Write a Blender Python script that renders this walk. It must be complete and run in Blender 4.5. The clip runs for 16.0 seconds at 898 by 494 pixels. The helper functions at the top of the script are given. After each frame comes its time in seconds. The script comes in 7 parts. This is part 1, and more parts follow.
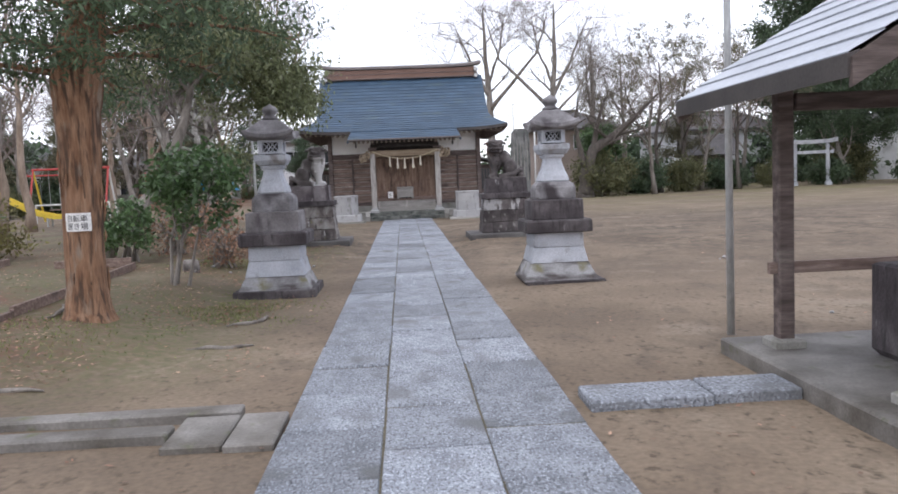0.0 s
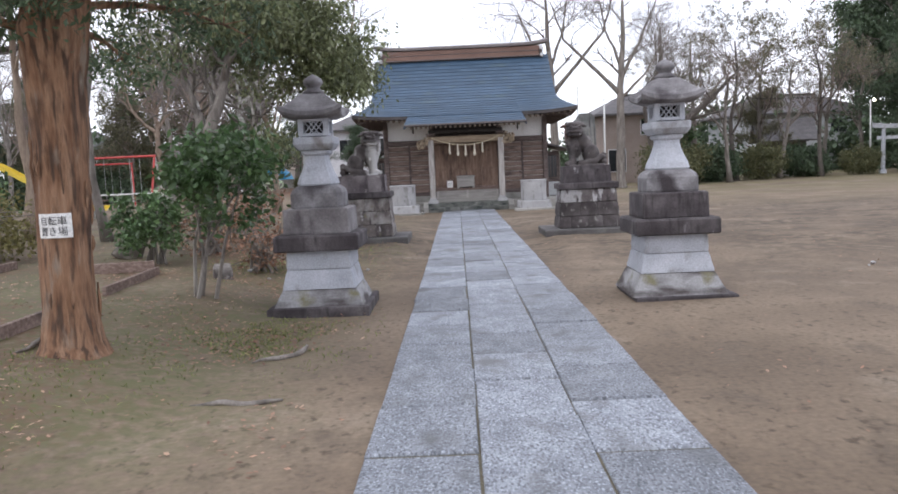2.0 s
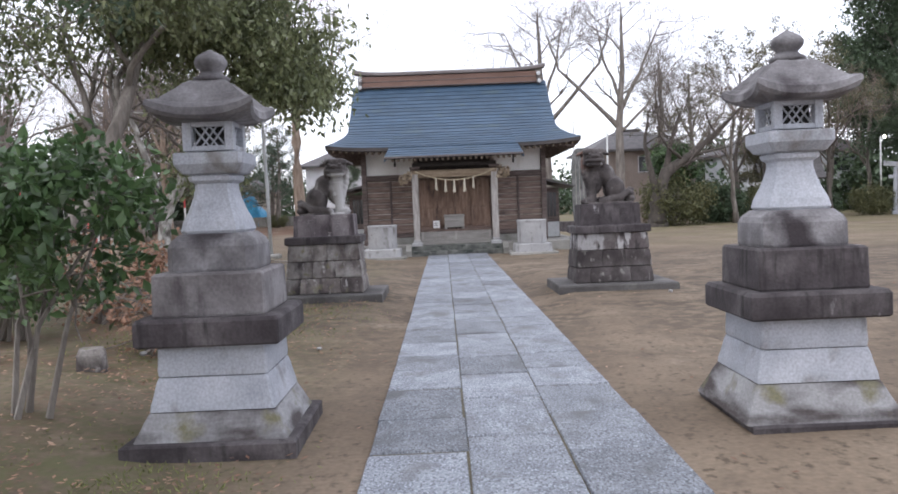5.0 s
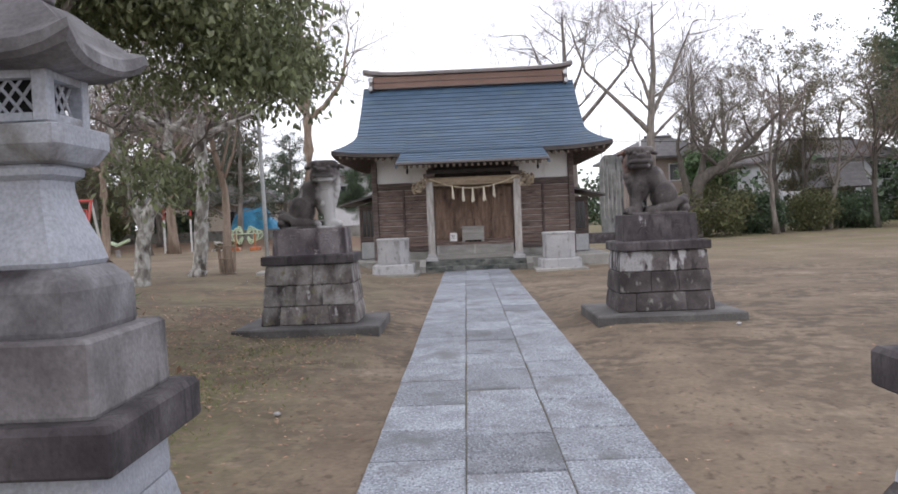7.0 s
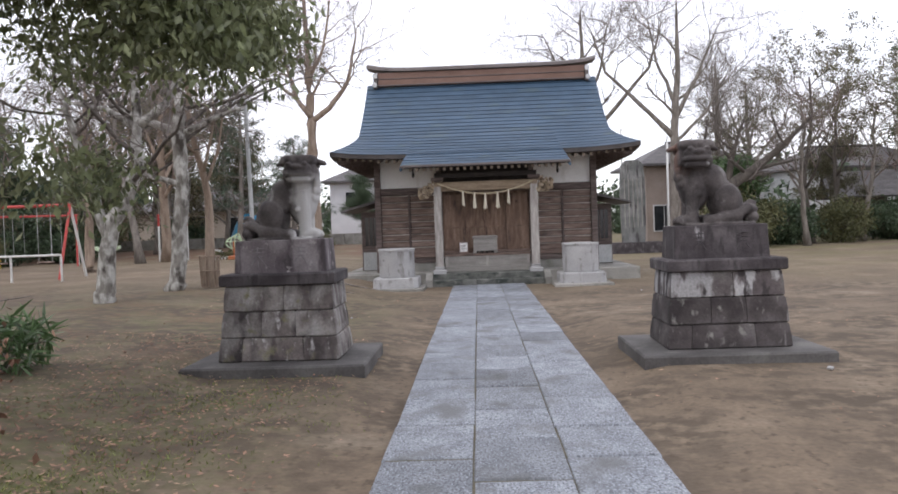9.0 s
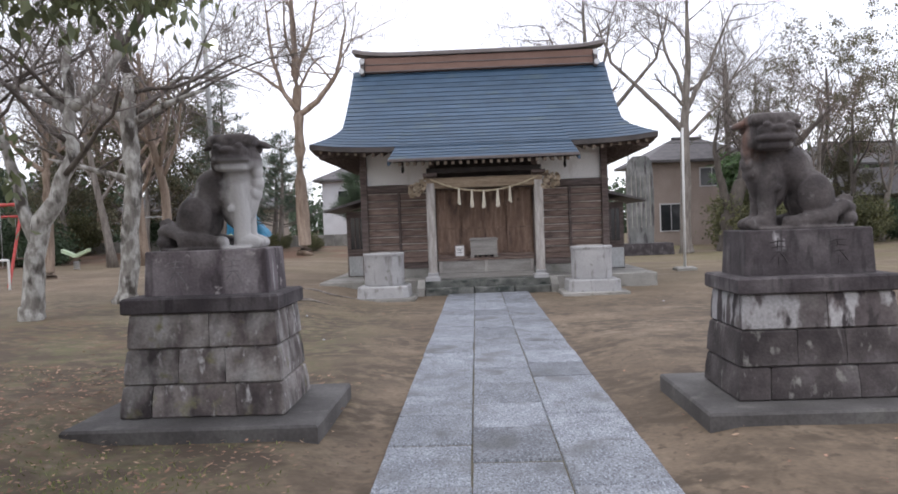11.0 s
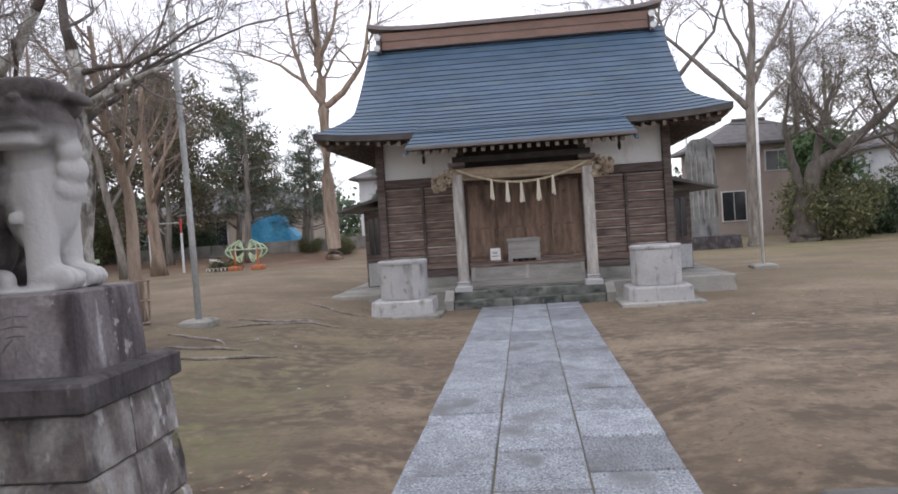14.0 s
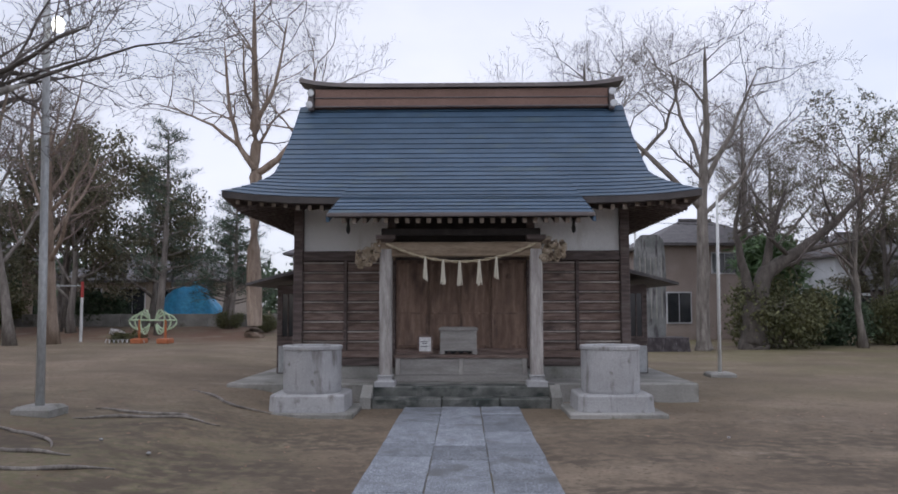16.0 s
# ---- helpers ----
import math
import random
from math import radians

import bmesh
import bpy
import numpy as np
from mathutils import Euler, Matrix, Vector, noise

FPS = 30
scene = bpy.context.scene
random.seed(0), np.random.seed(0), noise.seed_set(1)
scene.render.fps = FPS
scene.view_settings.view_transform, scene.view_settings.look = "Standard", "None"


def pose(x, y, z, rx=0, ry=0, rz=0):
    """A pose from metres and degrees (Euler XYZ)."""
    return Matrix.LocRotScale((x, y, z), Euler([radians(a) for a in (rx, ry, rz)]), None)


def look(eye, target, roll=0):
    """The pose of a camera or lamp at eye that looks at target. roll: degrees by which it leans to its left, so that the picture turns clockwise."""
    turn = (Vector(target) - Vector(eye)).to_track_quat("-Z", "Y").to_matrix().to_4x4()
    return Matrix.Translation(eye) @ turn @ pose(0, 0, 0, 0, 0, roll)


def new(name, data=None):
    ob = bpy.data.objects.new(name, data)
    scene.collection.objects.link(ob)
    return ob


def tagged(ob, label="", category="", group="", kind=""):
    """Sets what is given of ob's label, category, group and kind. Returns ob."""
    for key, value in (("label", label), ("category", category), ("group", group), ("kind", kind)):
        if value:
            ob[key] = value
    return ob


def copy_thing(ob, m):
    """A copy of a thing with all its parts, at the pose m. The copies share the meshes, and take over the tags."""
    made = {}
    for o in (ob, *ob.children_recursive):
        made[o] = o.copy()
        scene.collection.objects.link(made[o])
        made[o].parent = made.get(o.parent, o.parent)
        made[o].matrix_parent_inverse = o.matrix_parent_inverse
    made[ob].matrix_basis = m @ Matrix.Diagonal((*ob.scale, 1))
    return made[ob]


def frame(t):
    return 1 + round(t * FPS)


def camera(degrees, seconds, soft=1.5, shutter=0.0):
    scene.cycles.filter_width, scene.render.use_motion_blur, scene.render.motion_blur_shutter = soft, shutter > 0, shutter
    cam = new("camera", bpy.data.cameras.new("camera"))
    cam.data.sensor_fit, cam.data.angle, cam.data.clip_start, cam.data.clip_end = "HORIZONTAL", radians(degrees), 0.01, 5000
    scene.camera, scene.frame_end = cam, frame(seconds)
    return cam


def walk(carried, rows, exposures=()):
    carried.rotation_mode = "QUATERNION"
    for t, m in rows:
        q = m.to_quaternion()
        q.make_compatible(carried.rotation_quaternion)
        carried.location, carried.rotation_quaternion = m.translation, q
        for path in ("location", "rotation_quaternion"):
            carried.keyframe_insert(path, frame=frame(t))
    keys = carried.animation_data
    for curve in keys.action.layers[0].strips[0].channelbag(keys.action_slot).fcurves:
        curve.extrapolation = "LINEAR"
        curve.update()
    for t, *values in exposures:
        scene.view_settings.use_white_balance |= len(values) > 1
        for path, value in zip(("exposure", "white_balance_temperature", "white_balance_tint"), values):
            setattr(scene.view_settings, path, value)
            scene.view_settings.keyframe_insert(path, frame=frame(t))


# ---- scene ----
cam = camera(58.0, 16.0, soft=1.75)
PATH = [
    (0, (-0.125, 0.65, 1.526), (-0.019, 2.64, 1.358), -2.4),
    (0.5, (-0.172, 1.211, 1.537), (-0.204, 3.202, 1.35), -2.3),
    (1, (-0.258, 1.778, 1.542), (-0.334, 3.768, 1.353), -2.4),
    (1.5, (-0.281, 2.389, 1.536), (-0.361, 4.378, 1.347), -2.3),
    (2, (-0.365, 3.009, 1.536), (-0.393, 5, 1.345), -2.6),
    (2.5, (-0.386, 3.629, 1.541), (-0.402, 5.619, 1.342), -2.7),
    (3, (-0.459, 4.233, 1.562), (-0.476, 6.223, 1.366), -2.7),
    (3.5, (-0.464, 4.859, 1.533), (-0.478, 6.849, 1.341), -2.5),
    (4, (-0.495, 5.482, 1.533), (-0.496, 7.475, 1.359), -2.1),
    (4.5, (-0.434, 6.092, 1.518), (-0.421, 8.085, 1.359), -2),
    (5, (-0.398, 6.686, 1.534), (-0.388, 8.684, 1.435), -2.3),
    (7.5, (-0.229, 9.662, 1.554), (-0.289, 11.661, 1.491), -2.3),
    (8, (-0.234, 10.164, 1.589), (-0.305, 12.162, 1.536), -2.2),
    (8.5, (-0.217, 10.768, 1.587), (-0.291, 12.766, 1.534), -2.1),
    (9, (-0.225, 11.361, 1.573), (-0.299, 13.359, 1.521), -2.0),
    (11.5, (-0.224, 14.247, 1.632), (-0.292, 16.245, 1.577), -2.1),
    (12, (-0.164, 14.761, 1.646), (-0.237, 16.759, 1.584), -2.2),
    (12.5, (-0.13, 15.291, 1.632), (-0.259, 17.286, 1.589), -2.4),
    (13, (-0.084, 15.843, 1.631), (-0.255, 17.835, 1.581), -2.6),
    (13.5, (-0.072, 16.312, 1.653), (-0.266, 18.302, 1.599), -3.4),
    (14, (-0.006, 16.875, 1.664), (-0.195, 18.866, 1.607), -3.8),
    (14.5, (-0.025, 17.465, 1.633), (-0.215, 19.455, 1.581), -3.7),
    (15, (-0.001, 18.052, 1.635), (-0.146, 20.046, 1.709), -1.4),
    (15.5, (-0.012, 18.59, 1.632), (-0.096, 20.584, 1.761), -0.4),
    (16, (0.048, 19.153, 1.625), (0.012, 21.147, 1.774), -0.1),
]
EXPOSURES = [(0, 0.1, 6380, 10), (5.2, 0.16, 6380, 10), (8, 0.0, 6650, 10), (9.2, 0.0, 6600, 10), (11.5, 0.0, 6480, 10), (13.5, 0.02, 6500, 10), (14.5, 0.02, 6600, 10), (15.2, -0.3, 6350, 10), (16, -0.62, 6150, 11)]
walk(cam, [(t, look(eye, target, roll)) for t, eye, target, roll in PATH], EXPOSURES)

# ---- world and sun: a bright overcast winter evening ----
world = bpy.data.worlds.new("world")
scene.world = world
world.use_nodes = True
wn, wl = world.node_tree.nodes, world.node_tree.links
wbg = wn["Background"]
sky = wn.new("ShaderNodeTexSky")
sky.sky_type, sky.sun_disc = "NISHITA", False
sky.sun_elevation, sky.sun_rotation = radians(24), radians(215)
wcoord = wn.new("ShaderNodeTexCoord")
wmap = wn.new("ShaderNodeMapping")
wmap.inputs["Scale"].default_value = (1.0, 1.0, 2.6)
wnoise = wn.new("ShaderNodeTexNoise")
wnoise.inputs["Scale"].default_value, wnoise.inputs["Detail"].default_value = 2.2, 6
wramp = wn.new("ShaderNodeMapRange")
wramp.inputs["From Min"].default_value, wramp.inputs["From Max"].default_value = 0.3, 0.62
wramp.inputs["To Min"].default_value, wramp.inputs["To Max"].default_value = 0.66, 0.94
wmix = wn.new("ShaderNodeMixRGB")
wmix.inputs["Color2"].default_value = (9.6, 9.6, 10.6, 1)
wl.new(wcoord.outputs["Generated"], wmap.inputs["Vector"])
wl.new(wmap.outputs["Vector"], wnoise.inputs["Vector"])
wl.new(wnoise.outputs["Fac"], wramp.inputs["Value"])
wl.new(wramp.outputs["Result"], wmix.inputs["Fac"])
wl.new(sky.outputs["Color"], wmix.inputs["Color1"])
wl.new(wmix.outputs["Color"], wbg.inputs["Color"])
wbg.inputs["Strength"].default_value = 0.157
sun = new("sun", bpy.data.lights.new("sun", "SUN"))
sun.data.energy, sun.data.angle, sun.data.color = 0.6, radians(25), (1.0, 0.95, 0.88)
sun.matrix_world = look((0, 0, 30), (12.0, 16.0, -12.0))


# ---- materials ----
def mat(name, cols, scale=4.0, rough=0.85, bump=0.25, fine=50.0, metal=0.0, stretch=(1, 1, 1), rand=0.0, stains=(), depth=0.01, island=0.0, through_light=0.0, coat=0.0):
    """A surface: coarse noise over the colours, fine grain, stains (colour, scale, stretch, from, to), bump."""
    m = bpy.data.materials.new(name)
    m.use_nodes = True
    n, l = m.node_tree.nodes, m.node_tree.links
    b = n["Principled BSDF"]
    b.inputs["Roughness"].default_value, b.inputs["Metallic"].default_value = rough, metal
    b.inputs["Coat Weight"].default_value = coat
    tc = n.new("ShaderNodeTexCoord")
    info = n.new("ShaderNodeObjectInfo")
    add = n.new("ShaderNodeVectorMath")
    add.operation = "MULTIPLY_ADD"
    add.inputs[1].default_value = (37.0, 61.0, 23.0)
    l.new(info.outputs["Random"], add.inputs[0])
    l.new(tc.outputs["Object"], add.inputs[2])

    def field(sc, st, detail=5):
        mp = n.new("ShaderNodeMapping")
        mp.inputs["Scale"].default_value = st
        t = n.new("ShaderNodeTexNoise")
        t.inputs["Scale"].default_value, t.inputs["Detail"].default_value = sc, detail
        l.new(add.outputs[0], mp.inputs["Vector"])
        l.new(mp.outputs["Vector"], t.inputs["Vector"])
        return t.outputs["Fac"]

    ramp = n.new("ShaderNodeValToRGB")
    while len(ramp.color_ramp.elements) < len(cols):
        ramp.color_ramp.elements.new(0.5)
    for i, c in enumerate(cols):
        e = ramp.color_ramp.elements[i]
        e.position, e.color = 0.32 + 0.36 * i / max(1, len(cols) - 1), (*c, 1)
    l.new(field(scale, stretch), ramp.inputs["Fac"])
    col = ramp.outputs["Color"]
    grain = field(fine, stretch, 3)
    for c, sc, st, lo, hi in stains:
        r = n.new("ShaderNodeMapRange")
        r.inputs["From Min"].default_value, r.inputs["From Max"].default_value = lo, hi
        l.new(field(sc, st, 6), r.inputs["Value"])
        mx = n.new("ShaderNodeMixRGB")
        mx.inputs["Color2"].default_value = (*c, 1)
        l.new(r.outputs["Result"], mx.inputs["Fac"])
        l.new(col, mx.inputs["Color1"])
        col = mx.outputs["Color"]
    hsv = n.new("ShaderNodeHueSaturation")
    val = n.new("ShaderNodeMapRange")
    val.inputs["From Min"].default_value, val.inputs["From Max"].default_value = 0.25, 0.75
    val.inputs["To Min"].default_value, val.inputs["To Max"].default_value = 0.8, 1.2
    l.new(grain, val.inputs["Value"])
    v = val.outputs["Result"]
    for amount, source in ((rand, info.outputs["Random"]), (island, None)):
        if amount:
            if source is None:
                geo = n.new("ShaderNodeNewGeometry")
                source = geo.outputs["Random Per Island"]
            r = n.new("ShaderNodeMapRange")
            r.inputs["To Min"].default_value, r.inputs["To Max"].default_value = 1 - amount, 1 + amount
            l.new(source, r.inputs["Value"])
            mul = n.new("ShaderNodeMath")
            mul.operation = "MULTIPLY"
            l.new(v, mul.inputs[0])
            l.new(r.outputs["Result"], mul.inputs[1])
            v = mul.outputs["Value"]
    l.new(v, hsv.inputs["Value"])
    l.new(col, hsv.inputs["Color"])
    l.new(hsv.outputs["Color"], b.inputs["Base Color"])
    if bump:
        bp = n.new("ShaderNodeBump")
        bp.inputs["Strength"].default_value, bp.inputs["Distance"].default_value = bump, depth
        l.new(grain, bp.inputs["Height"])
        l.new(bp.outputs["Normal"], b.inputs["Normal"])
    if through_light:
        tr = n.new("ShaderNodeBsdfTranslucent")
        l.new(hsv.outputs["Color"], tr.inputs["Color"])
        ms = n.new("ShaderNodeMixShader")
        ms.inputs["Fac"].default_value = through_light
        l.new(b.outputs["BSDF"], ms.inputs[1])
        l.new(tr.outputs["BSDF"], ms.inputs[2])
        l.new(ms.outputs["Shader"], n["Material Output"].inputs["Surface"])
    return m


DARK, PALE, MOSS = (0.045, 0.038, 0.042), (0.5, 0.5, 0.52), (0.10, 0.11, 0.05)
DOWN = (3.0, 3.0, 0.5)
granite = mat("grey_granite", [(0.165, 0.18, 0.205), (0.225, 0.244, 0.276), (0.285, 0.308, 0.342)], 3, 0.66, 0.8, 46, rand=0.24, depth=0.01,
              stains=[((0.105, 0.113, 0.13), 38, (1, 0.72, 1), 0.49, 0.62), ((0.40, 0.435, 0.495), 42, (1, 0.72, 1), 0.54, 0.67), ((0.13, 0.135, 0.142), 1.6, (1, 1, 1), 0.54, 0.7)])
pale_stone = mat("pale_lantern_stone", [(0.33, 0.35, 0.39), (0.41, 0.43, 0.475), (0.48, 0.5, 0.545)], 2.5, 0.8, 0.2, 60, rand=0.06,
                 stains=[((0.2, 0.19, 0.18), 3.2, (1, 1, 0.7), 0.58, 0.74)])
dark_stone = mat("lichen_dark_stone", [(0.036, 0.03, 0.033), (0.062, 0.053, 0.057), (0.115, 0.104, 0.107)], 3.5, 0.9, 0.4, 45, rand=0.12,
                 stains=[((0.34, 0.33, 0.34), 3.4, (2.6, 2.6, 0.8), 0.68, 0.78), ((0.03, 0.026, 0.028), 5, DOWN, 0.52, 0.7)])
mid_stone = mat("weathered_lantern_stone", [(0.1, 0.094, 0.1), (0.175, 0.168, 0.175), (0.29, 0.285, 0.297)], 3.2, 0.88, 0.35, 50, rand=0.08,
                stains=[(DARK, 2.6, (1, 1, 0.9), 0.54, 0.68)])
foot_stone = mat("stained_foot_stone", [(0.24, 0.24, 0.245), (0.34, 0.342, 0.352)], 3, 0.9, 0.35, 50, rand=0.05,
                 stains=[((0.07, 0.06, 0.06), 2.0, (0.7, 0.7, 2.4), 0.44, 0.6), ((0.17, 0.16, 0.10), 4, (1, 1, 1), 0.56, 0.7)])
course_stone = mat("pedestal_course_stone", [(0.075, 0.062, 0.06), (0.155, 0.135, 0.128), (0.28, 0.26, 0.245)], 2.8, 0.92, 0.6, 42, rand=0.3,
                   stains=[((0.31, 0.3, 0.29), 3.0, (1.5, 1.5, 0.8), 0.46, 0.68), ((0.045, 0.037, 0.038), 3.4, (1.6, 1.6, 0.9), 0.49, 0.68), ((0.4, 0.39, 0.385), 9, (1.4, 1.4, 0.8), 0.6, 0.7), ((0.17, 0.16, 0.09), 6, (1, 1, 1), 0.6, 0.72)])
lion_stone = mat("guardian_stone", [(0.05, 0.043, 0.044), (0.092, 0.081, 0.08), (0.16, 0.146, 0.144)], 3.2, 0.9, 0.45, 34, depth=0.012,
                 stains=[((0.24, 0.235, 0.23), 5, (1, 1, 0.7), 0.62, 0.72), ((0.035, 0.03, 0.03), 4, (1, 1, 0.8), 0.56, 0.7), ((0.17, 0.09, 0.065), 2.2, (1, 1, 0.6), 0.62, 0.74)])
concrete = mat("old_concrete", [(0.2, 0.196, 0.182), (0.275, 0.27, 0.25), (0.345, 0.335, 0.315)], 1.6, 0.9, 0.2, 55, rand=0.08,
               stains=[((0.13, 0.125, 0.10), 2.2, (1, 1, 1), 0.56, 0.74), (MOSS, 5, (1, 1, 1), 0.66, 0.8)])
tub_stone = mat("pale_concrete_tub", [(0.33, 0.33, 0.335), (0.43, 0.43, 0.435)], 2, 0.85, 0.2, 60, rand=0.05,
                stains=[((0.19, 0.18, 0.17), 3, (2.2, 2.2, 0.6), 0.55, 0.72), ((0.14, 0.135, 0.11), 5, (1, 1, 1), 0.62, 0.76)])
step_stone = mat("mossy_step_stone", [(0.065, 0.07, 0.064), (0.115, 0.12, 0.11), (0.19, 0.19, 0.18)], 3, 0.85, 0.4, 40, rand=0.1,
                 stains=[((0.03, 0.038, 0.034), 3, (1, 1, 2), 0.5, 0.64), ((0.3, 0.31, 0.3), 4, (1.5, 1.5, 0.7), 0.66, 0.74)])
wood_dark = mat("dark_weathered_wood", [(0.062, 0.046, 0.042), (0.105, 0.08, 0.073), (0.165, 0.13, 0.12)], 5, 0.8, 0.35, 30, stretch=(0.5, 3, 4), rand=0.15,
                stains=[((0.2, 0.175, 0.155), 3, (0.5, 2, 3), 0.6, 0.78)])
wood_board = mat("grey_brown_board", [(0.135, 0.092, 0.075), (0.2, 0.143, 0.12), (0.285, 0.218, 0.187)], 5, 0.82, 0.35, 28, stretch=(0.6, 3, 5), rand=0.14,
                 stains=[((0.06, 0.045, 0.04), 2.2, (0.6, 1, 2), 0.57, 0.74)])
wood_door = mat("brown_door_wood", [(0.145, 0.092, 0.066), (0.205, 0.136, 0.1), (0.275, 0.192, 0.145)], 4, 0.75, 0.3, 26, stretch=(3, 3, 0.5), rand=0.12, stains=[((0.09, 0.06, 0.048), 2.4, (1.5, 1, 0.7), 0.54, 0.72)])
wood_post = mat("silvered_post_wood", [(0.25, 0.23, 0.215), (0.345, 0.322, 0.302), (0.44, 0.415, 0.39)], 5, 0.85, 0.35, 26, stretch=(3, 3, 0.4), rand=0.06)
wood_beam = mat("pale_beam_wood", [(0.17, 0.125, 0.085), (0.25, 0.19, 0.13), (0.31, 0.245, 0.175)], 4, 0.8, 0.3, 24, stretch=(0.5, 3, 3), rand=0.08)
carved_wood = mat("bleached_carved_wood", [(0.3, 0.235, 0.16), (0.42, 0.34, 0.245), (0.52, 0.44, 0.34)], 8, 0.85, 0.4, 40, stains=[((0.12, 0.085, 0.06), 9, (1, 1, 1), 0.52, 0.64)])
# weathered ledge wood, paled further to paint the light its front edges catch
ledge_wood = mat("pale_lit_ledge_wood", [(0.24, 0.205, 0.18), (0.33, 0.29, 0.26), (0.45, 0.405, 0.37)], 5, 0.85, 0.3, 28, stretch=(0.5, 3, 3), rand=0.2, stains=[((0.18, 0.145, 0.125), 3, (0.8, 1, 1), 0.54, 0.68)])
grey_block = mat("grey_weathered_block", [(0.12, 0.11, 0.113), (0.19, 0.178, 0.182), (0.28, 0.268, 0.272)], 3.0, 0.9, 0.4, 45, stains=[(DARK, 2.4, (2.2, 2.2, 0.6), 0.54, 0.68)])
rafter_tip = mat("rafter_end_paint", [(0.22, 0.18, 0.145), (0.32, 0.27, 0.225)], 8, 0.8, 0.1)
plaster = mat("white_plaster", [(0.8, 0.8, 0.79), (0.86, 0.86, 0.85)], 1.6, 0.85, 0.08, 70, stains=[((0.64, 0.62, 0.58), 2.2, (2, 2, 0.6), 0.62, 0.82)])
roof_metal = mat("blue_grey_copper_roof", [(0.036, 0.068, 0.108), (0.047, 0.086, 0.138), (0.06, 0.105, 0.165)], 1.2, 0.5, 0.12, 30, metal=0.0, island=0.07, rand=0.05,
                 stains=[((0.07, 0.105, 0.12), 0.9, (1, 1, 1), 0.58, 0.75)])
fascia_metal = mat("dark_eave_metal", [(0.05, 0.045, 0.045), (0.085, 0.075, 0.072)], 3, 0.5, 0.1, metal=0.3)
ridge_metal = mat("brown_copper_ridge", [(0.15, 0.088, 0.066), (0.19, 0.115, 0.09)], 1.5, 0.42, 0.08, 40, metal=0.4, rand=0.1)
cap_metal = mat("grey_ridge_cap", [(0.11, 0.095, 0.092), (0.16, 0.14, 0.135)], 2, 0.45, 0.1, metal=0.4)
# near-black timber: shade below the porch roof and ledges put into the colour
beam_shadow = mat("shade_dark_timber", [(0.022, 0.018, 0.017), (0.04, 0.033, 0.03)], 5, 0.85, 0.2, 24)
silver = mat("silver_ornament", [(0.45, 0.46, 0.47), (0.62, 0.63, 0.64)], 4, 0.4, 0.1, metal=0.4)
straw = mat("straw_rope", [(0.36, 0.30, 0.2), (0.5, 0.43, 0.31)], 30, 0.9, 0.4, 120)
tassel_mat = mat("pale_straw_tassel", [(0.56, 0.52, 0.42), (0.68, 0.64, 0.54)], 20, 0.9, 0.4, 100, stretch=(3, 3, 0.3))
paper = mat("white_paper", [(0.74, 0.74, 0.73), (0.8, 0.8, 0.79)], 3, 0.7, 0.03)
ink = mat("dark_ink", [(0.03, 0.03, 0.035), (0.05, 0.05, 0.055)], 5, 0.7, 0.0)
grey_box = mat("grey_painted_wood", [(0.25, 0.235, 0.22), (0.34, 0.325, 0.305)], 4, 0.8, 0.25, 30, stretch=(0.6, 3, 4))
black = mat("black_gap", [(0.012, 0.012, 0.012), (0.02, 0.02, 0.02)], 5, 0.9, 0.0)
steel = mat("galvanised_pole", [(0.36, 0.375, 0.38), (0.47, 0.485, 0.49)], 5, 0.5, 0.1, 40, metal=0.3, stretch=(1, 1, 0.3))
white_paint = mat("white_pole_paint", [(0.6, 0.61, 0.6), (0.72, 0.73, 0.72)], 4, 0.55, 0.08)
red_paint = mat("red_play_paint", [(0.42, 0.05, 0.045), (0.5, 0.08, 0.07)], 5, 0.5, 0.1)
yellow_paint = mat("yellow_play_paint", [(0.62, 0.46, 0.04), (0.72, 0.55, 0.07)], 3, 0.5, 0.08)
green_paint = mat("pale_green_paint", [(0.42, 0.55, 0.36), (0.52, 0.63, 0.45)], 4, 0.5, 0.08)
orange_paint = mat("orange_play_paint", [(0.42, 0.13, 0.05), (0.5, 0.17, 0.07)], 5, 0.55, 0.1)
blue_sheet = mat("blue_tarpaulin", [(0.03, 0.25, 0.48), (0.06, 0.36, 0.6)], 2.5, 0.5, 0.4, 7, depth=0.08)
house_wall = mat("cream_house_wall", [(0.42, 0.37, 0.31), (0.5, 0.45, 0.385)], 1, 0.85, 0.05)
pink_wall = mat("beige_house_wall", [(0.27, 0.22, 0.195), (0.33, 0.275, 0.245)], 1, 0.85, 0.05)
white_wall = mat("white_house_wall", [(0.55, 0.56, 0.58), (0.66, 0.67, 0.69)], 1, 0.8, 0.05)
tile_roof = mat("dark_tile_roof", [(0.07, 0.065, 0.068), (0.12, 0.112, 0.115)], 3, 0.6, 0.3, 12)
house_dark = mat("dark_house_window", [(0.02, 0.022, 0.026), (0.035, 0.038, 0.042)], 2, 0.12, 0.0)
monument = mat("grey_monument_stone", [(0.1, 0.105, 0.105), (0.16, 0.165, 0.16), (0.23, 0.232, 0.23)], 2, 0.9, 0.3, 30, stains=[(DARK, 2.5, DOWN, 0.52, 0.68)])
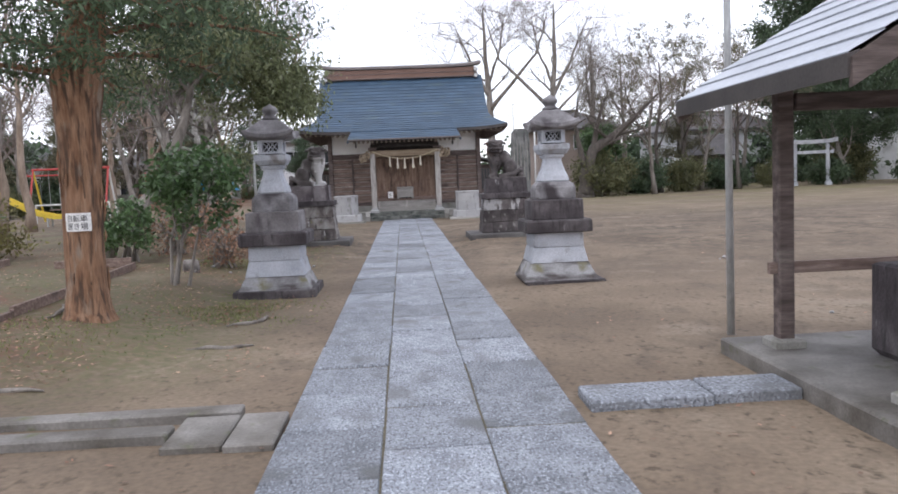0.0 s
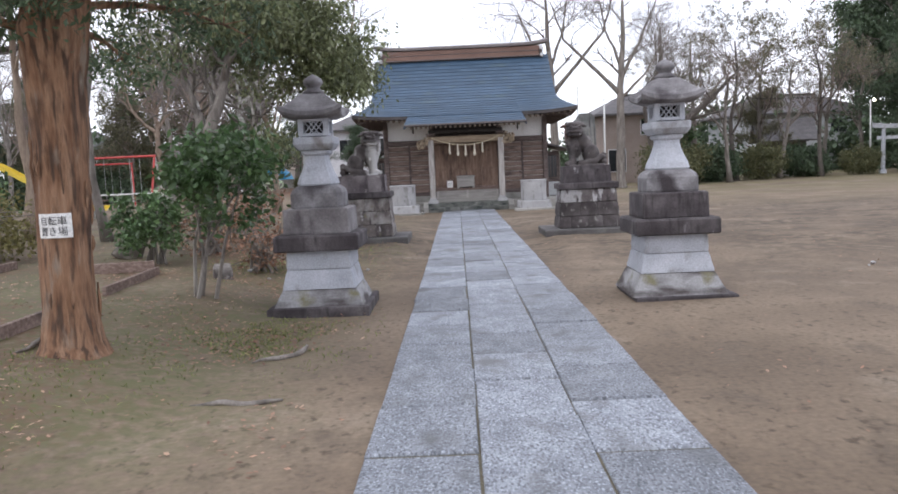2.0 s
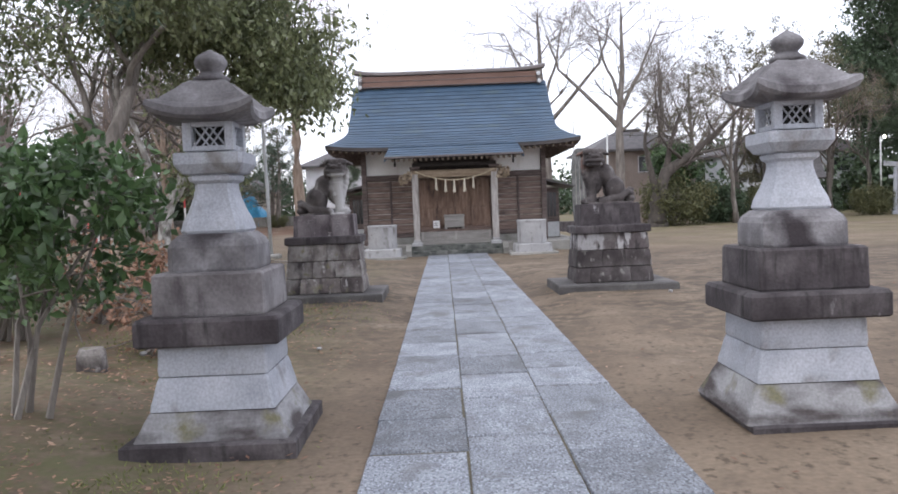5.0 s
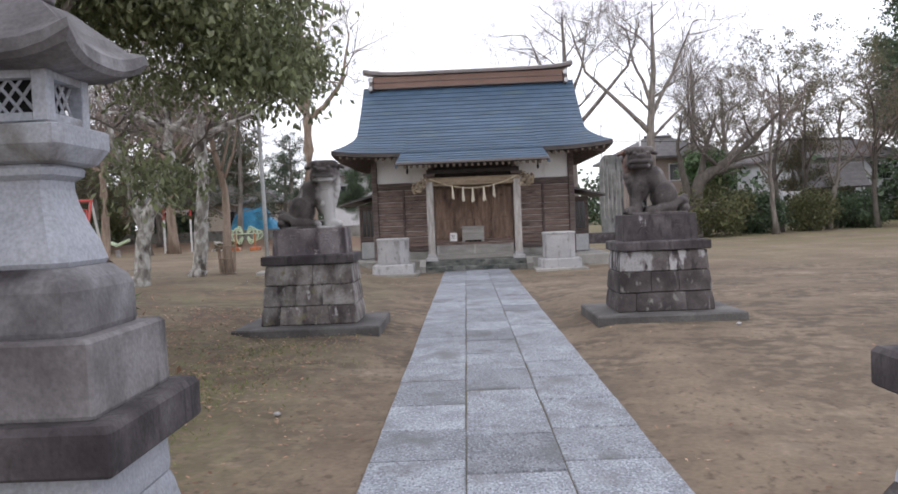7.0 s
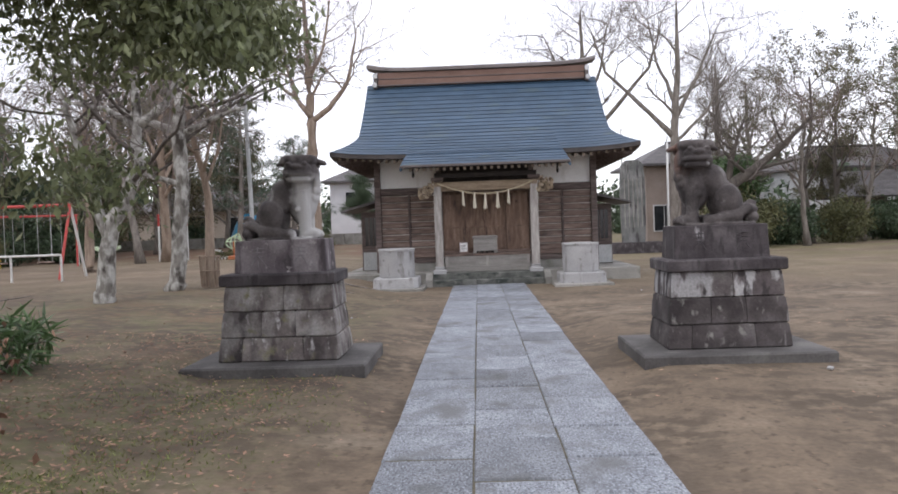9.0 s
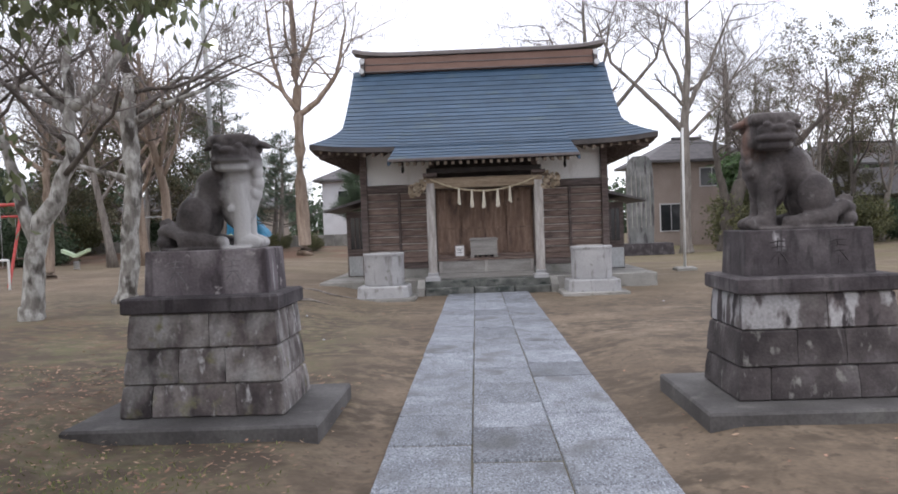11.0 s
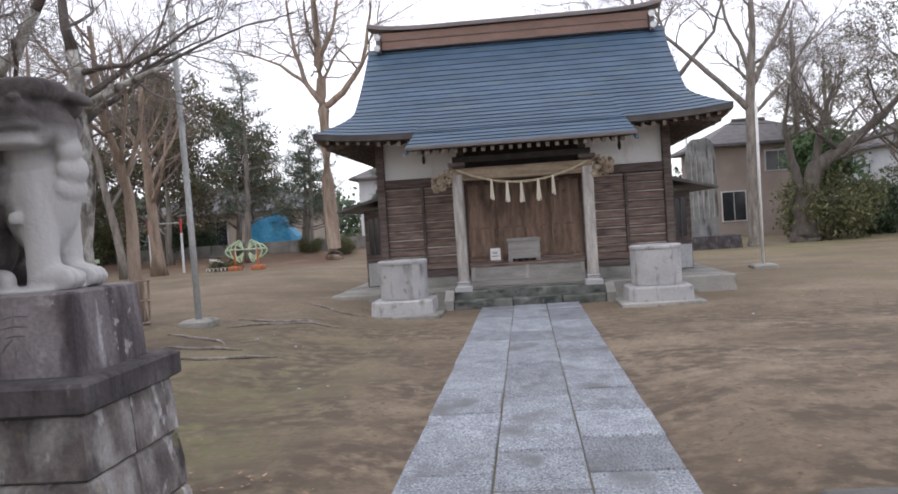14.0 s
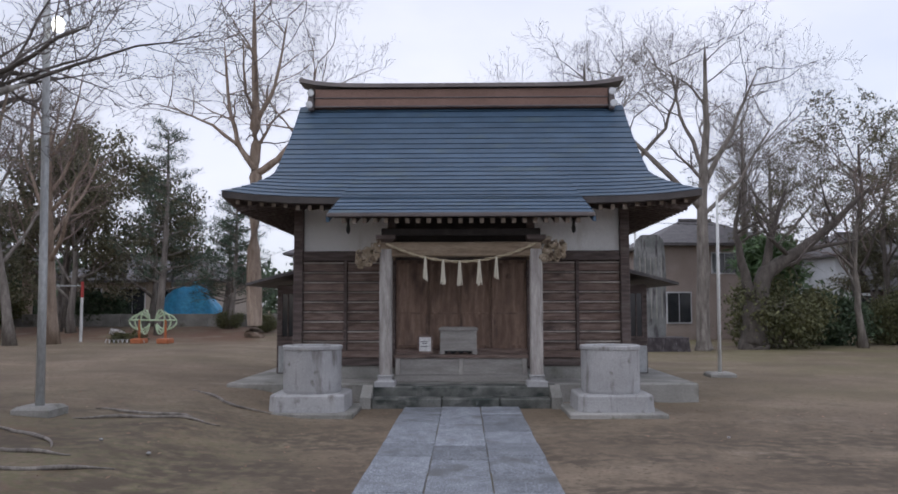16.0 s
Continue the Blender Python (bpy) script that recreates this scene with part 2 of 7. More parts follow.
bark_red = mat("reddish_peeling_bark", [(0.17, 0.088, 0.05), (0.27, 0.152, 0.09), (0.36, 0.225, 0.145)], 6, 0.95, 0.9, 26, stretch=(2.4, 2.4, 0.35), depth=0.03,
               stains=[((0.09, 0.055, 0.038), 5, (3, 3, 0.4), 0.5, 0.62), ((0.06, 0.035, 0.025), 1.6, (1, 1, 0.8), 0.56, 0.68), ((0.3, 0.25, 0.2), 4, (2, 2, 0.5), 0.62, 0.76)])
bark_lichen = mat("lichen_spotted_bark", [(0.15, 0.14, 0.125), (0.26, 0.245, 0.225)], 5, 0.95, 0.7, 24, stretch=(1.5, 1.5, 0.5), depth=0.02,
                  stains=[((0.44, 0.435, 0.41), 8, (1, 1, 0.6), 0.42, 0.62), ((0.055, 0.047, 0.04), 5, (1, 1, 0.5), 0.55, 0.66)])
bark_grey = mat("grey_bark", [(0.13, 0.115, 0.102), (0.21, 0.188, 0.168), (0.29, 0.265, 0.24)], 4, 0.95, 0.6, 24, stretch=(2, 2, 0.4), depth=0.02)
bark_dark = mat("dark_rough_bark", [(0.075, 0.064, 0.057), (0.135, 0.119, 0.105)], 5, 0.95, 0.6, 24, stretch=(1.5, 1.5, 0.5), depth=0.02)
bark_tan = mat("tan_bark", [(0.20, 0.15, 0.115), (0.29, 0.225, 0.175), (0.36, 0.29, 0.235)], 3, 0.95, 0.5, 20, stretch=(2, 2, 0.4), depth=0.02)
twig_mat = mat("winter_twigs", [(0.15, 0.13, 0.122), (0.22, 0.195, 0.185)], 3, 0.95, 0.1)
twig_red = mat("reddish_winter_twigs", [(0.18, 0.135, 0.12), (0.26, 0.205, 0.185)], 3, 0.95, 0.1)


dark_course = mat("sooty_course_stone", [(0.035, 0.029, 0.03), (0.07, 0.06, 0.06), (0.13, 0.118, 0.118)], 3.0, 0.92, 0.5, 42, rand=0.2,
                  stains=[((0.22, 0.21, 0.205), 3.2, (2.4, 2.4, 0.6), 0.62, 0.7), ((0.2, 0.195, 0.18), 9, (1.4, 1.4, 0.8), 0.62, 0.72)])
slab_stone = mat("damp_dark_slab_stone", [(0.06, 0.056, 0.055), (0.095, 0.09, 0.088), (0.14, 0.135, 0.13)], 1.8, 0.8, 0.3, 40, stains=[((0.17, 0.165, 0.15), 3, (1, 1, 1), 0.58, 0.72)])
streak_stone = mat("rain_streaked_course_stone", [(0.06, 0.05, 0.052), (0.11, 0.095, 0.095), (0.19, 0.175, 0.17)], 2.8, 0.92, 0.5, 42, rand=0.15,
                   stains=[((0.36, 0.355, 0.36), 3.0, (1.7, 1.7, 0.8), 0.45, 0.52), ((0.045, 0.038, 0.04), 4.2, (1.8, 1.8, 0.8), 0.53, 0.6)])
die_stone = mat("purplish_die_stone", [(0.105, 0.09, 0.097), (0.16, 0.14, 0.147), (0.23, 0.21, 0.217)], 2.6, 0.9, 0.35, 48, rand=0.1,
                stains=[((0.36, 0.35, 0.36), 2.4, (3.0, 3.0, 0.25), 0.66, 0.72), ((0.055, 0.045, 0.05), 2.6, (2.0, 2.0, 0.6), 0.5, 0.62), ((0.27, 0.25, 0.25), 12, (1, 1, 1), 0.62, 0.7)])


def pale_chest(base):
    """The same stone, with the rain-washed pale breast and forelegs of one statue."""
    m = base.copy()
    m.name = "washed_guardian_stone"
    n, l = m.node_tree.nodes, m.node_tree.links
    b = n["Principled BSDF"]
    tc, xyz, t = n.new("ShaderNodeTexCoord"), n.new("ShaderNodeSeparateXYZ"), n.new("ShaderNodeTexNoise")
    t.inputs["Scale"].default_value, t.inputs["Detail"].default_value = 7, 5
    l.new(tc.outputs["Object"], xyz.inputs["Vector"])
    l.new(tc.outputs["Object"], t.inputs["Vector"])
    s, k, r, z = n.new("ShaderNodeMath"), n.new("ShaderNodeMath"), n.new("ShaderNodeMapRange"), n.new("ShaderNodeMapRange")
    s.operation, s.inputs[1].default_value = "MULTIPLY_ADD", 0.18
    l.new(t.outputs["Fac"], s.inputs[0])
    l.new(xyz.outputs["X"], s.inputs[2])
    r.inputs["From Min"].default_value, r.inputs["From Max"].default_value = 0.21, 0.3
    l.new(s.outputs["Value"], r.inputs["Value"])
    z.inputs["From Min"].default_value, z.inputs["From Max"].default_value = 0.80, 0.70
    l.new(xyz.outputs["Z"], z.inputs["Value"])
    k.operation = "MULTIPLY"
    l.new(r.outputs["Result"], k.inputs[0])
    l.new(z.outputs["Result"], k.inputs[1])
    mx = n.new("ShaderNodeMixRGB")
    mx.inputs["Color2"].default_value = (0.46, 0.455, 0.45, 1)
    l.new(k.outputs["Value"], mx.inputs["Fac"])
    l.new(b.inputs["Base Color"].links[0].from_socket, mx.inputs["Color1"])
    l.new(mx.outputs["Color"], b.inputs["Base Color"])
    return m


washed_stone = pale_chest(lion_stone)


def leaf_mat(name, cols, rough=0.5, thru=0.25):
    return mat(name, cols, 1.2, rough, 0.0, 8, island=0.45, through_light=thru)


leaf_camellia = leaf_mat("glossy_camellia_leaf", [(0.075, 0.135, 0.055), (0.125, 0.2, 0.085)], 0.3, 0.25)
leaf_oak = leaf_mat("evergreen_oak_leaf", [(0.12, 0.145, 0.075), (0.18, 0.205, 0.105), (0.25, 0.27, 0.15)], 0.4, 0.35)
leaf_conifer = leaf_mat("dark_conifer_spray", [(0.065, 0.1, 0.058), (0.11, 0.16, 0.085)], 0.6, 0.3)
leaf_pine = leaf_mat("pine_needle", [(0.055, 0.088, 0.06), (0.09, 0.13, 0.085)], 0.6, 0.1)
leaf_dark = leaf_mat("dark_far_leaf", [(0.05, 0.08, 0.045), (0.085, 0.125, 0.065)], 0.6, 0.15)
leaf_olive = leaf_mat("brownish_olive_leaf", [(0.12, 0.115, 0.07), (0.18, 0.17, 0.105)], 0.6, 0.3)
leaf_yellow = leaf_mat("yellowish_far_leaf", [(0.13, 0.125, 0.045), (0.2, 0.18, 0.07)], 0.6)
leaf_dry = leaf_mat("dry_leaf", [(0.2, 0.105, 0.07), (0.3, 0.18, 0.125), (0.38, 0.27, 0.19)], 0.85, 0.1)
grass_mat = leaf_mat("short_grass", [(0.16, 0.19, 0.065), (0.24, 0.26, 0.1)], 0.8, 0.3)
hedge_leaf = leaf_mat("olive_shrub_leaf", [(0.1, 0.11, 0.05), (0.15, 0.15, 0.07)], 0.6, 0.2)


def ground_material():
    m = mat("sandy_earth", [(0.135, 0.1, 0.069), (0.182, 0.137, 0.096), (0.23, 0.178, 0.127)], 0.55, 0.95, 0.45, 22, depth=0.012,
            stains=[((0.135, 0.103, 0.074), 2.6, (1, 0.6, 1), 0.54, 0.74), ((0.25, 0.203, 0.152), 1.1, (1, 1, 1), 0.6, 0.78), ((0.1, 0.075, 0.05), 14, (1, 0.7, 1), 0.56, 0.7)])
    n, l = m.node_tree.nodes, m.node_tree.links
    b = n["Principled BSDF"]
    source = b.inputs["Base Color"].links[0].from_socket
    pos = n.new("ShaderNodeNewGeometry")
    xyz = n.new("ShaderNodeSeparateXYZ")
    l.new(pos.outputs["Position"], xyz.inputs["Vector"])

    def ranged(socket, a, c, lo=0.0, hi=1.0):
        r = n.new("ShaderNodeMapRange")
        for key, v in (("From Min", a), ("From Max", c), ("To Min", lo), ("To Max", hi)):
            r.inputs[key].default_value = v
        l.new(socket, r.inputs["Value"])
        return r.outputs["Result"]

    def times(a, c):
        k = n.new("ShaderNodeMath")
        k.operation = "MULTIPLY"
        l.new(a, k.inputs[0])
        l.new(c, k.inputs[1])
        return k.outputs["Value"]

    def speckle(scale, lo, hi):
        t = n.new("ShaderNodeTexNoise")
        t.inputs["Scale"].default_value, t.inputs["Detail"].default_value = scale, 8
        l.new(pos.outputs["Position"], t.inputs["Vector"])
        return ranged(t.outputs["Fac"], lo, hi)

    def lay(under, colour, mask):
        x = n.new("ShaderNodeMixRGB")
        x.inputs["Color2"].default_value = (*colour, 1)
        l.new(mask, x.inputs["Fac"])
        l.new(under, x.inputs["Color1"])
        return x.outputs["Color"]

    west = ranged(xyz.outputs["X"], -1.2, -2.6)
    near = ranged(xyz.outputs["Y"], 33, 24)
    south = ranged(xyz.outputs["Y"], 6.2, 8.0)
    moss = times(times(times(west, near), south), speckle(0.35, 0.26, 0.46))
    source = lay(source, (0.12, 0.118, 0.055), times(moss, speckle(9, 0.34, 0.58)))
    litter = times(times(times(ranged(xyz.outputs["X"], -2.2, -4.2), near), south), speckle(0.8, 0.47, 0.6))
    source = lay(source, (0.16, 0.085, 0.055), times(litter, speckle(16, 0.4, 0.6)))
    damp = times(times(ranged(xyz.outputs["Y"], 11, 18), ranged(xyz.outputs["Y"], 33, 29)), speckle(0.9, 0.35, 0.56))
    source = lay(source, (0.085, 0.064, 0.044), times(damp, speckle(5, 0.36, 0.56)))
    far = times(ranged(xyz.outputs["Y"], 27, 52), speckle(0.25, 0.35, 0.62))
    source = lay(source, (0.15, 0.14, 0.055), times(far, ranged(xyz.outputs["X"], 1.5, 7, 0.3, 0.75)))
    bank = times(ranged(xyz.outputs["Y"], 46, 51), ranged(xyz.outputs["X"], -2, -6))
    source = lay(source, (0.15, 0.085, 0.055), times(bank, speckle(0.8, 0.35, 0.55)))
    l.new(source, b.inputs["Base Color"])
    return m


earth = ground_material()


# ---- mesh helpers ----
def mesh_of(name, verts, faces, material, smooth=False):
    me = bpy.data.meshes.new(name)
    me.from_pydata([tuple(v) for v in verts], [], [tuple(f) for f in faces])
    me.materials.append(material)
    if smooth:
        me.polygons.foreach_set("use_smooth", [True] * len(me.polygons))
    me.update()
    return me


def thing(name, label, category, x=0, y=0, z=0, rz=0, group="", kind=""):
    ob = new(name)
    ob.empty_display_size = 0.1
    ob.matrix_world = pose(x, y, z, 0, 0, rz)
    return tagged(ob, label, category, group, kind)


def part(name, data, material, parent, label="", smooth=False):
    """Links a mesh, a bmesh or a pair (verts, faces) as one mesh object under a thing or a part."""
    if isinstance(data, tuple):
        data = mesh_of(name, data[0], data[1], material, smooth)
    elif isinstance(data, bmesh.types.BMesh):
        bm, data = data, bpy.data.meshes.new(name)
        bm.to_mesh(data)
        bm.free()
        data.materials.append(material)
        if smooth:
            data.polygons.foreach_set("use_smooth", [True] * len(data.polygons))
    ob = new(name, data)
    ob.parent = parent
    if label:
        ob["label"] = label
    return ob


def lone(name, data, material, label, category, m=None, smooth=False, group="", kind=""):
    ob = part(name, data, material, None, "", smooth)
    if m is not None:
        ob.matrix_world = m
    return tagged(ob, label, category, group, kind)


def box(x0, x1, y0, y1, z0, z1, bevel=0.008):
    bm = bmesh.new()
    bmesh.ops.create_cube(bm, size=1)
    bmesh.ops.transform(bm, matrix=Matrix.Translation(((x0 + x1) / 2, (y0 + y1) / 2, (z0 + z1) / 2)) @ Matrix.Diagonal((x1 - x0, y1 - y0, z1 - z0, 1)), verts=bm.verts)
    if bevel:
        bmesh.ops.bevel(bm, geom=bm.edges[:], offset=min(bevel, (x1 - x0) / 3, (y1 - y0) / 3, (z1 - z0) / 3), segments=1, affect="EDGES")
    return bm


def loft(rings, closed=True):
    """Skin over rings of equal length, capped at both ends."""
    n = len(rings[0])
    verts = [v for r in rings for v in r]
    faces = []
    for i in range(len(rings) - 1):
        for j in range(n if closed else n - 1):
            k = (j + 1) % n
            faces.append((i * n + j, i * n + k, (i + 1) * n + k, (i + 1) * n + j))
    if closed:
        faces += [tuple(range(n - 1, -1, -1)), tuple((len(rings) - 1) * n + j for j in range(n))]
    return verts, faces


def square(half, z, cut=0.0, half_y=None, cx=0.0, cy=0.0):
    a, b = half, half_y or half
    if not cut:
        return [(cx - a, cy - b, z), (cx + a, cy - b, z), (cx + a, cy + b, z), (cx - a, cy + b, z)]
    return [(cx - a + cut, cy - b, z), (cx + a - cut, cy - b, z), (cx + a, cy - b + cut, z), (cx + a, cy + b - cut, z),
            (cx + a - cut, cy + b, z), (cx - a + cut, cy + b, z), (cx - a, cy + b - cut, z), (cx - a, cy - b + cut, z)]


def lathe(profile, n=24):
    return loft([[(r * math.cos(2 * math.pi * j / n), r * math.sin(2 * math.pi * j / n), z) for j in range(n)] for r, z in profile])


def tubes(lines, sides=None):
    """Tapered tubes along polylines [(point, radius), ...] as one (verts, faces)."""
    verts, faces = [], []
    for line in lines:
        pts = np.array([p for p, _ in line], float)
        rad = np.array([r for _, r in line], float)
        n = sides or (10 if rad[0] > 0.12 else 6 if rad[0] > 0.03 else 4 if rad[0] > 0.012 else 3)
        tan = np.gradient(pts, axis=0)
        tan /= np.linalg.norm(tan, axis=1)[:, None] + 1e-9
        ref = np.array([0.0, 0.0, 1.0]) if abs(tan[0][2]) < 0.8 else np.array([1.0, 0.0, 0.0])
        u = np.cross(tan, ref)
        u /= np.linalg.norm(u, axis=1)[:, None] + 1e-9
        w = np.cross(tan, u)
        ang = np.linspace(0, 2 * np.pi, n, endpoint=False)
        ring = pts[:, None] + rad[:, None, None] * (np.cos(ang)[None, :, None] * u[:, None] + np.sin(ang)[None, :, None] * w[:, None])
        base = len(verts)
        verts.extend(map(tuple, ring.reshape(-1, 3)))
        for i in range(len(pts) - 1):
            for j in range(n):
                k = (j + 1) % n
                faces.append((base + i * n + j, base + i * n + k, base + (i + 1) * n + k, base + (i + 1) * n + j))
        faces.append(tuple(base + j for j in range(n - 1, -1, -1)))
        faces.append(tuple(base + (len(pts) - 1) * n + j for j in range(n)))
    return verts, faces


def rod(points, radius):
    return tubes([[(p, radius) for p in points]], 10)


def merge(*pieces):
    verts, faces = [], []
    for v, f in pieces:
        k = len(verts)
        verts.extend(v)
        faces.extend(tuple(i + k for i in q) for q in f)
    return verts, faces


def leaves(rng, centres, spread, count, size, droop=0.3, slim=0.45, flat=0.7):
    """Folded leaf blades scattered round the centres: each of two triangles."""
    centres = np.array(centres, float)
    pick = rng.integers(0, len(centres), count)
    off = rng.normal(size=(count, 3)) * np.array([spread, spread, spread * flat]) * 0.6
    c = centres[pick] + off
    d = rng.normal(size=(count, 3))
    d[:, 2] -= droop * 1.6
    d /= np.linalg.norm(d, axis=1)[:, None]
    s = np.cross(d, rng.normal(size=(count, 3)))
    s /= np.linalg.norm(s, axis=1)[:, None] + 1e-9
    nrm = np.cross(d, s)
    ln = size * rng.uniform(0.6, 1.3, count)[:, None]
    w = ln * slim * 0.5
    v = np.stack([c, c + d * ln * 0.5 + s * w + nrm * w * 0.4, c + d * ln, c + d * ln * 0.5 - s * w + nrm * w * 0.4], 1).reshape(-1, 3)
    i = np.arange(count)[:, None] * 4
    f = np.concatenate([i + np.array([[0, 1, 2]]), i + np.array([[0, 2, 3]])], 0)
    return v, f


def fast_mesh(name, v, f, material):
    me = bpy.data.meshes.new(name)
    v, f = np.asarray(v, np.float32), np.asarray(f, np.int32)
    me.vertices.add(len(v))
    me.vertices.foreach_set("co", v.ravel())
    me.loops.add(f.size)
    me.loops.foreach_set("vertex_index", f.ravel())
    me.polygons.add(len(f))
    me.polygons.foreach_set("loop_start", np.arange(len(f), dtype=np.int32) * f.shape[1])
    me.materials.append(material)
    me.update(calc_edges=True)
    me.validate()
    return me


def grow(rng, p, d, length, rad, level, out, tips, kids=(4, 4, 4, 4), rise=0.15, wob=0.22, ratio=0.62, spread=0.9, steps=6, bare=0.3):
    """One limb and all that grows from it, as polylines by level; tips gathers the ends of the last level."""
    p, d = np.array(p, float), np.array(d, float)
    line = [(tuple(p), rad)]
    pts = [p]
    dirs = [d / np.linalg.norm(d)]
    last = level >= len(kids)
    n = steps if not last else 3
    for i in range(n):
        d = dirs[-1] + rng.normal(size=3) * wob + np.array([0, 0, rise])
        d /= np.linalg.norm(d)
        p = p + d * length / n
        dirs.append(d)
        pts.append(p)
        line.append((tuple(p), max(0.0042, rad * (1 - (0.72 if not last else 0.8) * (i + 1) / n))))
    out[min(level, len(out) - 1)].append(line)
    if last:
        tips.append(pts[-1])
        tips.append(pts[-2])
        return
    for k in range(kids[level]):
        u = bare + (1 - bare) * (k + rng.uniform(0.2, 0.9)) / kids[level]
        i = min(n - 1, int(u * n))
        f = u * n - i
        q = pts[i] * (1 - f) + pts[i + 1] * f
        side = rng.normal(size=3)
        side -= side.dot(dirs[i + 1]) * dirs[i + 1]
        side /= np.linalg.norm(side)
        nd = dirs[i + 1] * 0.75 + side * spread * rng.uniform(0.7, 1.2)
        grow(rng, q, nd, length * ratio * rng.uniform(0.75, 1.15) * (1.1 - 0.35 * u), max(0.0042, line[i][1] * 0.52), level + 1, out, tips, kids, rise, wob, ratio, spread, max(3, steps - 1), 0.25)


# ---- the ground: one sheet to the horizon ----
def rise_at(x, y):
    """The yard lies a little above the path round the lions, and climbs gently to the west."""
    clamp = lambda v: max(0.0, min(1.0, v))
    bank = clamp((y - 50) / 5) * clamp((-3 - x) / 4) * 0.35
    west = float(np.interp(-x, (2.3, 3.0, 3.6, 5.0, 6.5, 12.0), (0.0, 0.1, 0.22, 0.3, 0.4, 0.45)))
    yard = 0.1 * clamp((abs(x) - 1.1) / 0.5) * clamp((y - 14.5) / 4) * clamp((28.5 - y) / 5)
    return bank + max(yard, west * clamp((y - 6.5) / (1.5 + 0.35 * max(0.0, -x - 3.5))))


def ground():
    def line(lo, hi, step, far):
        inner = list(np.arange(lo, hi + 0.01, step))
        return [lo - f for f in reversed(far)] + inner + [hi + f for f in far]
    xs = line(-14, 10, 0.22, (2, 5, 10, 18, 30, 60, 140, 400, 1200))
    ys = line(-4, 40, 0.25, (2, 4, 6, 8, 10, 12, 14, 17, 20, 30, 60, 140, 400, 1200))
    verts = []
    for y in ys:
        for x in xs:
            z = rise_at(x, y)
            if abs(x) < 40 and y < 70:
                q = noise.noise((x * 0.7, y * 0.7, 0.3)) * 0.018 + noise.noise((x * 2.3, y * 2.3, 4.0)) * 0.008
                z += q - 0.012 if abs(x) > 1.1 else -0.015
            verts.append((x, y, z))
    w = len(xs)
    faces = [(j * w + i, j * w + i + 1, (j + 1) * w + i + 1, (j + 1) * w + i) for j in range(len(ys) - 1) for i in range(w - 1)]
    lone("ground", (verts, faces), earth, "sandy trodden earth of the shrine yard with moss", "ground", kind="structure", smooth=True)


ground()


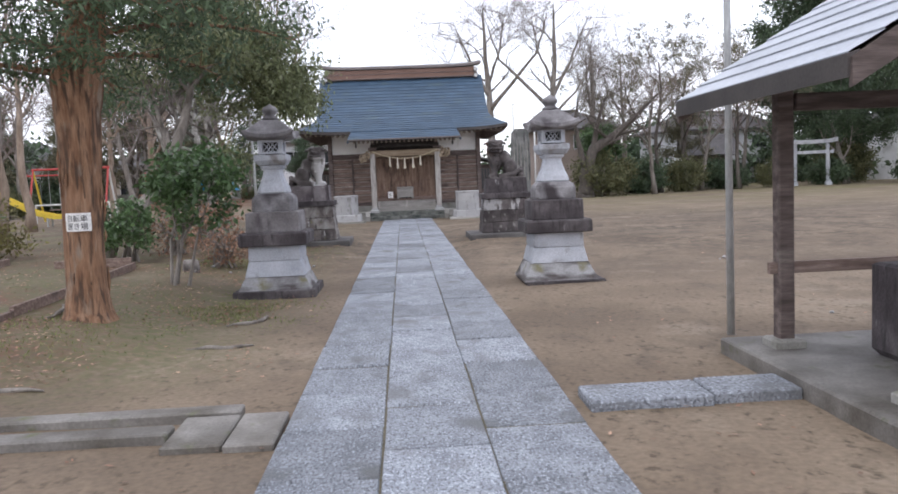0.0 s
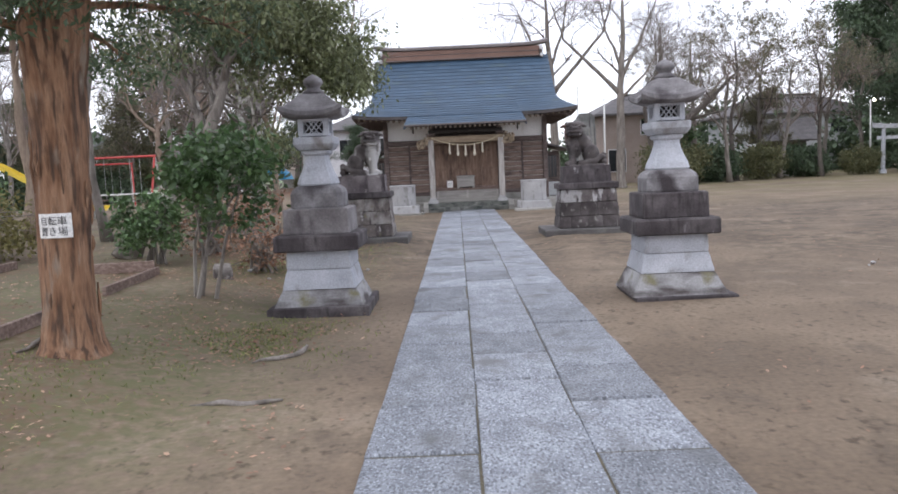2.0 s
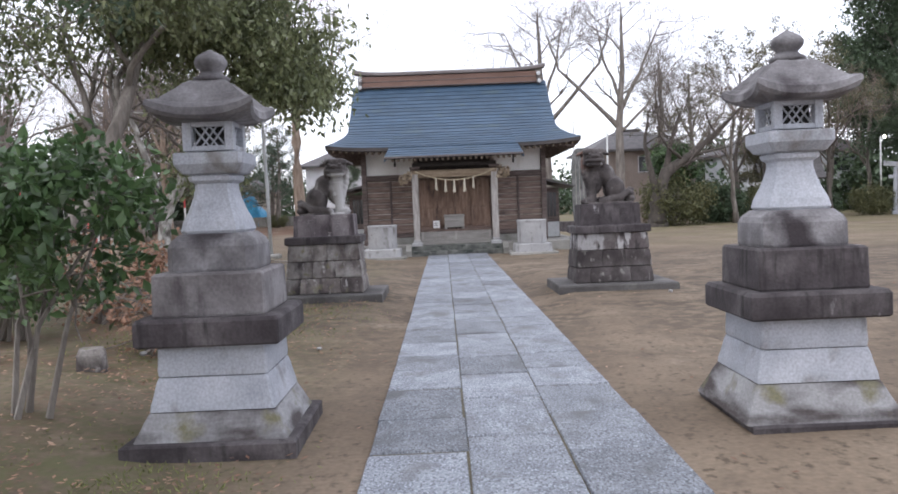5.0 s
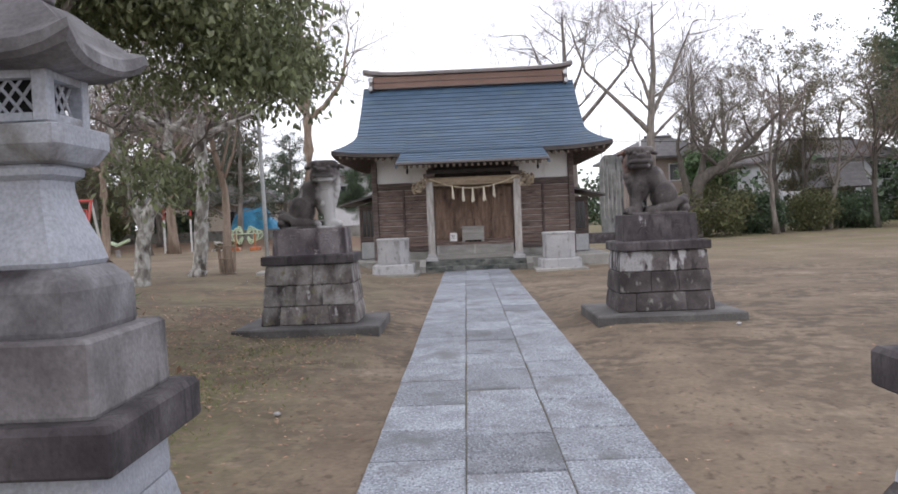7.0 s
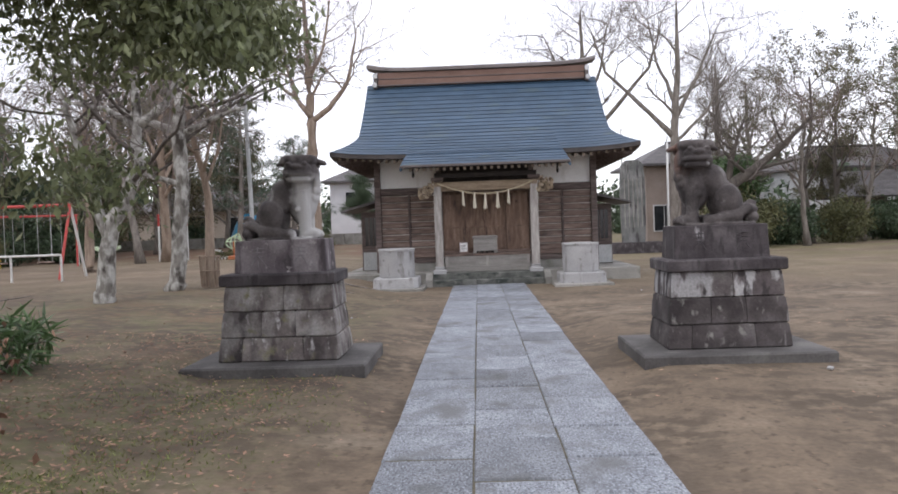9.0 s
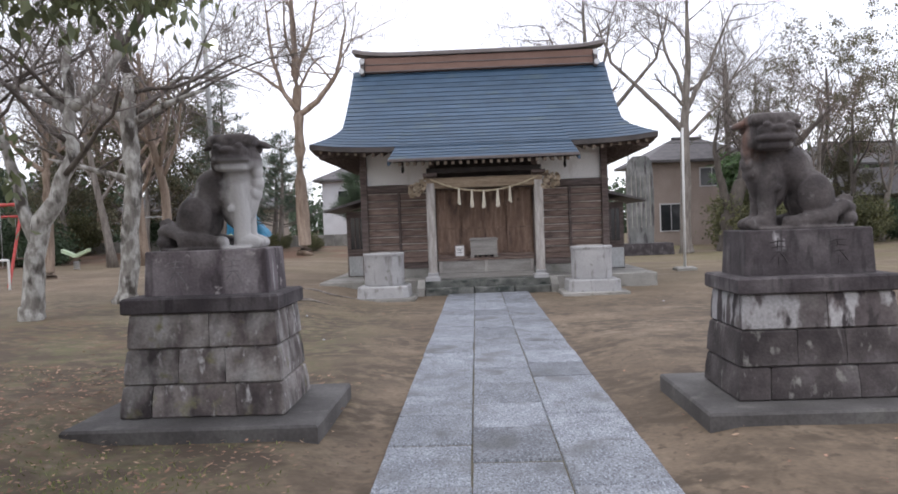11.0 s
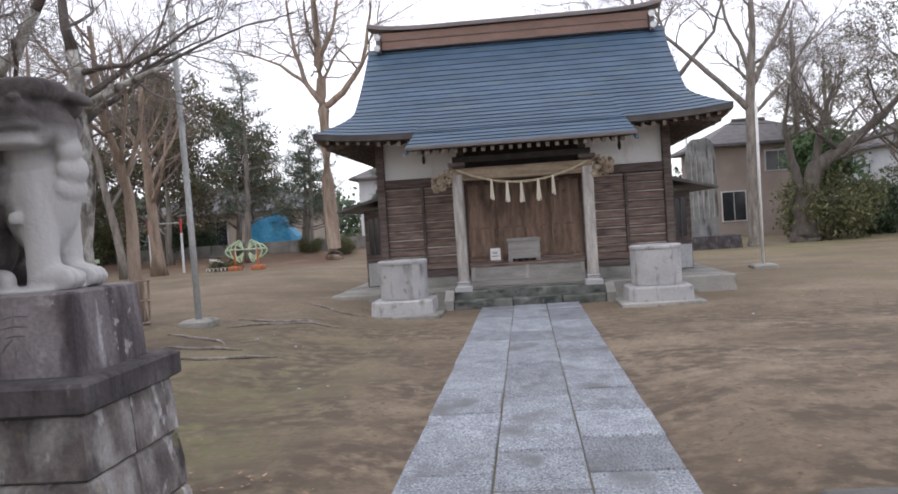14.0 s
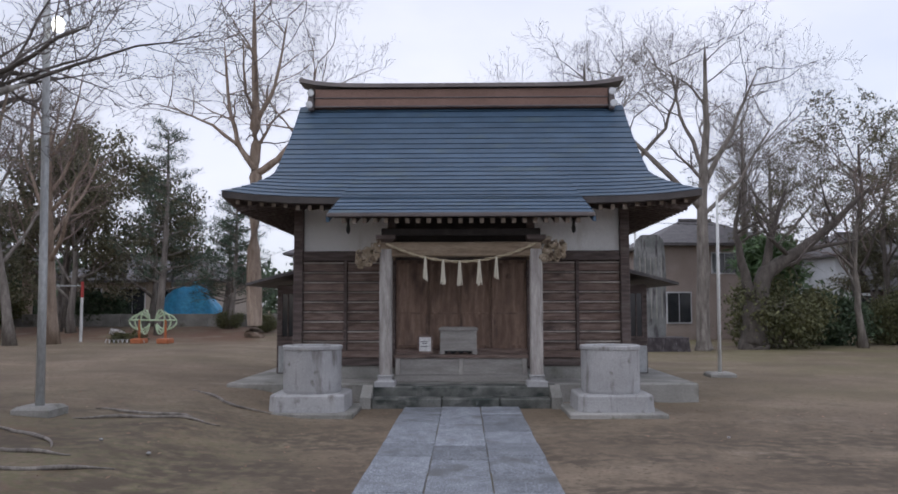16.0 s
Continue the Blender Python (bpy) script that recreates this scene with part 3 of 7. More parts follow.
# ---- the hall ----
def hall():
    top = 0.31
    plat = thing("stone_platform", "low grey concrete platform under the shrine hall", "platform", 0, 0, 0, kind="structure")
    part("slab", box(-4.1, 4.1, 33.35, 39.6, -0.1, top, 0.02), concrete, plat)
    part("front_slab", box(-1.62, 1.62, 32.82, 33.346, -0.1, top, 0.015), step_stone, plat, "dark mossy front slab")
    steps = thing("entrance_steps", "mossy dark stone steps with cheek blocks before the hall", "steps", kind="structure")
    for x0, x1 in ((-1.46, -0.32), (-0.31, 0.62), (0.63, 1.46)):
        part("step", box(x0, x1, 32.46, 32.815, -0.05, 0.15, 0.02), step_stone, steps)
    for s in (-1, 1):
        v = [(s * 1.47, 32.42, -0.05), (s * 1.64, 32.42, -0.05), (s * 1.64, 32.42, 0.17), (s * 1.47, 32.42, 0.17),
             (s * 1.47, 32.816, -0.05), (s * 1.64, 32.816, -0.05), (s * 1.64, 32.816, 0.34), (s * 1.47, 32.816, 0.34)]
        part("cheek_block", (v, [(0, 1, 2, 3), (4, 7, 6, 5), (0, 3, 7, 4), (1, 5, 6, 2), (3, 2, 6, 7), (0, 4, 5, 1)]), concrete, steps)

    h = thing("shrine_hall", "wooden shrine hall with blue-grey metal roof and white plaster", "shrine", 0, 34.3, 0)

    def p(name, data, material, label="", smooth=False, parent=None):
        return part(name, data, material, parent or h, label, smooth)

    # coordinates are local: y = 0 is the front wall's face
    back = 4.6
    p("foundation", box(-3.0, 3.0, 0.02, back, top - 0.02, 0.55, 0.01), concrete)
    for x in (-3.04, 3.04):
        for y in (-0.02, back):
            p("corner_post", box(x - 0.085, x + 0.085, y - 0.08, y + 0.085, top, 3.5, 0.012), wood_dark)
    for x in (-1.3, 1.3):
        p("wall_post", box(x - 0.075, x + 0.075, -0.06, 0.09, top + 0.2, 3.5, 0.01), wood_dark)
    p("side_wall", box(-2.99, -2.93, 0.09, back - 0.09, 0.5, 3.6, 0.005), wood_board)
    p("side_wall", box(2.93, 2.99, 0.09, back - 0.09, 0.5, 3.6, 0.005), wood_board)
    p("rear_wall", box(-2.95, 2.95, back, back + 0.06, 0.5, 3.6, 0.005), wood_board)
    for s in (-1, 1):
        a, c = (-2.955, -1.377) if s < 0 else (1.377, 2.955)
        p("plaster_panel", box(a, c, 0.03, 0.08, 2.68, 3.62, 0), plaster, "white plaster panel under the eaves")
        p("head_beam", box(a, c, -0.075, 0.07, 2.50, 2.68, 0.012), wood_dark)
        p("skirting_board", box(a, c, -0.02, 0.06, 0.55, 0.69, 0.006), wood_dark)
        p("bottom_rail", box(a, c, -0.05, 0.06, 0.70, 0.83, 0.01), wood_board)
        m = -2.16 * -s if s > 0 else -2.16
        p("mullion", box(m - 0.03, m + 0.03, -0.06, 0.05, 0.832, 2.498, 0.006), wood_dark)
        for x0, x1 in ((a, m - 0.032), (m + 0.032, c)):
            # near-black backing paints the shadow line beneath each ledge
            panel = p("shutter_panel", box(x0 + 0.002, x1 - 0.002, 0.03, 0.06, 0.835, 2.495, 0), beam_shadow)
            rows = 9
            for i in range(rows):
                z0 = 0.84 + i * 1.65 / rows
                part("board", box(x0 + 0.004, x1 - 0.004, 0.0, 0.028, z0, z0 + 1.65 / rows - 0.05, 0.004), wood_board, panel)
                part("ledge", box(x0 + 0.004, x1 - 0.004, -0.05, 0.027, z0 + 1.65 / rows - 0.045, z0 + 1.65 / rows - 0.014, 0.005), ledge_wood, panel)
    # the doors
    p("lintel", box(-1.22, 1.22, -0.05, 0.08, 2.52, 2.70, 0.01), wood_dark)
    # wall above the doors, coloured as dark as the eave's shade
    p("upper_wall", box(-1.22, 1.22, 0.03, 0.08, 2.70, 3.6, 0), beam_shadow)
    p("threshold", box(-1.22, 1.22, -0.06, 0.08, 0.78, 0.86, 0.008), wood_board)
    edges = [-1.22, -0.62, -0.02, 0.56, 1.22]
    for i in range(4):
        x0, x1 = edges[i] + 0.004, edges[i + 1] - 0.004
        y = 0.0 if i in (0, 3) else 0.035
        d = p("sliding_door", box(x0 + 0.03, x1 - 0.03, y + 0.014, y + 0.03, 0.87, 2.51, 0), wood_door, "brown wooden sliding door panel, closed")
        for a, c in ((x0, x0 + 0.04), (x1 - 0.04, x1)):
            part("stile", box(a, c, y, y + 0.034, 0.865, 2.515, 0.004), wood_door, d)
        for z in (0.865, 1.5, 2.45):
            part("rail", box(x0 + 0.042, x1 - 0.042, y + 0.006, y + 0.033, z, z + (0.06 if z in (0.865, 2.45) else 0.035), 0.004), wood_door, d)
    p("door_roundel", lathe([(0.0, 0.0), (0.05, 0.0), (0.05, 0.012), (0.0, 0.02)], 16), wood_door, "round wooden boss").matrix_local = pose(0.88, -0.003, 2.2, 90)
    # the veranda in front of the doors
    v = p("veranda", box(-1.19, 1.19, -0.72, -0.07, 0.73, 0.79, 0.008), wood_board)
    part("front_board", box(-1.17, 1.17, -0.69, -0.66, 0.44, 0.728, 0.004), grey_box, v)
    part("sill_beam", box(-1.17, 1.17, -0.70, -0.64, 0.315, 0.436, 0.006), grey_box, v)
    for x in (-1.12, 0.0, 1.12):
        part("strut", box(x - 0.04, x + 0.04, -0.712, -0.692, 0.44, 0.728, 0.004), wood_post, v)
    # porch posts, beam, carvings
    for x in (-1.28, 1.28):
        p("post_base", loft([square(0.175, top - 0.01), square(0.175, top + 0.075), square(0.15, top + 0.09), square(0.115, top + 0.10), square(0.115, top + 0.15), square(0.13, top + 0.165), square(0.12, top + 0.185)]),
          tub_stone, "two-tier pale stone post base").location = (x, -1.3, 0)
        p("porch_post", loft([square(0.105, top + 0.18, 0.02), square(0.105, 2.62, 0.02)]), wood_post, "silver-grey square porch post").location = (x, -1.3, 0)
    p("porch_beam", box(-1.38, 1.38, -1.39, -1.21, 2.49, 2.74, 0.02), wood_beam, "pale curved porch beam")
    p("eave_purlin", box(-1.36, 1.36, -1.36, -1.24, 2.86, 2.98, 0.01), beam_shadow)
    for x in (-1.28, 1.28):
        p("bracket_block", loft([square(0.09, 2.742), square(0.16, 2.79), square(0.16, 2.858)]), wood_dark).location = (x, -1.3, 0)
        p("tie_beam", box(x - 0.06, x + 0.06, -1.208, -0.065, 2.50, 2.68, 0.015), wood_beam)
    rng = np.random.default_rng(5)
    for s in (-1, 1):
        blobs = []
        for i in range(44):
            u = rng.uniform(0, 1)
            c = np.array([s * (1.40 + 0.36 * u), -1.32 + rng.uniform(-0.09, 0.09), 2.62 - 0.2 * u * (s < 0) + rng.uniform(-0.19, 0.17) * (1 - 0.35 * u)])
            r = rng.uniform(0.03, 0.06)
            vv, ff = lathe([(0.001, -r), (0.6 * r, -0.8 * r), (r, 0), (0.6 * r, 0.8 * r), (0.001, r)], 8)
            blobs.append(([(c[0] + a, c[1] + b * 0.7, c[2] + q) for a, b, q in vv], ff))
            k = rng.uniform(0, 6.28)
            blobs.append(tubes([[(tuple(c + np.array([math.cos(k + t) * r * 1.25, -0.06, math.sin(k + t) * r * 1.25])), 0.012) for t in np.linspace(0, 4.4, 7)]], 5))
        p("carved_nosing", merge(*blobs), carved_wood, "carved cloud-shaped beam end", True)

    # roof: local y of the eave, the ridge and the profile between
    ye, yr, ze, zr = -1.3, 2.3, 3.52, 6.02
    def prof(s):
        return ze + (zr - ze) * (0.62 * s + 0.38 * s * s)
    def half(s):
        return 3.52 + 0.62 * max(0.0, 1 - s / 0.34) ** 1.5
    rows, hip = 20, 0.35
    def ring(s, drop=0.0, out=0.0):
        w, d = half(s) + out, (yr - ye) * (1 - s) + out
        pts = []
        if s <= hip + 1e-6:
            n = 14
            for i in range(n + 1):
                u = -1 + 2 * i / n
                lift = 0.13 * abs(u) ** 5 * (1 - s / hip)
                pts.append((u * w, yr - d, prof(s) + lift - drop))
            for i in range(1, n + 1):
                u = -1 + 2 * i / n
                pts.append((w, yr + u * d, prof(s) + 0.13 * abs(u) ** 5 * (1 - s / hip) - drop))
            for i in range(1, n + 1):
                u = 1 - 2 * i / n
                pts.append((u * w, yr + d, prof(s) + 0.13 * abs(u) ** 5 * (1 - s / hip) - drop))
            for i in range(1, n):
                u = 1 - 2 * i / n
                pts.append((-w, yr + u * d, prof(s) + 0.13 * abs(u) ** 5 * (1 - s / hip) - drop))
        return pts
    verts, faces, lap_open = [], [], []
    main = p("roof_underlay", ([(-3.3, yr, zr - 0.12), (3.3, yr, zr - 0.12), (3.3, 0.0, 4.1), (-3.3, 0.0, 4.1)], [(0, 1, 2, 3)]), wood_dark)
    def flush():
        if verts:
            part("roof_course", (list(verts), list(faces)), roof_metal, main)
            verts.clear()
            faces.clear()
    def strip(lower, upper, closed):
        if not lap_open:
            flush()
        lap_open[:] = [] if lap_open else [1]
        k, n = len(verts), len(lower)
        verts.extend(lower + upper)
        for j in range(n if closed else n - 1):
            q = (j + 1) % n
            faces.append((k + j, k + q, k + n + q, k + n + j))
    def slope(s, front, drop=0.0):
        w, d = half(s), (yr - ye) * (1 - s) * (-1 if front else 1)
        xs = [w * (-1 + 2 * i / 12) for i in range(13)]
        return [(x if front else -x, yr + d, prof(s) - drop) for x in xs]
    lap = 0.009
    for i in range(rows):
        s0, s1 = i / rows, (i + 1) / rows
        if s1 <= hip:
            strip([(x, y, z + lap) for x, y, z in ring(s0, 0.0, 0.012)], ring(s1), True)
            strip(ring(s0, 0.004, -0.02), [(x, y, z + lap) for x, y, z in ring(s0, 0.0, 0.012)], True)
        else:
            for front in (True, False):
                edge = [(x, y + (-0.012 if front else 0.012), z) for x, y, z in slope(s0, front, -lap)]
                strip(edge, slope(s1, front), False)
                strip([(x, y + (0.02 if front else -0.02), z) for x, y, z in slope(s0, front, 0.004)], edge, False)
    flush()
    main["label"] = "curved hip-and-gable roof of lapped blue-grey metal courses"
    for s in (-1, 1):
        cuts = [hip - 0.03 + (1 - hip + 0.03) * i / 10 for i in range(11)]
        outer = [(s * 3.32, yr - (yr - ye) * (1 - c), prof(c) - 0.05) for c in cuts] + [(s * 3.32, yr + (yr - ye) * (1 - c), prof(c) - 0.05) for c in reversed(cuts[:-1])]
        p("gable_wall", (outer, [tuple(range(len(outer)))]), wood_dark)
        for sign in (-1, 1):
            a = [(s * 3.5, yr + sign * (yr - ye) * (1 - c), prof(c) - 0.02) for c in cuts]
            b = [(x, y, z - 0.2) for x, y, z in a]
            a2, b2 = [(x - s * 0.05, y, z) for x, y, z in a], [(x - s * 0.05, y, z) for x, y, z in b]
            p("bargeboard", loft([[a[i], b[i], b2[i], a2[i]] for i in range(len(a))]), fascia_metal)
    n0 = ring(0.0)
    inner = [(x * 0.93, yr + (y - yr) * 0.93, z) for x, y, z in n0]
    fas = [n0, [(x, y, z - 0.11) for x, y, z in n0], [(x * 0.985, yr + (y - yr) * 0.985, z - 0.13) for x, y, z in n0]]
    v, f = [q for r in fas for q in r], []
    n = len(n0)
    for i in range(2):
        f += [(i * n + j, (i + 1) * n + j, (i + 1) * n + (j + 1) % n, i * n + (j + 1) % n) for j in range(n)]
    p("eave_fascia", (v, f), fascia_metal, "dark metal eave edge")
    soff_in = [(max(-2.98, min(2.98, x)), max(-0.02, min(back, y)), 3.60) for x, y, z in n0]
    r0 = fas[2]
    p("soffit", (r0 + soff_in, [(j, j + n, (j + 1) % n + n, (j + 1) % n) for j in range(n)]), wood_dark, "dark boarded soffit")
    raft = mesh_of("rafter", *box_data(-0.035, 0.035, -1.16, 0.0, -0.045, 0.045), wood_dark)
    tip = mesh_of("rafter_tip", *box_data(-0.034, 0.034, -1.168, -1.162, -0.044, 0.044), rafter_tip)
    def rafter(x, y, z, tilt, rz=0.0, short=1.0):
        o = p("rafter", raft, wood_dark)
        o.matrix_local = pose(x, y, z, tilt, 0, rz) @ Matrix.Diagonal((1, short, 1, 1))
        t = part("end_cap", tip, rafter_tip, o)
    for i in range(38):
        x = -3.9 + 7.8 * i / 37
        if abs(x) > 1.98:
            rafter(x, 0.0 if abs(x) < 3.0 else -0.25, 3.53 + 0.10 * (abs(x) / 4) ** 5, 9, 0, 1.0 if abs(x) < 3 else 0.78)
    for i in range(26):
        y = -0.9 + 6.3 * i / 25
        for s in (-1, 1):
            rafter(s * 2.95, y, 3.53, 9, s * 90, 0.9)
    # porch roof that flows out of the main slope
    verts.clear()
    faces.clear()
    va, fa = [], []
    m = 11
    def kring(u, up=0.0):
        y = -1.9 + 1.55 * u
        z = 3.18 + 0.80 * u + 0.14 * u * u
        w = 2.2 - 0.30 * u
        pts = [(-w - 0.02, y, z - 0.06)]
        pts += [(w * (-1 + 2 * i / 12), y, z + up) for i in range(13)]
        return pts + [(w + 0.02, y, z - 0.06)]
    # the ceiling's near-black colour stands for the shade under the porch
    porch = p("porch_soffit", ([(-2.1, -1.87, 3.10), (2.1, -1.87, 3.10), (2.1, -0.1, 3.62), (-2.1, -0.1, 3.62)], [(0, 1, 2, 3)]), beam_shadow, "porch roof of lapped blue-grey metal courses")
    for i in range(m):
        a, b = kring(i / m, lap), kring((i + 1) / m)
        k = 0
        va = [(x, y - 0.012, z) for x, y, z in a] + b + [(x, y + 0.02, z - 0.004) for x, y, z in kring(i / m)]
        q = len(a)
        fa = [(k + j, k + j + 1, k + q + j + 1, k + q + j) for j in range(q - 1)]
        fa += [(k + 2 * q + j, k + 2 * q + j + 1, k + j + 1, k + j) for j in range(q - 1)]
        part("roof_course", (va, fa), roof_metal, porch)
    for s in (-1, 1):
        a = [(s * (2.222 - 0.30 * u), -1.9 + 1.55 * u, 3.18 + 0.80 * u + 0.14 * u * u - 0.05) for u in np.linspace(0, 1, 6)]
        lo = [(x, y, min(z - 0.10, 3.6)) for x, y, z in a]
        p("porch_verge", loft([[a[i], lo[i], (lo[i][0] - s * 0.05, *lo[i][1:]), (a[i][0] - s * 0.05, *a[i][1:])] for i in range(6)]), roof_metal)
    p("porch_fascia", box(-2.21, 2.21, -1.93, -1.86, 3.115, 3.183, 0.012), cap_metal, "grey metal gutter edge")
    for i in range(23):
        x = -1.95 + 3.9 * i / 22
        rafter(x, -0.72, 3.33, 14, 0, 0.93)
    for x in (-1.9, 1.9):
        p("drop_ornament", lathe([(0.001, 2.86), (0.03, 2.9), (0.035, 2.96), (0.02, 3.05), (0.03, 3.12)], 8), black).location = (x, -1.55, 0)
    # ridge
    rdg = p("ridge", box(-3.18, 3.18, yr - 0.2, yr + 0.2, 5.93, 6.36, 0.01), ridge_metal, "tall brown metal-clad ridge")
    part("ridge_band", box(-3.2, 3.2, yr - 0.225, yr + 0.225, 6.15, 6.175, 0.004), cap_metal, rdg)
    part("ridge_band", box(-3.2, 3.2, yr - 0.24, yr + 0.24, 5.95, 5.985, 0.004), cap_metal, rdg)
    rings = []
    for i in range(25):
        x = -3.5 + 7.0 * i / 24
        z = 6.37 + 0.13 * abs(x / 3.5) ** 7
        rings.append([(x, yr - 0.3, z), (x, yr - 0.28, z + 0.09), (x, yr, z + 0.17), (x, yr + 0.28, z + 0.09), (x, yr + 0.3, z)])
    part("ridge_cap", loft(rings), cap_metal, rdg, "dark ridge cap with upturned ends")
    for s in (-1, 1):
        e = part("ridge_end", box(s * 3.24 - 0.055, s * 3.24 + 0.055, yr - 0.32, yr + 0.32, 5.86, 6.34, 0.02), cap_metal, rdg)
        for z in (6.22, 5.93):
            part("end_disc", lathe([(0.001, 0), (0.075, 0), (0.075, 0.05), (0.001, 0.055)], 14), silver, e, "silver round ornament").matrix_local = pose(s * 3.24, yr - 0.315 - (6.22 - z) * 0.5, z + 0.02, 90)
    # side rooms
    for s in (-1, 1):
        x0, x1 = sorted((s * 3.14, s * 3.72))
        a = p("side_room", box(x0, x1, 1.2, 3.2, top, 2.08, 0.01), wood_dark, "small dark wooden side room")
        part("window", box(x0 + 0.1, x1 - 0.1, 1.185, 1.197, 1.05, 1.9, 0.002), house_dark, a)
        part("lower_panel", box(x0 + 0.04, x1 - 0.02, 1.18, 1.196, top + 0.02, 0.86, 0.004), steel, a, "blue-grey lower panel")
        for k in range(4):
            xx = x0 + 0.1 + (x1 - x0 - 0.2) * k / 3
            part("window_bar", box(xx - 0.012, xx + 0.012, 1.17, 1.183, 1.02, 1.93, 0.002), wood_dark, a)
        ro = [[(s * 3.12, y, 2.42), (s * 4.25, y, 2.11), (s * 4.25, y, 2.06), (s * 3.12, y, 2.34)] for y in (0.75, 3.6)]
        part("side_roof", loft(ro), tile_roof, a, "small lean-to roof")
    return h


def box_data(x0, x1, y0, y1, z0, z1):
    v = [(x, y, z) for x in (x0, x1) for y in (y0, y1) for z in (z0, z1)]
    return v, [(0, 1, 3, 2), (4, 6, 7, 5), (0, 4, 5, 1), (2, 3, 7, 6), (0, 2, 6, 4), (1, 5, 7, 3)]


hall()


def rope():
    r = thing("sacred_rope", "twisted straw rope with pale tassels hung between the porch posts", "rope", 0, 32.84, 0)
    lines = [[], []]
    for i in range(81):
        u = -1 + i / 40
        c = np.array([1.27 * u, 0.03 - 0.03 * (1 - u * u), 2.40 + 0.31 * u * u])
        for k in (0, 1):
            a = i * 0.55 + k * math.pi
            lines[k].append((tuple(c + np.array([0, math.cos(a), math.sin(a)]) * 0.013), 0.016))
    part("cord", tubes(lines, 6), straw, r, "", True)
    for x, ln in ((-0.60, 0.40), (-0.30, 0.40), (-0.02, 0.42), (0.31, 0.42), (0.60, 0.38)):
        z = 2.40 + 0.31 * (x / 1.27) ** 2 - 0.01
        strands = []
        rg = random.Random(int(x * 100))
        for k in range(12):
            dx, dy = rg.uniform(-0.035, 0.035), rg.uniform(-0.025, 0.025)
            strands.append([((x + dx * 0.3, -0.02 + dy * 0.3, z + 0.02), 0.009), ((x + dx * 0.7, -0.02 + dy * 0.7, z - ln * 0.5), 0.012), ((x + dx * 1.3, -0.02 + dy, z - ln * rg.uniform(0.85, 1.0)), 0.009)])
        part("tassel", tubes(strands, 5), tassel_mat, r, "pale straw tassel")


rope()


def offertory():
    b = thing("offertory_box", "grey weathered wooden offertory box on the veranda", "box", -0.05, 33.86, 0.79)
    part("body", box(-0.33, 0.33, -0.16, 0.16, 0.06, 0.42, 0.01), grey_box, b)
    part("top_frame", box(-0.35, 0.35, -0.18, 0.18, 0.421, 0.47, 0.008), grey_box, b)
    for k in range(7):
        part("slat", box(-0.32, 0.32, -0.15 + k * 0.045, -0.13 + k * 0.045, 0.471, 0.485, 0.003), grey_box, b)
    for x in (-0.29, 0.29):
        part("foot", box(x - 0.05, x + 0.05, -0.15, 0.15, 0.0, 0.06, 0.006), grey_box, b)
    part("apron", (lambda w: (([(x, -0.155, 0.062) for x in w] + [(x, -0.155, 0.03 - 0.02 * math.cos(i * 1.3)) for i, x in enumerate(w)]), [(i, i + 1, len(w) + i + 1, len(w) + i) for i in range(len(w) - 1)]))(list(np.linspace(-0.24, 0.24, 17))), black, b)
    nb = thing("notice_stand", "small wooden notice stand with a white sheet", "notice", -0.65, 33.86, 0.79)
    v = [(-0.14, 0, 0), (0.14, 0, 0), (0.14, 0, 0.32), (0, 0, 0.37), (-0.14, 0, 0.32)]
    part("board", loft([[(x, -0.02, z) for x, y, z in v], [(x, 0.02, z) for x, y, z in v]]), wood_board, nb)
    part("sheet", box(-0.105, 0.105, -0.028, -0.023, 0.05, 0.30, 0), paper, nb, "white paper sheet")
    for z, w in ((0.215, 0.08), (0.185, 0.05), (0.13, 0.08)):
        part("text_bar", box(-w, w * 0.6, -0.031, -0.029, z, z + 0.012, 0), ink, nb)
    part("stay", box(-0.03, 0.03, 0.022, 0.12, 0, 0.03, 0.004), wood_board, nb)


offertory()


def tub():
    t = thing("concrete_tub", "round pale concrete water tub on an octagonal stone plinth", "tub", -2.33, 31.95, 0, group="tubs beside the steps")
    part("ground_slab", loft([square(0.72, -0.06), square(0.72, 0.045), square(0.70, 0.06)]), concrete, t)
    part("plinth", loft([square(0.575, 0.061, 0.12), square(0.56, 0.29, 0.12), square(0.54, 0.315, 0.12)]), tub_stone, t)
    part("bowl", lathe([(0.44, 0.316), (0.45, 0.36), (0.452, 0.97), (0.44, 0.985), (0.42, 0.985), (0.36, 0.985), (0.36, 0.86), (0.0, 0.85)], 48), tub_stone, t)
    part("rim", lathe([(0.453, 0.972), (0.466, 0.98), (0.468, 1.028), (0.455, 1.04), (0.39, 1.04), (0.375, 1.02), (0.375, 0.94)], 40), tub_stone, t, "pale rim")
    copy_thing(t, pose(2.33, 31.95, 0, 0, 0, 180))


tub()


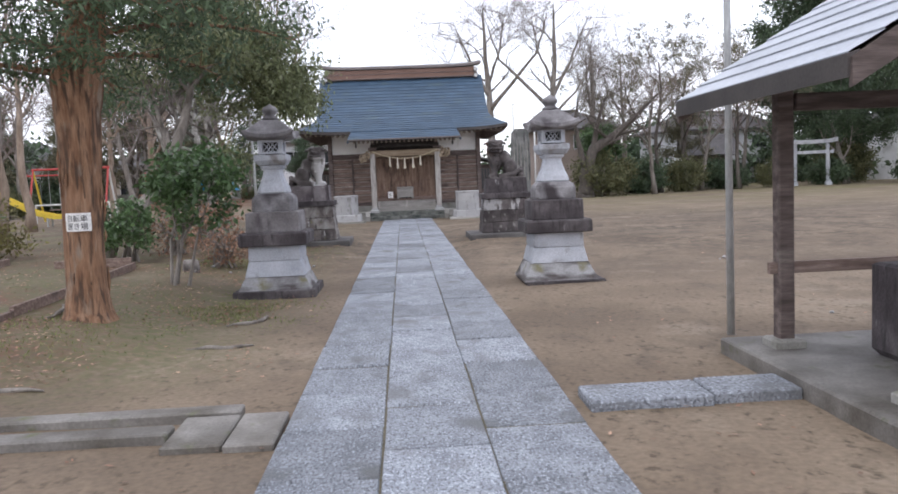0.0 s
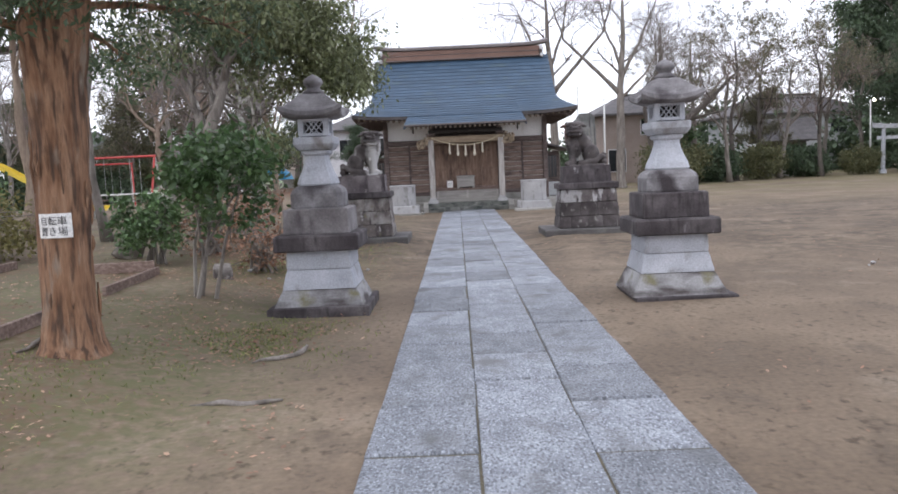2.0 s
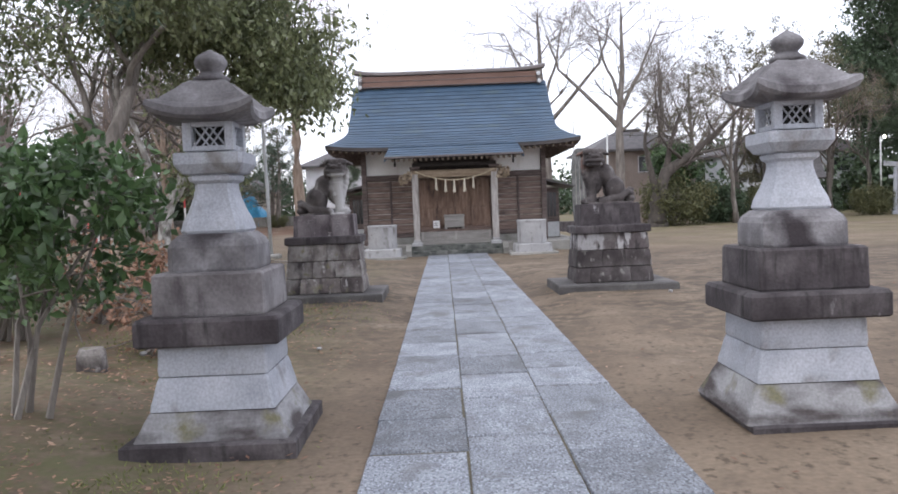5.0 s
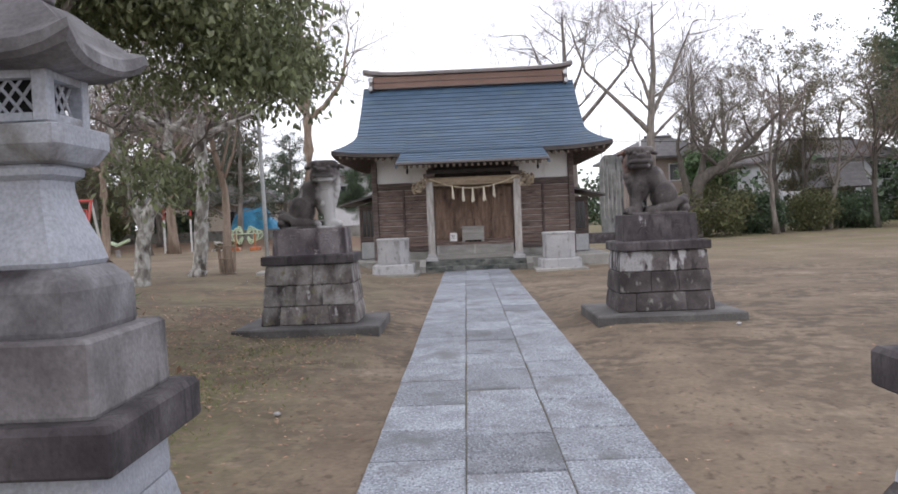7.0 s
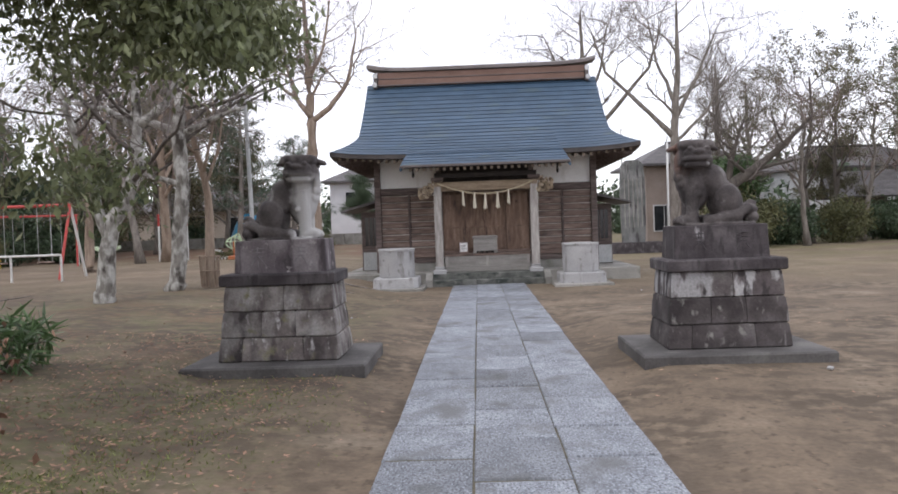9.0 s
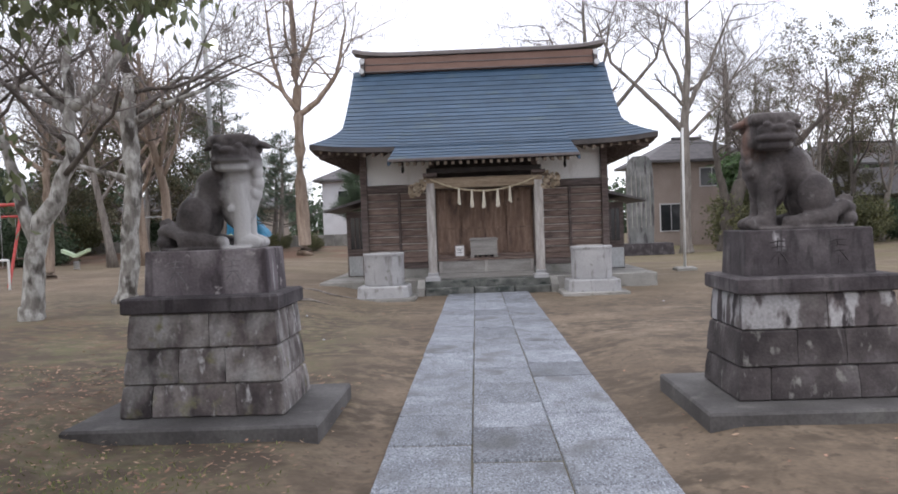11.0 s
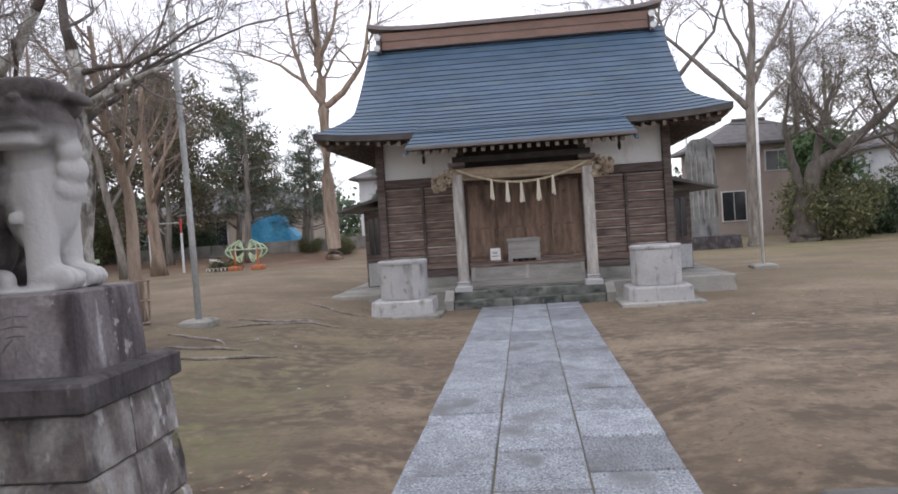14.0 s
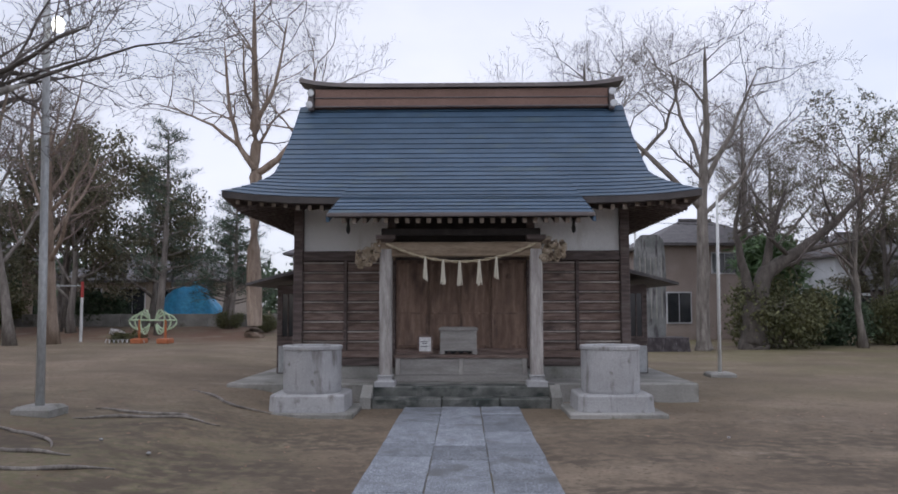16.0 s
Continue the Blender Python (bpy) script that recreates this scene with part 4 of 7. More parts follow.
# ---- stone lanterns ----
def lantern():
    L = thing("stone_lantern", "tall weathered stone lantern on a stepped flared pedestal", "lantern", 2.05, 12.4, 0, group="pair of lanterns along the path")
    p = lambda name, rings, m, label="": part(name, loft(rings), m, L, label)
    def flare(z):
        return 0.355 + 0.20 * max(0.0, 1 - z / 0.66) ** 2.2
    p("ground_plate", [square(0.56, -0.1), square(0.56, 0.085), square(0.545, 0.098)], dark_stone)
    for z0, z1, m in ((0.03, 0.27, foot_stone), (0.277, 0.49, pale_stone), (0.497, 0.70, pale_stone)):
        rings = []
        for i in range(6):
            z = z0 + (z1 - z0) * i / 5
            rings.append(square(flare(z) - (0.008 if i in (0, 5) else 0), z, 0.015))
        p("base_course", rings, m)
    p("base_slab", [square(0.455, 0.702, 0.01), square(0.468, 0.715, 0.01), square(0.468, 0.86, 0.01), square(0.45, 0.885, 0.01)], dark_stone, "dark lichen-covered slab")
    p("lower_block", [square(0.365, 0.886, 0.012), square(0.37, 0.90, 0.012), square(0.365, 1.155, 0.012), square(0.35, 1.17, 0.012)], dark_stone)
    p("upper_block", [square(0.285, 1.171, 0.05), square(0.29, 1.19, 0.05), square(0.287, 1.335, 0.05), square(0.27, 1.375, 0.05), square(0.22, 1.42, 0.04)], mid_stone)
    shaft = [(0.205, 1.421), (0.215, 1.44), (0.20, 1.50), (0.165, 1.58), (0.138, 1.66), (0.125, 1.72), (0.125, 1.755), (0.155, 1.775), (0.16, 1.80), (0.15, 1.815)]
    p("shaft", [square(r, z, r * 0.22) for r, z in shaft], pale_stone, "pale waisted shaft")
    p("light_platform", [square(0.17, 1.816, 0.02), square(0.19, 1.825, 0.02), square(0.222, 1.875, 0.02), square(0.228, 1.885, 0.02), square(0.228, 1.955, 0.02), square(0.218, 1.962, 0.02)], pale_stone)
    fire = part("light_chamber", box(-0.1, 0.1, -0.1, 0.1, 1.975, 2.168, 0), black, L, "dark hollow light chamber")
    for a in (-0.14, 0.14):
        for b in (-0.14, 0.14):
            part("chamber_post", box(a - 0.03, a + 0.03, b - 0.03, b + 0.03, 1.973, 2.17, 0.004), pale_stone, fire)
        for z in (1.973, 2.135):
            part("chamber_rail", box(-0.109, 0.109, a - 0.026, a + 0.026, z, z + 0.034, 0.003), pale_stone, fire)
            part("chamber_rail", box(a - 0.026, a + 0.026, -0.109, 0.109, z, z + 0.034, 0.003), pale_stone, fire)
    for k in range(4):
        bars = []
        for u in (-0.055, 0.0, 0.055):
            bars.append([((u - 0.05, -0.125, 2.008), 0.007), ((u + 0.05, -0.125, 2.136), 0.007)])
            bars.append([((u + 0.05, -0.127, 2.008), 0.007), ((u - 0.05, -0.127, 2.136), 0.007)])
        part("lattice", tubes(bars, 4), pale_stone, fire, "crossed stone lattice").matrix_local = pose(0, 0, 0, 0, 0, 90 * k)
    rings = []
    prof = [(0.22, 2.165, 0.0), (0.33, 2.175, 0.05), (0.355, 2.195, 0.075), (0.345, 2.245, 0.06), (0.29, 2.285, 0.025), (0.25, 2.335, 0.01), (0.19, 2.39, 0.004), (0.15, 2.43, 0.0), (0.12, 2.45, 0.0)]
    for w, z, lift in prof:
        r = []
        for sx, sy, ex, ey in ((-1, -1, 1, -1), (1, -1, 1, 1), (1, 1, -1, 1), (-1, 1, -1, -1)):
            for i in range(8):
                u = i / 8
                c = abs(2 * u - 1) ** 3
                g = 0.9 + 0.1 * c
                r.append(((sx + (ex - sx) * u) * w * g, (sy + (ey - sy) * u) * w * g, z + lift * c))
        rings.append(r)
    p("roof", rings, mid_stone, "curved stone roof with upturned corners")
    part("finial", lathe([(0.12, 2.451), (0.125, 2.475), (0.085, 2.50), (0.07, 2.52), (0.105, 2.555), (0.112, 2.59), (0.09, 2.625), (0.045, 2.65), (0.001, 2.675)], 20), mid_stone, L, "onion-shaped finial", True)
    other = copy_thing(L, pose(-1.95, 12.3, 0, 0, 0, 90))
    for c in L.children:
        if c.name.startswith("ground_plate"):
            c.location = (0.06, 0, -0.065)
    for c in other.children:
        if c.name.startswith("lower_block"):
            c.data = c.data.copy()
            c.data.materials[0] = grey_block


lantern()


# ---- guardian lions on pedestals ----
def pedestal(side):
    cx, cy = (-2.39 if side < 0 else 2.36), 20.34
    rough = course_stone if side < 0 else dark_course
    P = thing("lion_pedestal", "dark lichen-stained stone pedestal of squared courses on a slab", "pedestal", cx, cy, 0, group="pair of lion pedestals")
    part("base_slab", loft([square(0.96, -0.05, 0, 0.79, 0, -0.02), square(0.96, 0.175, 0, 0.79, 0, -0.02), square(0.945, 0.195, 0, 0.775, 0, -0.02)]), slab_stone, P, "flat dark stone slab")
    rg = random.Random(3 + side)

    def wide(z):
        k = max(0.0, (1.0 - z) / 0.8) ** 1.2
        return 0.575 + 0.07 * k, 0.405 + 0.07 * k

    for z0, z1, cuts, mate in ((0.197, 0.447, (-1, -0.62, 0.42, 1), rough), (0.451, 0.725, (-1, -0.3, 0.3, 1), rough), (0.729, 1.0, (-1, 0.1, 1), rough if side < 0 else streak_stone)):
        (xa, ya), (xb, yb) = wide(z0), wide(z1)
        for c0, c1 in zip(cuts, cuts[1:]):
            for r0, r1 in ((-1, -0.03), (-0.03, 1)):
                e, k = 0.003, rg.uniform(-0.005, 0.005)

                def ring(hx, hy, z, g=0.0):
                    gx0, gx1 = (k if c0 == -1 else 0), (k if c1 == 1 else 0)
                    y0 = r0 * hy - (k if r0 == -1 else 0)
                    return [(c0 * hx + e + g - gx0, y0 + e + g, z), (c1 * hx - e - g + gx1, y0 + e + g, z), (c1 * hx - e - g + gx1, r1 * hy - e - g, z), (c0 * hx + e + g - gx0, r1 * hy - e - g, z)]

                mx, my = wide((z0 + z1) / 2)
                part("stone", loft([ring(xa, ya, z0, 0.014), ring(xa, ya, z0 + 0.012), ring(mx + 0.006, my + 0.006, (z0 + z1) / 2), ring(xb, yb, z1 - 0.012), ring(xb, yb, z1, 0.014)]), mate, P)
    part("core", box(-0.53, 0.53, -0.37, 0.37, 0.2, 0.98, 0), black, P)
    part("cap_slab", loft([square(0.6, 1.002, 0, 0.43), square(0.62, 1.014, 0, 0.45), square(0.62, 1.115, 0, 0.45), square(0.6, 1.13, 0, 0.43)]), dark_stone, P, "projecting dark cap slab")
    die_mat = die_stone if side < 0 else dark_stone
    die = part("die_block", loft([square(0.505, 1.131, 0.01, 0.30, 0, 0.04), square(0.49, 1.476, 0.01, 0.285, 0, 0.04), square(0.48, 1.486, 0.01, 0.275, 0, 0.04)]), die_mat, P)
    face = lambda z: 0.0435 * (z - 1.131) - 0.2605
    for mx in (-0.24, 0.22):
        marks = []
        for dx, z0, dx1, z1 in ((-0.07, 1.385, 0.07, 1.395), (0.0, 1.42, -0.01, 1.33), (-0.06, 1.345, 0.06, 1.35), (-0.045, 1.305, 0.05, 1.31), (0.01, 1.31, 0.075, 1.22), (-0.01, 1.30, -0.075, 1.225), (0.0, 1.27, 0.0, 1.2)):
            marks.append([((mx + dx, face(z0), z0), 0.003), ((mx + (dx + dx1) / 2, face((z0 + z1) / 2), (z0 + z1) / 2 + 0.008), 0.006), ((mx + dx1, face(z1), z1), 0.003)])
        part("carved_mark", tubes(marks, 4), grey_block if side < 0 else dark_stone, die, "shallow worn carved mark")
    return P


def lion(side):
    """A seated guardian: body along x, facing the path, its broad head turned to the visitor."""
    s = -side

    def ball(x, y, z, a, b, c, tilt=0.0, p=1.0):
        """An ellipsoid, squarer the smaller p is."""
        v, f = lathe([(math.sin(math.pi * i / 12) + 1e-4, -math.cos(math.pi * i / 12)) for i in range(13)], 20)
        q = lambda w: math.copysign(abs(w) ** p, w)
        ct, st = math.cos(tilt), math.sin(tilt)
        return [(s * (x + q(i) * a * ct - q(k) * c * st), y + q(j) * b, z + q(i) * a * st + q(k) * c * ct) for i, j, k in v], f if s > 0 else [tuple(reversed(k)) for k in f]

    def limb(points, sides=12):
        return tubes([[((s * p[0], p[1], p[2]), r) for p, r in points]], sides)

    b = [ball(-0.14, 0, 0.26, 0.20, 0.22, 0.25),                   # rump
         ball(-0.02, 0, 0.46, 0.26, 0.175, 0.16, 0.85),            # sloping back
         ball(0.04, 0, 0.54, 0.2, 0.18, 0.2, 0.6),               # withers
         ball(0.25, 0, 0.47, 0.185, 0.175, 0.30, -0.1),           # chest
         ball(0.22, 0.02, 0.68, 0.185, 0.17, 0.16),                # neck
         ball(0.26, -0.14, 0.82, 0.195, 0.165, 0.13, 0, 0.6),     # skull
         ball(0.26, -0.15, 0.955, 0.208, 0.185, 0.06, 0, 0.5),   # flat heavy brow and curled fringe
         ball(0.26, -0.27, 0.85, 0.165, 0.115, 0.048, 0, 0.6),     # upper muzzle
         ball(0.26, -0.29, 0.785, 0.175, 0.115, 0.032, 0, 0.6),    # upper lip
         ball(0.26, -0.26, 0.715, 0.145, 0.11, 0.034, 0, 0.6),     # jaw
         ball(0.26, -0.385, 0.865, 0.06, 0.03, 0.032)]             # nose
    for k in range(6):                                             # curls of the fringe
        u = -1 + k * 0.4
        b.append(ball(0.26 + 0.17 * u, -0.31 + 0.03 * u * u, 0.945, 0.042, 0.035, 0.045))
        b.append(ball(0.26 + 0.17 * u, 0.02, 0.93 - 0.03 * u * u, 0.05, 0.06, 0.05))
    for k in range(7):                                             # mane down the nape
        u = -1 + k / 3
        b.append(ball(0.22 + 0.17 * u, 0.10 - 0.03 * u * u, 0.80, 0.05, 0.06, 0.08))
        b.append(ball(0.20 + 0.15 * u, 0.14 - 0.04 * u * u, 0.66, 0.045, 0.045, 0.075))
    for e in (-1, 1):
        b.append(ball(0.26 + e * 0.245, -0.05, 0.925, 0.075, 0.055, 0.032, e * -0.35))      # ear
        b.append(ball(0.26 + e * 0.10, -0.355, 0.90, 0.038, 0.03, 0.022))                   # eye
        b.append(ball(0.26 + e * 0.185, -0.10, 0.78, 0.045, 0.10, 0.09))                    # cheek
        b.append(ball(0.26 + e * 0.18, -0.06, 0.69, 0.05, 0.09, 0.08))
        b.append(ball(0.26 + e * 0.165, -0.01, 0.59, 0.055, 0.12, 0.08))
        b.append(ball(0.26 + e * 0.14, 0.0, 0.50, 0.055, 0.13, 0.08))
        b.append(limb([((0.26, e * 0.095, 0.58), 0.10), ((0.285, e * 0.10, 0.36), 0.085), ((0.29, e * 0.105, 0.16), 0.078), ((0.295, e * 0.105, 0.03), 0.085)]))
        b.append(ball(0.335, e * 0.105, 0.06, 0.115, 0.088, 0.065, 0, 0.8))
        for k in (-1, 0, 1):
            b.append(ball(0.415, e * 0.105 + k * 0.055, 0.05, 0.06, 0.03, 0.052))
        b.append(ball(-0.11, e * 0.165, 0.29, 0.155, 0.085, 0.185, 0.25))                   # thigh
        b.append(limb([((-0.26, e * 0.18, 0.10), 0.075), ((-0.08, e * 0.205, 0.085), 0.07), ((0.05, e * 0.205, 0.06), 0.07)]))
        b.append(ball(0.10, e * 0.205, 0.06, 0.095, 0.075, 0.062, 0, 0.8))
        b.append(ball(0.21, e * 0.19, 0.36, 0.03, 0.018, 0.035))                            # curl on the shoulder
        b.append(limb([((-0.46, e * 0.06, 0.16), 0.06), ((-0.36, e * 0.15, 0.19), 0.065), ((-0.24, e * 0.2, 0.12), 0.05), ((-0.12, e * 0.23, 0.05), 0.035)]))
    b.append(limb([((-0.30, 0.0, 0.16), 0.13), ((-0.42, 0.0, 0.17), 0.10), ((-0.47, 0.0, 0.28), 0.05)]))
    b.append(ball(-0.42, 0, 0.08, 0.10, 0.20, 0.085))
    b.append(ball(-0.02, 0, 0.008, 0.46, 0.29, 0.02, 0, 0.6))
    v, f = merge(*b)
    ob = lone("guardian_lion_statue", (v, f), washed_stone if side < 0 else lion_stone, "seated stone guardian lion, dark with pale chest" if side < 0 else "seated stone guardian lion, dark and lichen-spotted", "statue",
              pose(-2.4 if side < 0 else 2.37, 20.38, 1.485) @ Matrix.Diagonal((0.9, 0.9, 0.91, 1)), group="pair of guardian lions")
    md = ob.modifiers.new("union", "REMESH")
    md.mode, md.voxel_size, md.use_smooth_shade = "VOXEL", 0.012, True
    sm = ob.modifiers.new("worn", "SMOOTH")
    sm.iterations, sm.factor = 2, 0.5
    tx = bpy.data.textures.new("worn_stone", "CLOUDS")
    tx.noise_scale, tx.noise_depth = 0.07, 2
    dp = ob.modifiers.new("chips", "DISPLACE")
    dp.texture, dp.strength, dp.mid_level = tx, 0.007, 0.5


for side in (-1, 1):
    pedestal(side)
    lion(side)


# ---- trees ----
def wood_tree(name, label, seed, height, girth, kids, bark, twigs, x, y, lean=(0, 0), rise=0.12, wob=0.16, spread=0.9, ratio=0.6, bare=0.35, crown=None, group="", lean_out=None):
    """A tree of tapered limbs; crown: (leaf material, leaves, size, spread, droop)."""
    rng = np.random.default_rng(seed)
    out, tips = [[] for _ in range(len(kids) + 1)], []
    T = thing(name, label, "tree", x, y, rise_at(x, y) - 0.05, group=group)
    grow(rng, (0, 0, 0), (lean[0], lean[1], 1), height * 0.8, girth, 0, out, tips, kids, rise, wob, ratio, spread, 9, bare)
    out[0][0][0] = (out[0][0][0][0], girth * 1.45)
    trunk = part("trunk", tubes(out[0]), bark, T, "", True)
    for limb in out[1]:
        part("limb", tubes([limb]), bark, trunk, "", True)
    fine = [q for lv in out[2:] for q in lv]
    if lean_out:
        tips = [q for q in tips if rng.uniform() < np.interp(q[0], *lean_out)]
    if crown:
        c = part("crown", fast_mesh("crown", *leaves(rng, tips, crown[3], crown[1], crown[2], crown[4]), crown[0]), crown[0], T)
        part("fine_branching", tubes(fine), twigs, c)["kind"] = "stuff"
    else:
        part("crown", tubes(fine), twigs, T, "bare winter twigs")
    return T


def plant(src, x, y, rz, sc=1.0):
    o = copy_thing(src, pose(x, y, rise_at(x, y) - 0.05, 0, 0, rz))
    o.scale = (sc, sc, sc)
    return o


def bush(name, label, seed, x, y, rx, ry, rz, base, leaf, count, size, category="shrub", stems=7, slim=0.5, shift=0.0):
    """A shrub: stems from the ground and leaves in uneven clumps."""
    rng = np.random.default_rng(seed)
    B = thing(name, label, category, x, y, rise_at(x, y) - 0.03)
    lines, centres = [], []
    for i in range(stems):
        a = rng.uniform(0, 6.283)
        top = np.array([math.cos(a) * rx * 0.6 + shift, math.sin(a) * ry * 0.6, base + rz * rng.uniform(0.9, 1.6)])
        foot = np.array([rng.normal() * 0.12, rng.normal() * 0.12, 0])
        mid = foot * 0.5 + top * 0.4 + rng.normal(size=3) * 0.06
        r = 0.012 + 0.012 * rz
        lines = [[(tuple(foot), r * 1.5), (tuple(mid), r), (tuple(top), r * 0.4)]]
        for k in range(5):
            q = mid + (top - mid) * rng.uniform(0, 1)
            e = q + rng.normal(size=3) * np.array([rx, ry, rz * 0.7]) * 0.4
            lines.append([(tuple(q), r * 0.5), (tuple((q + e) / 2 + rng.normal(size=3) * 0.03), r * 0.4), (tuple(e), r * 0.2)])
        part("stem", tubes(lines), bark_grey, B)
    for i in range(int(26 + 10 * rx * rz)):
        u = rng.normal(size=3)
        u /= np.linalg.norm(u)
        u *= rng.uniform(0.45, 1.0) ** 0.5
        centres.append((u[0] * rx + shift, u[1] * ry, base + rz + u[2] * rz))
    part("crown", fast_mesh("crown", *leaves(rng, centres, 0.34 * (rx + rz) / 2, count, size, 0.2, slim), leaf), leaf, B)
    return B


# big red-barked conifer beside the path, with a paper notice
def cedar():
    T = thing("conifer_tree", "tall conifer with reddish peeling bark and dark drooping foliage", "tree", -3.56, 9.5, 0.22)
    T.scale = (0.87, 0.87, 0.87)
    rng = np.random.default_rng(2)
    line = [((0, 0, -0.1), 0.36), ((0, 0, 0.06), 0.29), ((0.01, 0, 0.35), 0.245), ((0.02, 0, 1.0), 0.225), ((0.05, 0.02, 1.9), 0.235), ((0.03, 0.02, 2.5), 0.27), ((0.06, 0, 2.9), 0.31), ((0.16, 0.1, 3.6), 0.22), ((0.2, 0.1, 6.5), 0.16), ((0.2, 0.1, 9.5), 0.03)]
    fine = []
    for (p0, r0), (p1, r1) in zip(line, line[1:]):
        for k in range(6):
            u = k / 6
            fine.append((tuple(np.array(p0) * (1 - u) + np.array(p1) * u), r0 * (1 - u) + r1 * u))
    v, f = tubes([fine], 28)
    v = [(x * (1 + 0.16 * noise.noise((x * 5, y * 5, z * 0.6)) + 0.07 * noise.noise((x * 14, y * 14, z * 1.1))), y * (1 + 0.16 * noise.noise((x * 5, y * 5, z * 0.6 + 9)) + 0.07 * noise.noise((x * 14, y * 14, z))), z) for x, y, z in v]
    part("trunk", (v, f), bark_red, T, "reddish peeling trunk", True)
    strips = []
    for i in range(34):
        a, z, h = rng.uniform(0, 6.283), rng.uniform(0.1, 2.8), rng.uniform(0.15, 0.5)
        r = 0.232
        strips.append([((math.cos(a) * r + 0.02, math.sin(a) * r, z), 0.006), ((math.cos(a) * (r + 0.012) + 0.02, math.sin(a) * (r + 0.012), z + h * 0.5), 0.018), ((math.cos(a) * r + 0.03, math.sin(a) * r, z + h), 0.005)])
    part("peeling_bark", tubes(strips, 4), bark_red, T)["kind"] = "stuff"
    lines, tips = [], []
    for i in range(46):
        a, z = rng.uniform(0, 6.283), rng.uniform(2.75, 6.2)
        ln = rng.uniform(1.4, 3.1)
        if math.cos(a) > 0.3 and z < 4.2:
            ln = rng.uniform(2.0, 3.0)
        p0 = np.array([0.12, 0.05, z])
        d = np.array([math.cos(a), math.sin(a), 0.12])
        pts = [p0 + d * ln * u + np.array([0, 0, 0.35 * u - 0.55 * u * u]) * ln * 0.5 for u in np.linspace(0, 1, 7)]
        lines.append([(tuple(q), 0.045 * (1 - u) + 0.006) for q, u in zip(pts, np.linspace(0, 1, 7))])
        for q in pts[2:]:
            for k in range(3):
                e = q + rng.normal(size=3) * np.array([0.3, 0.3, 0.16])
                lines.append([(tuple(q), 0.01), (tuple((q + e) / 2), 0.007), (tuple(e), 0.004)])
                tips.append(e)
    c = part("crown", fast_mesh("crown", *leaves(rng, tips, 0.26, 34000, 0.105, 0.35, 0.3, 0.6), leaf_conifer), leaf_conifer, T, "dark drooping evergreen sprays")
    part("fine_branching", tubes(lines), bark_red, c)["kind"] = "stuff"
    S = thing("paper_notice", "white paper notice with bold dark characters fixed to the trunk", "sign", -3.53, 9.283, 1.235, -4)
    S.scale = (0.87, 0.87, 0.87)
    w, h = 0.16, 0.11
    sheet = [[(math.sin(u) * 0.26, 0.26 - math.cos(u) * 0.27, z) for u in np.linspace(-0.64, 0.64, 9)] for z in (-h, h)]
    part("sheet", loft(sheet, False), paper, S, "white paper sheet")
    for body, z in (("自転車", 0.012), ("置き場", -0.082)):
        cu = bpy.data.curves.new("characters", "FONT")
        cu.body, cu.size, cu.align_x, cu.extrude = body, 0.088, "CENTER", 0.0015
        ob = new("characters", cu)
        dg = bpy.context.evaluated_depsgraph_get()
        me = bpy.data.meshes.new_from_object(ob.evaluated_get(dg))
        bpy.data.objects.remove(ob)
        me.materials.clear()
        me.materials.append(ink)
        bent = part("lettering", me, ink, S, "bold dark characters")
        for q in me.vertices:
            u = q.co.x / 0.26
            q.co = Vector((math.sin(u) * 0.26, 0.26 - math.cos(u) * 0.274 - q.co.z * 0.3, q.co.y + z))


cedar()
camellia = bush("camellia_shrub", "glossy dark green camellia with bare lower stems", 11, -3.4, 12.45, 0.58, 0.56, 0.58, 0.84, leaf_camellia, 2500, 0.11, stems=5, shift=0.3)
bush("evergreen_shrub", "low dense dark green evergreen shrub", 12, -5.1, 15.3, 0.48, 0.5, 0.5, 0.12, leaf_camellia, 2200, 0.10)
bush("evergreen_shrub", "rounded green shrub with yellowish leaf edges", 13, -8.2, 15.2, 1.3, 1.0, 0.55, 0.05, leaf_yellow, 5000, 0.09)
bush("evergreen_shrub", "dark green shrub under the trees", 14, -9.6, 16.6, 1.5, 1.2, 0.7, 0.05, leaf_camellia, 6500, 0.10)
bush("dry_shrub", "brown leafless shrub among fallen leaves", 15, -3.3, 15.0, 0.6, 0.7, 0.5, 0.1, leaf_dry, 1500, 0.07, stems=12)
bush("dry_shrub", "brown leafless shrub among fallen leaves", 16, -4.6, 16.8, 0.8, 0.9, 0.55, 0.1, leaf_dry, 1800, 0.07, stems=12)
bush("palm_shrub", "low spiky dark green fan-leaved shrub on the bare earth", 17, -5.0, 19.2, 0.4, 0.4, 0.26, 0.02, leaf_camellia, 420, 0.3, slim=0.12)

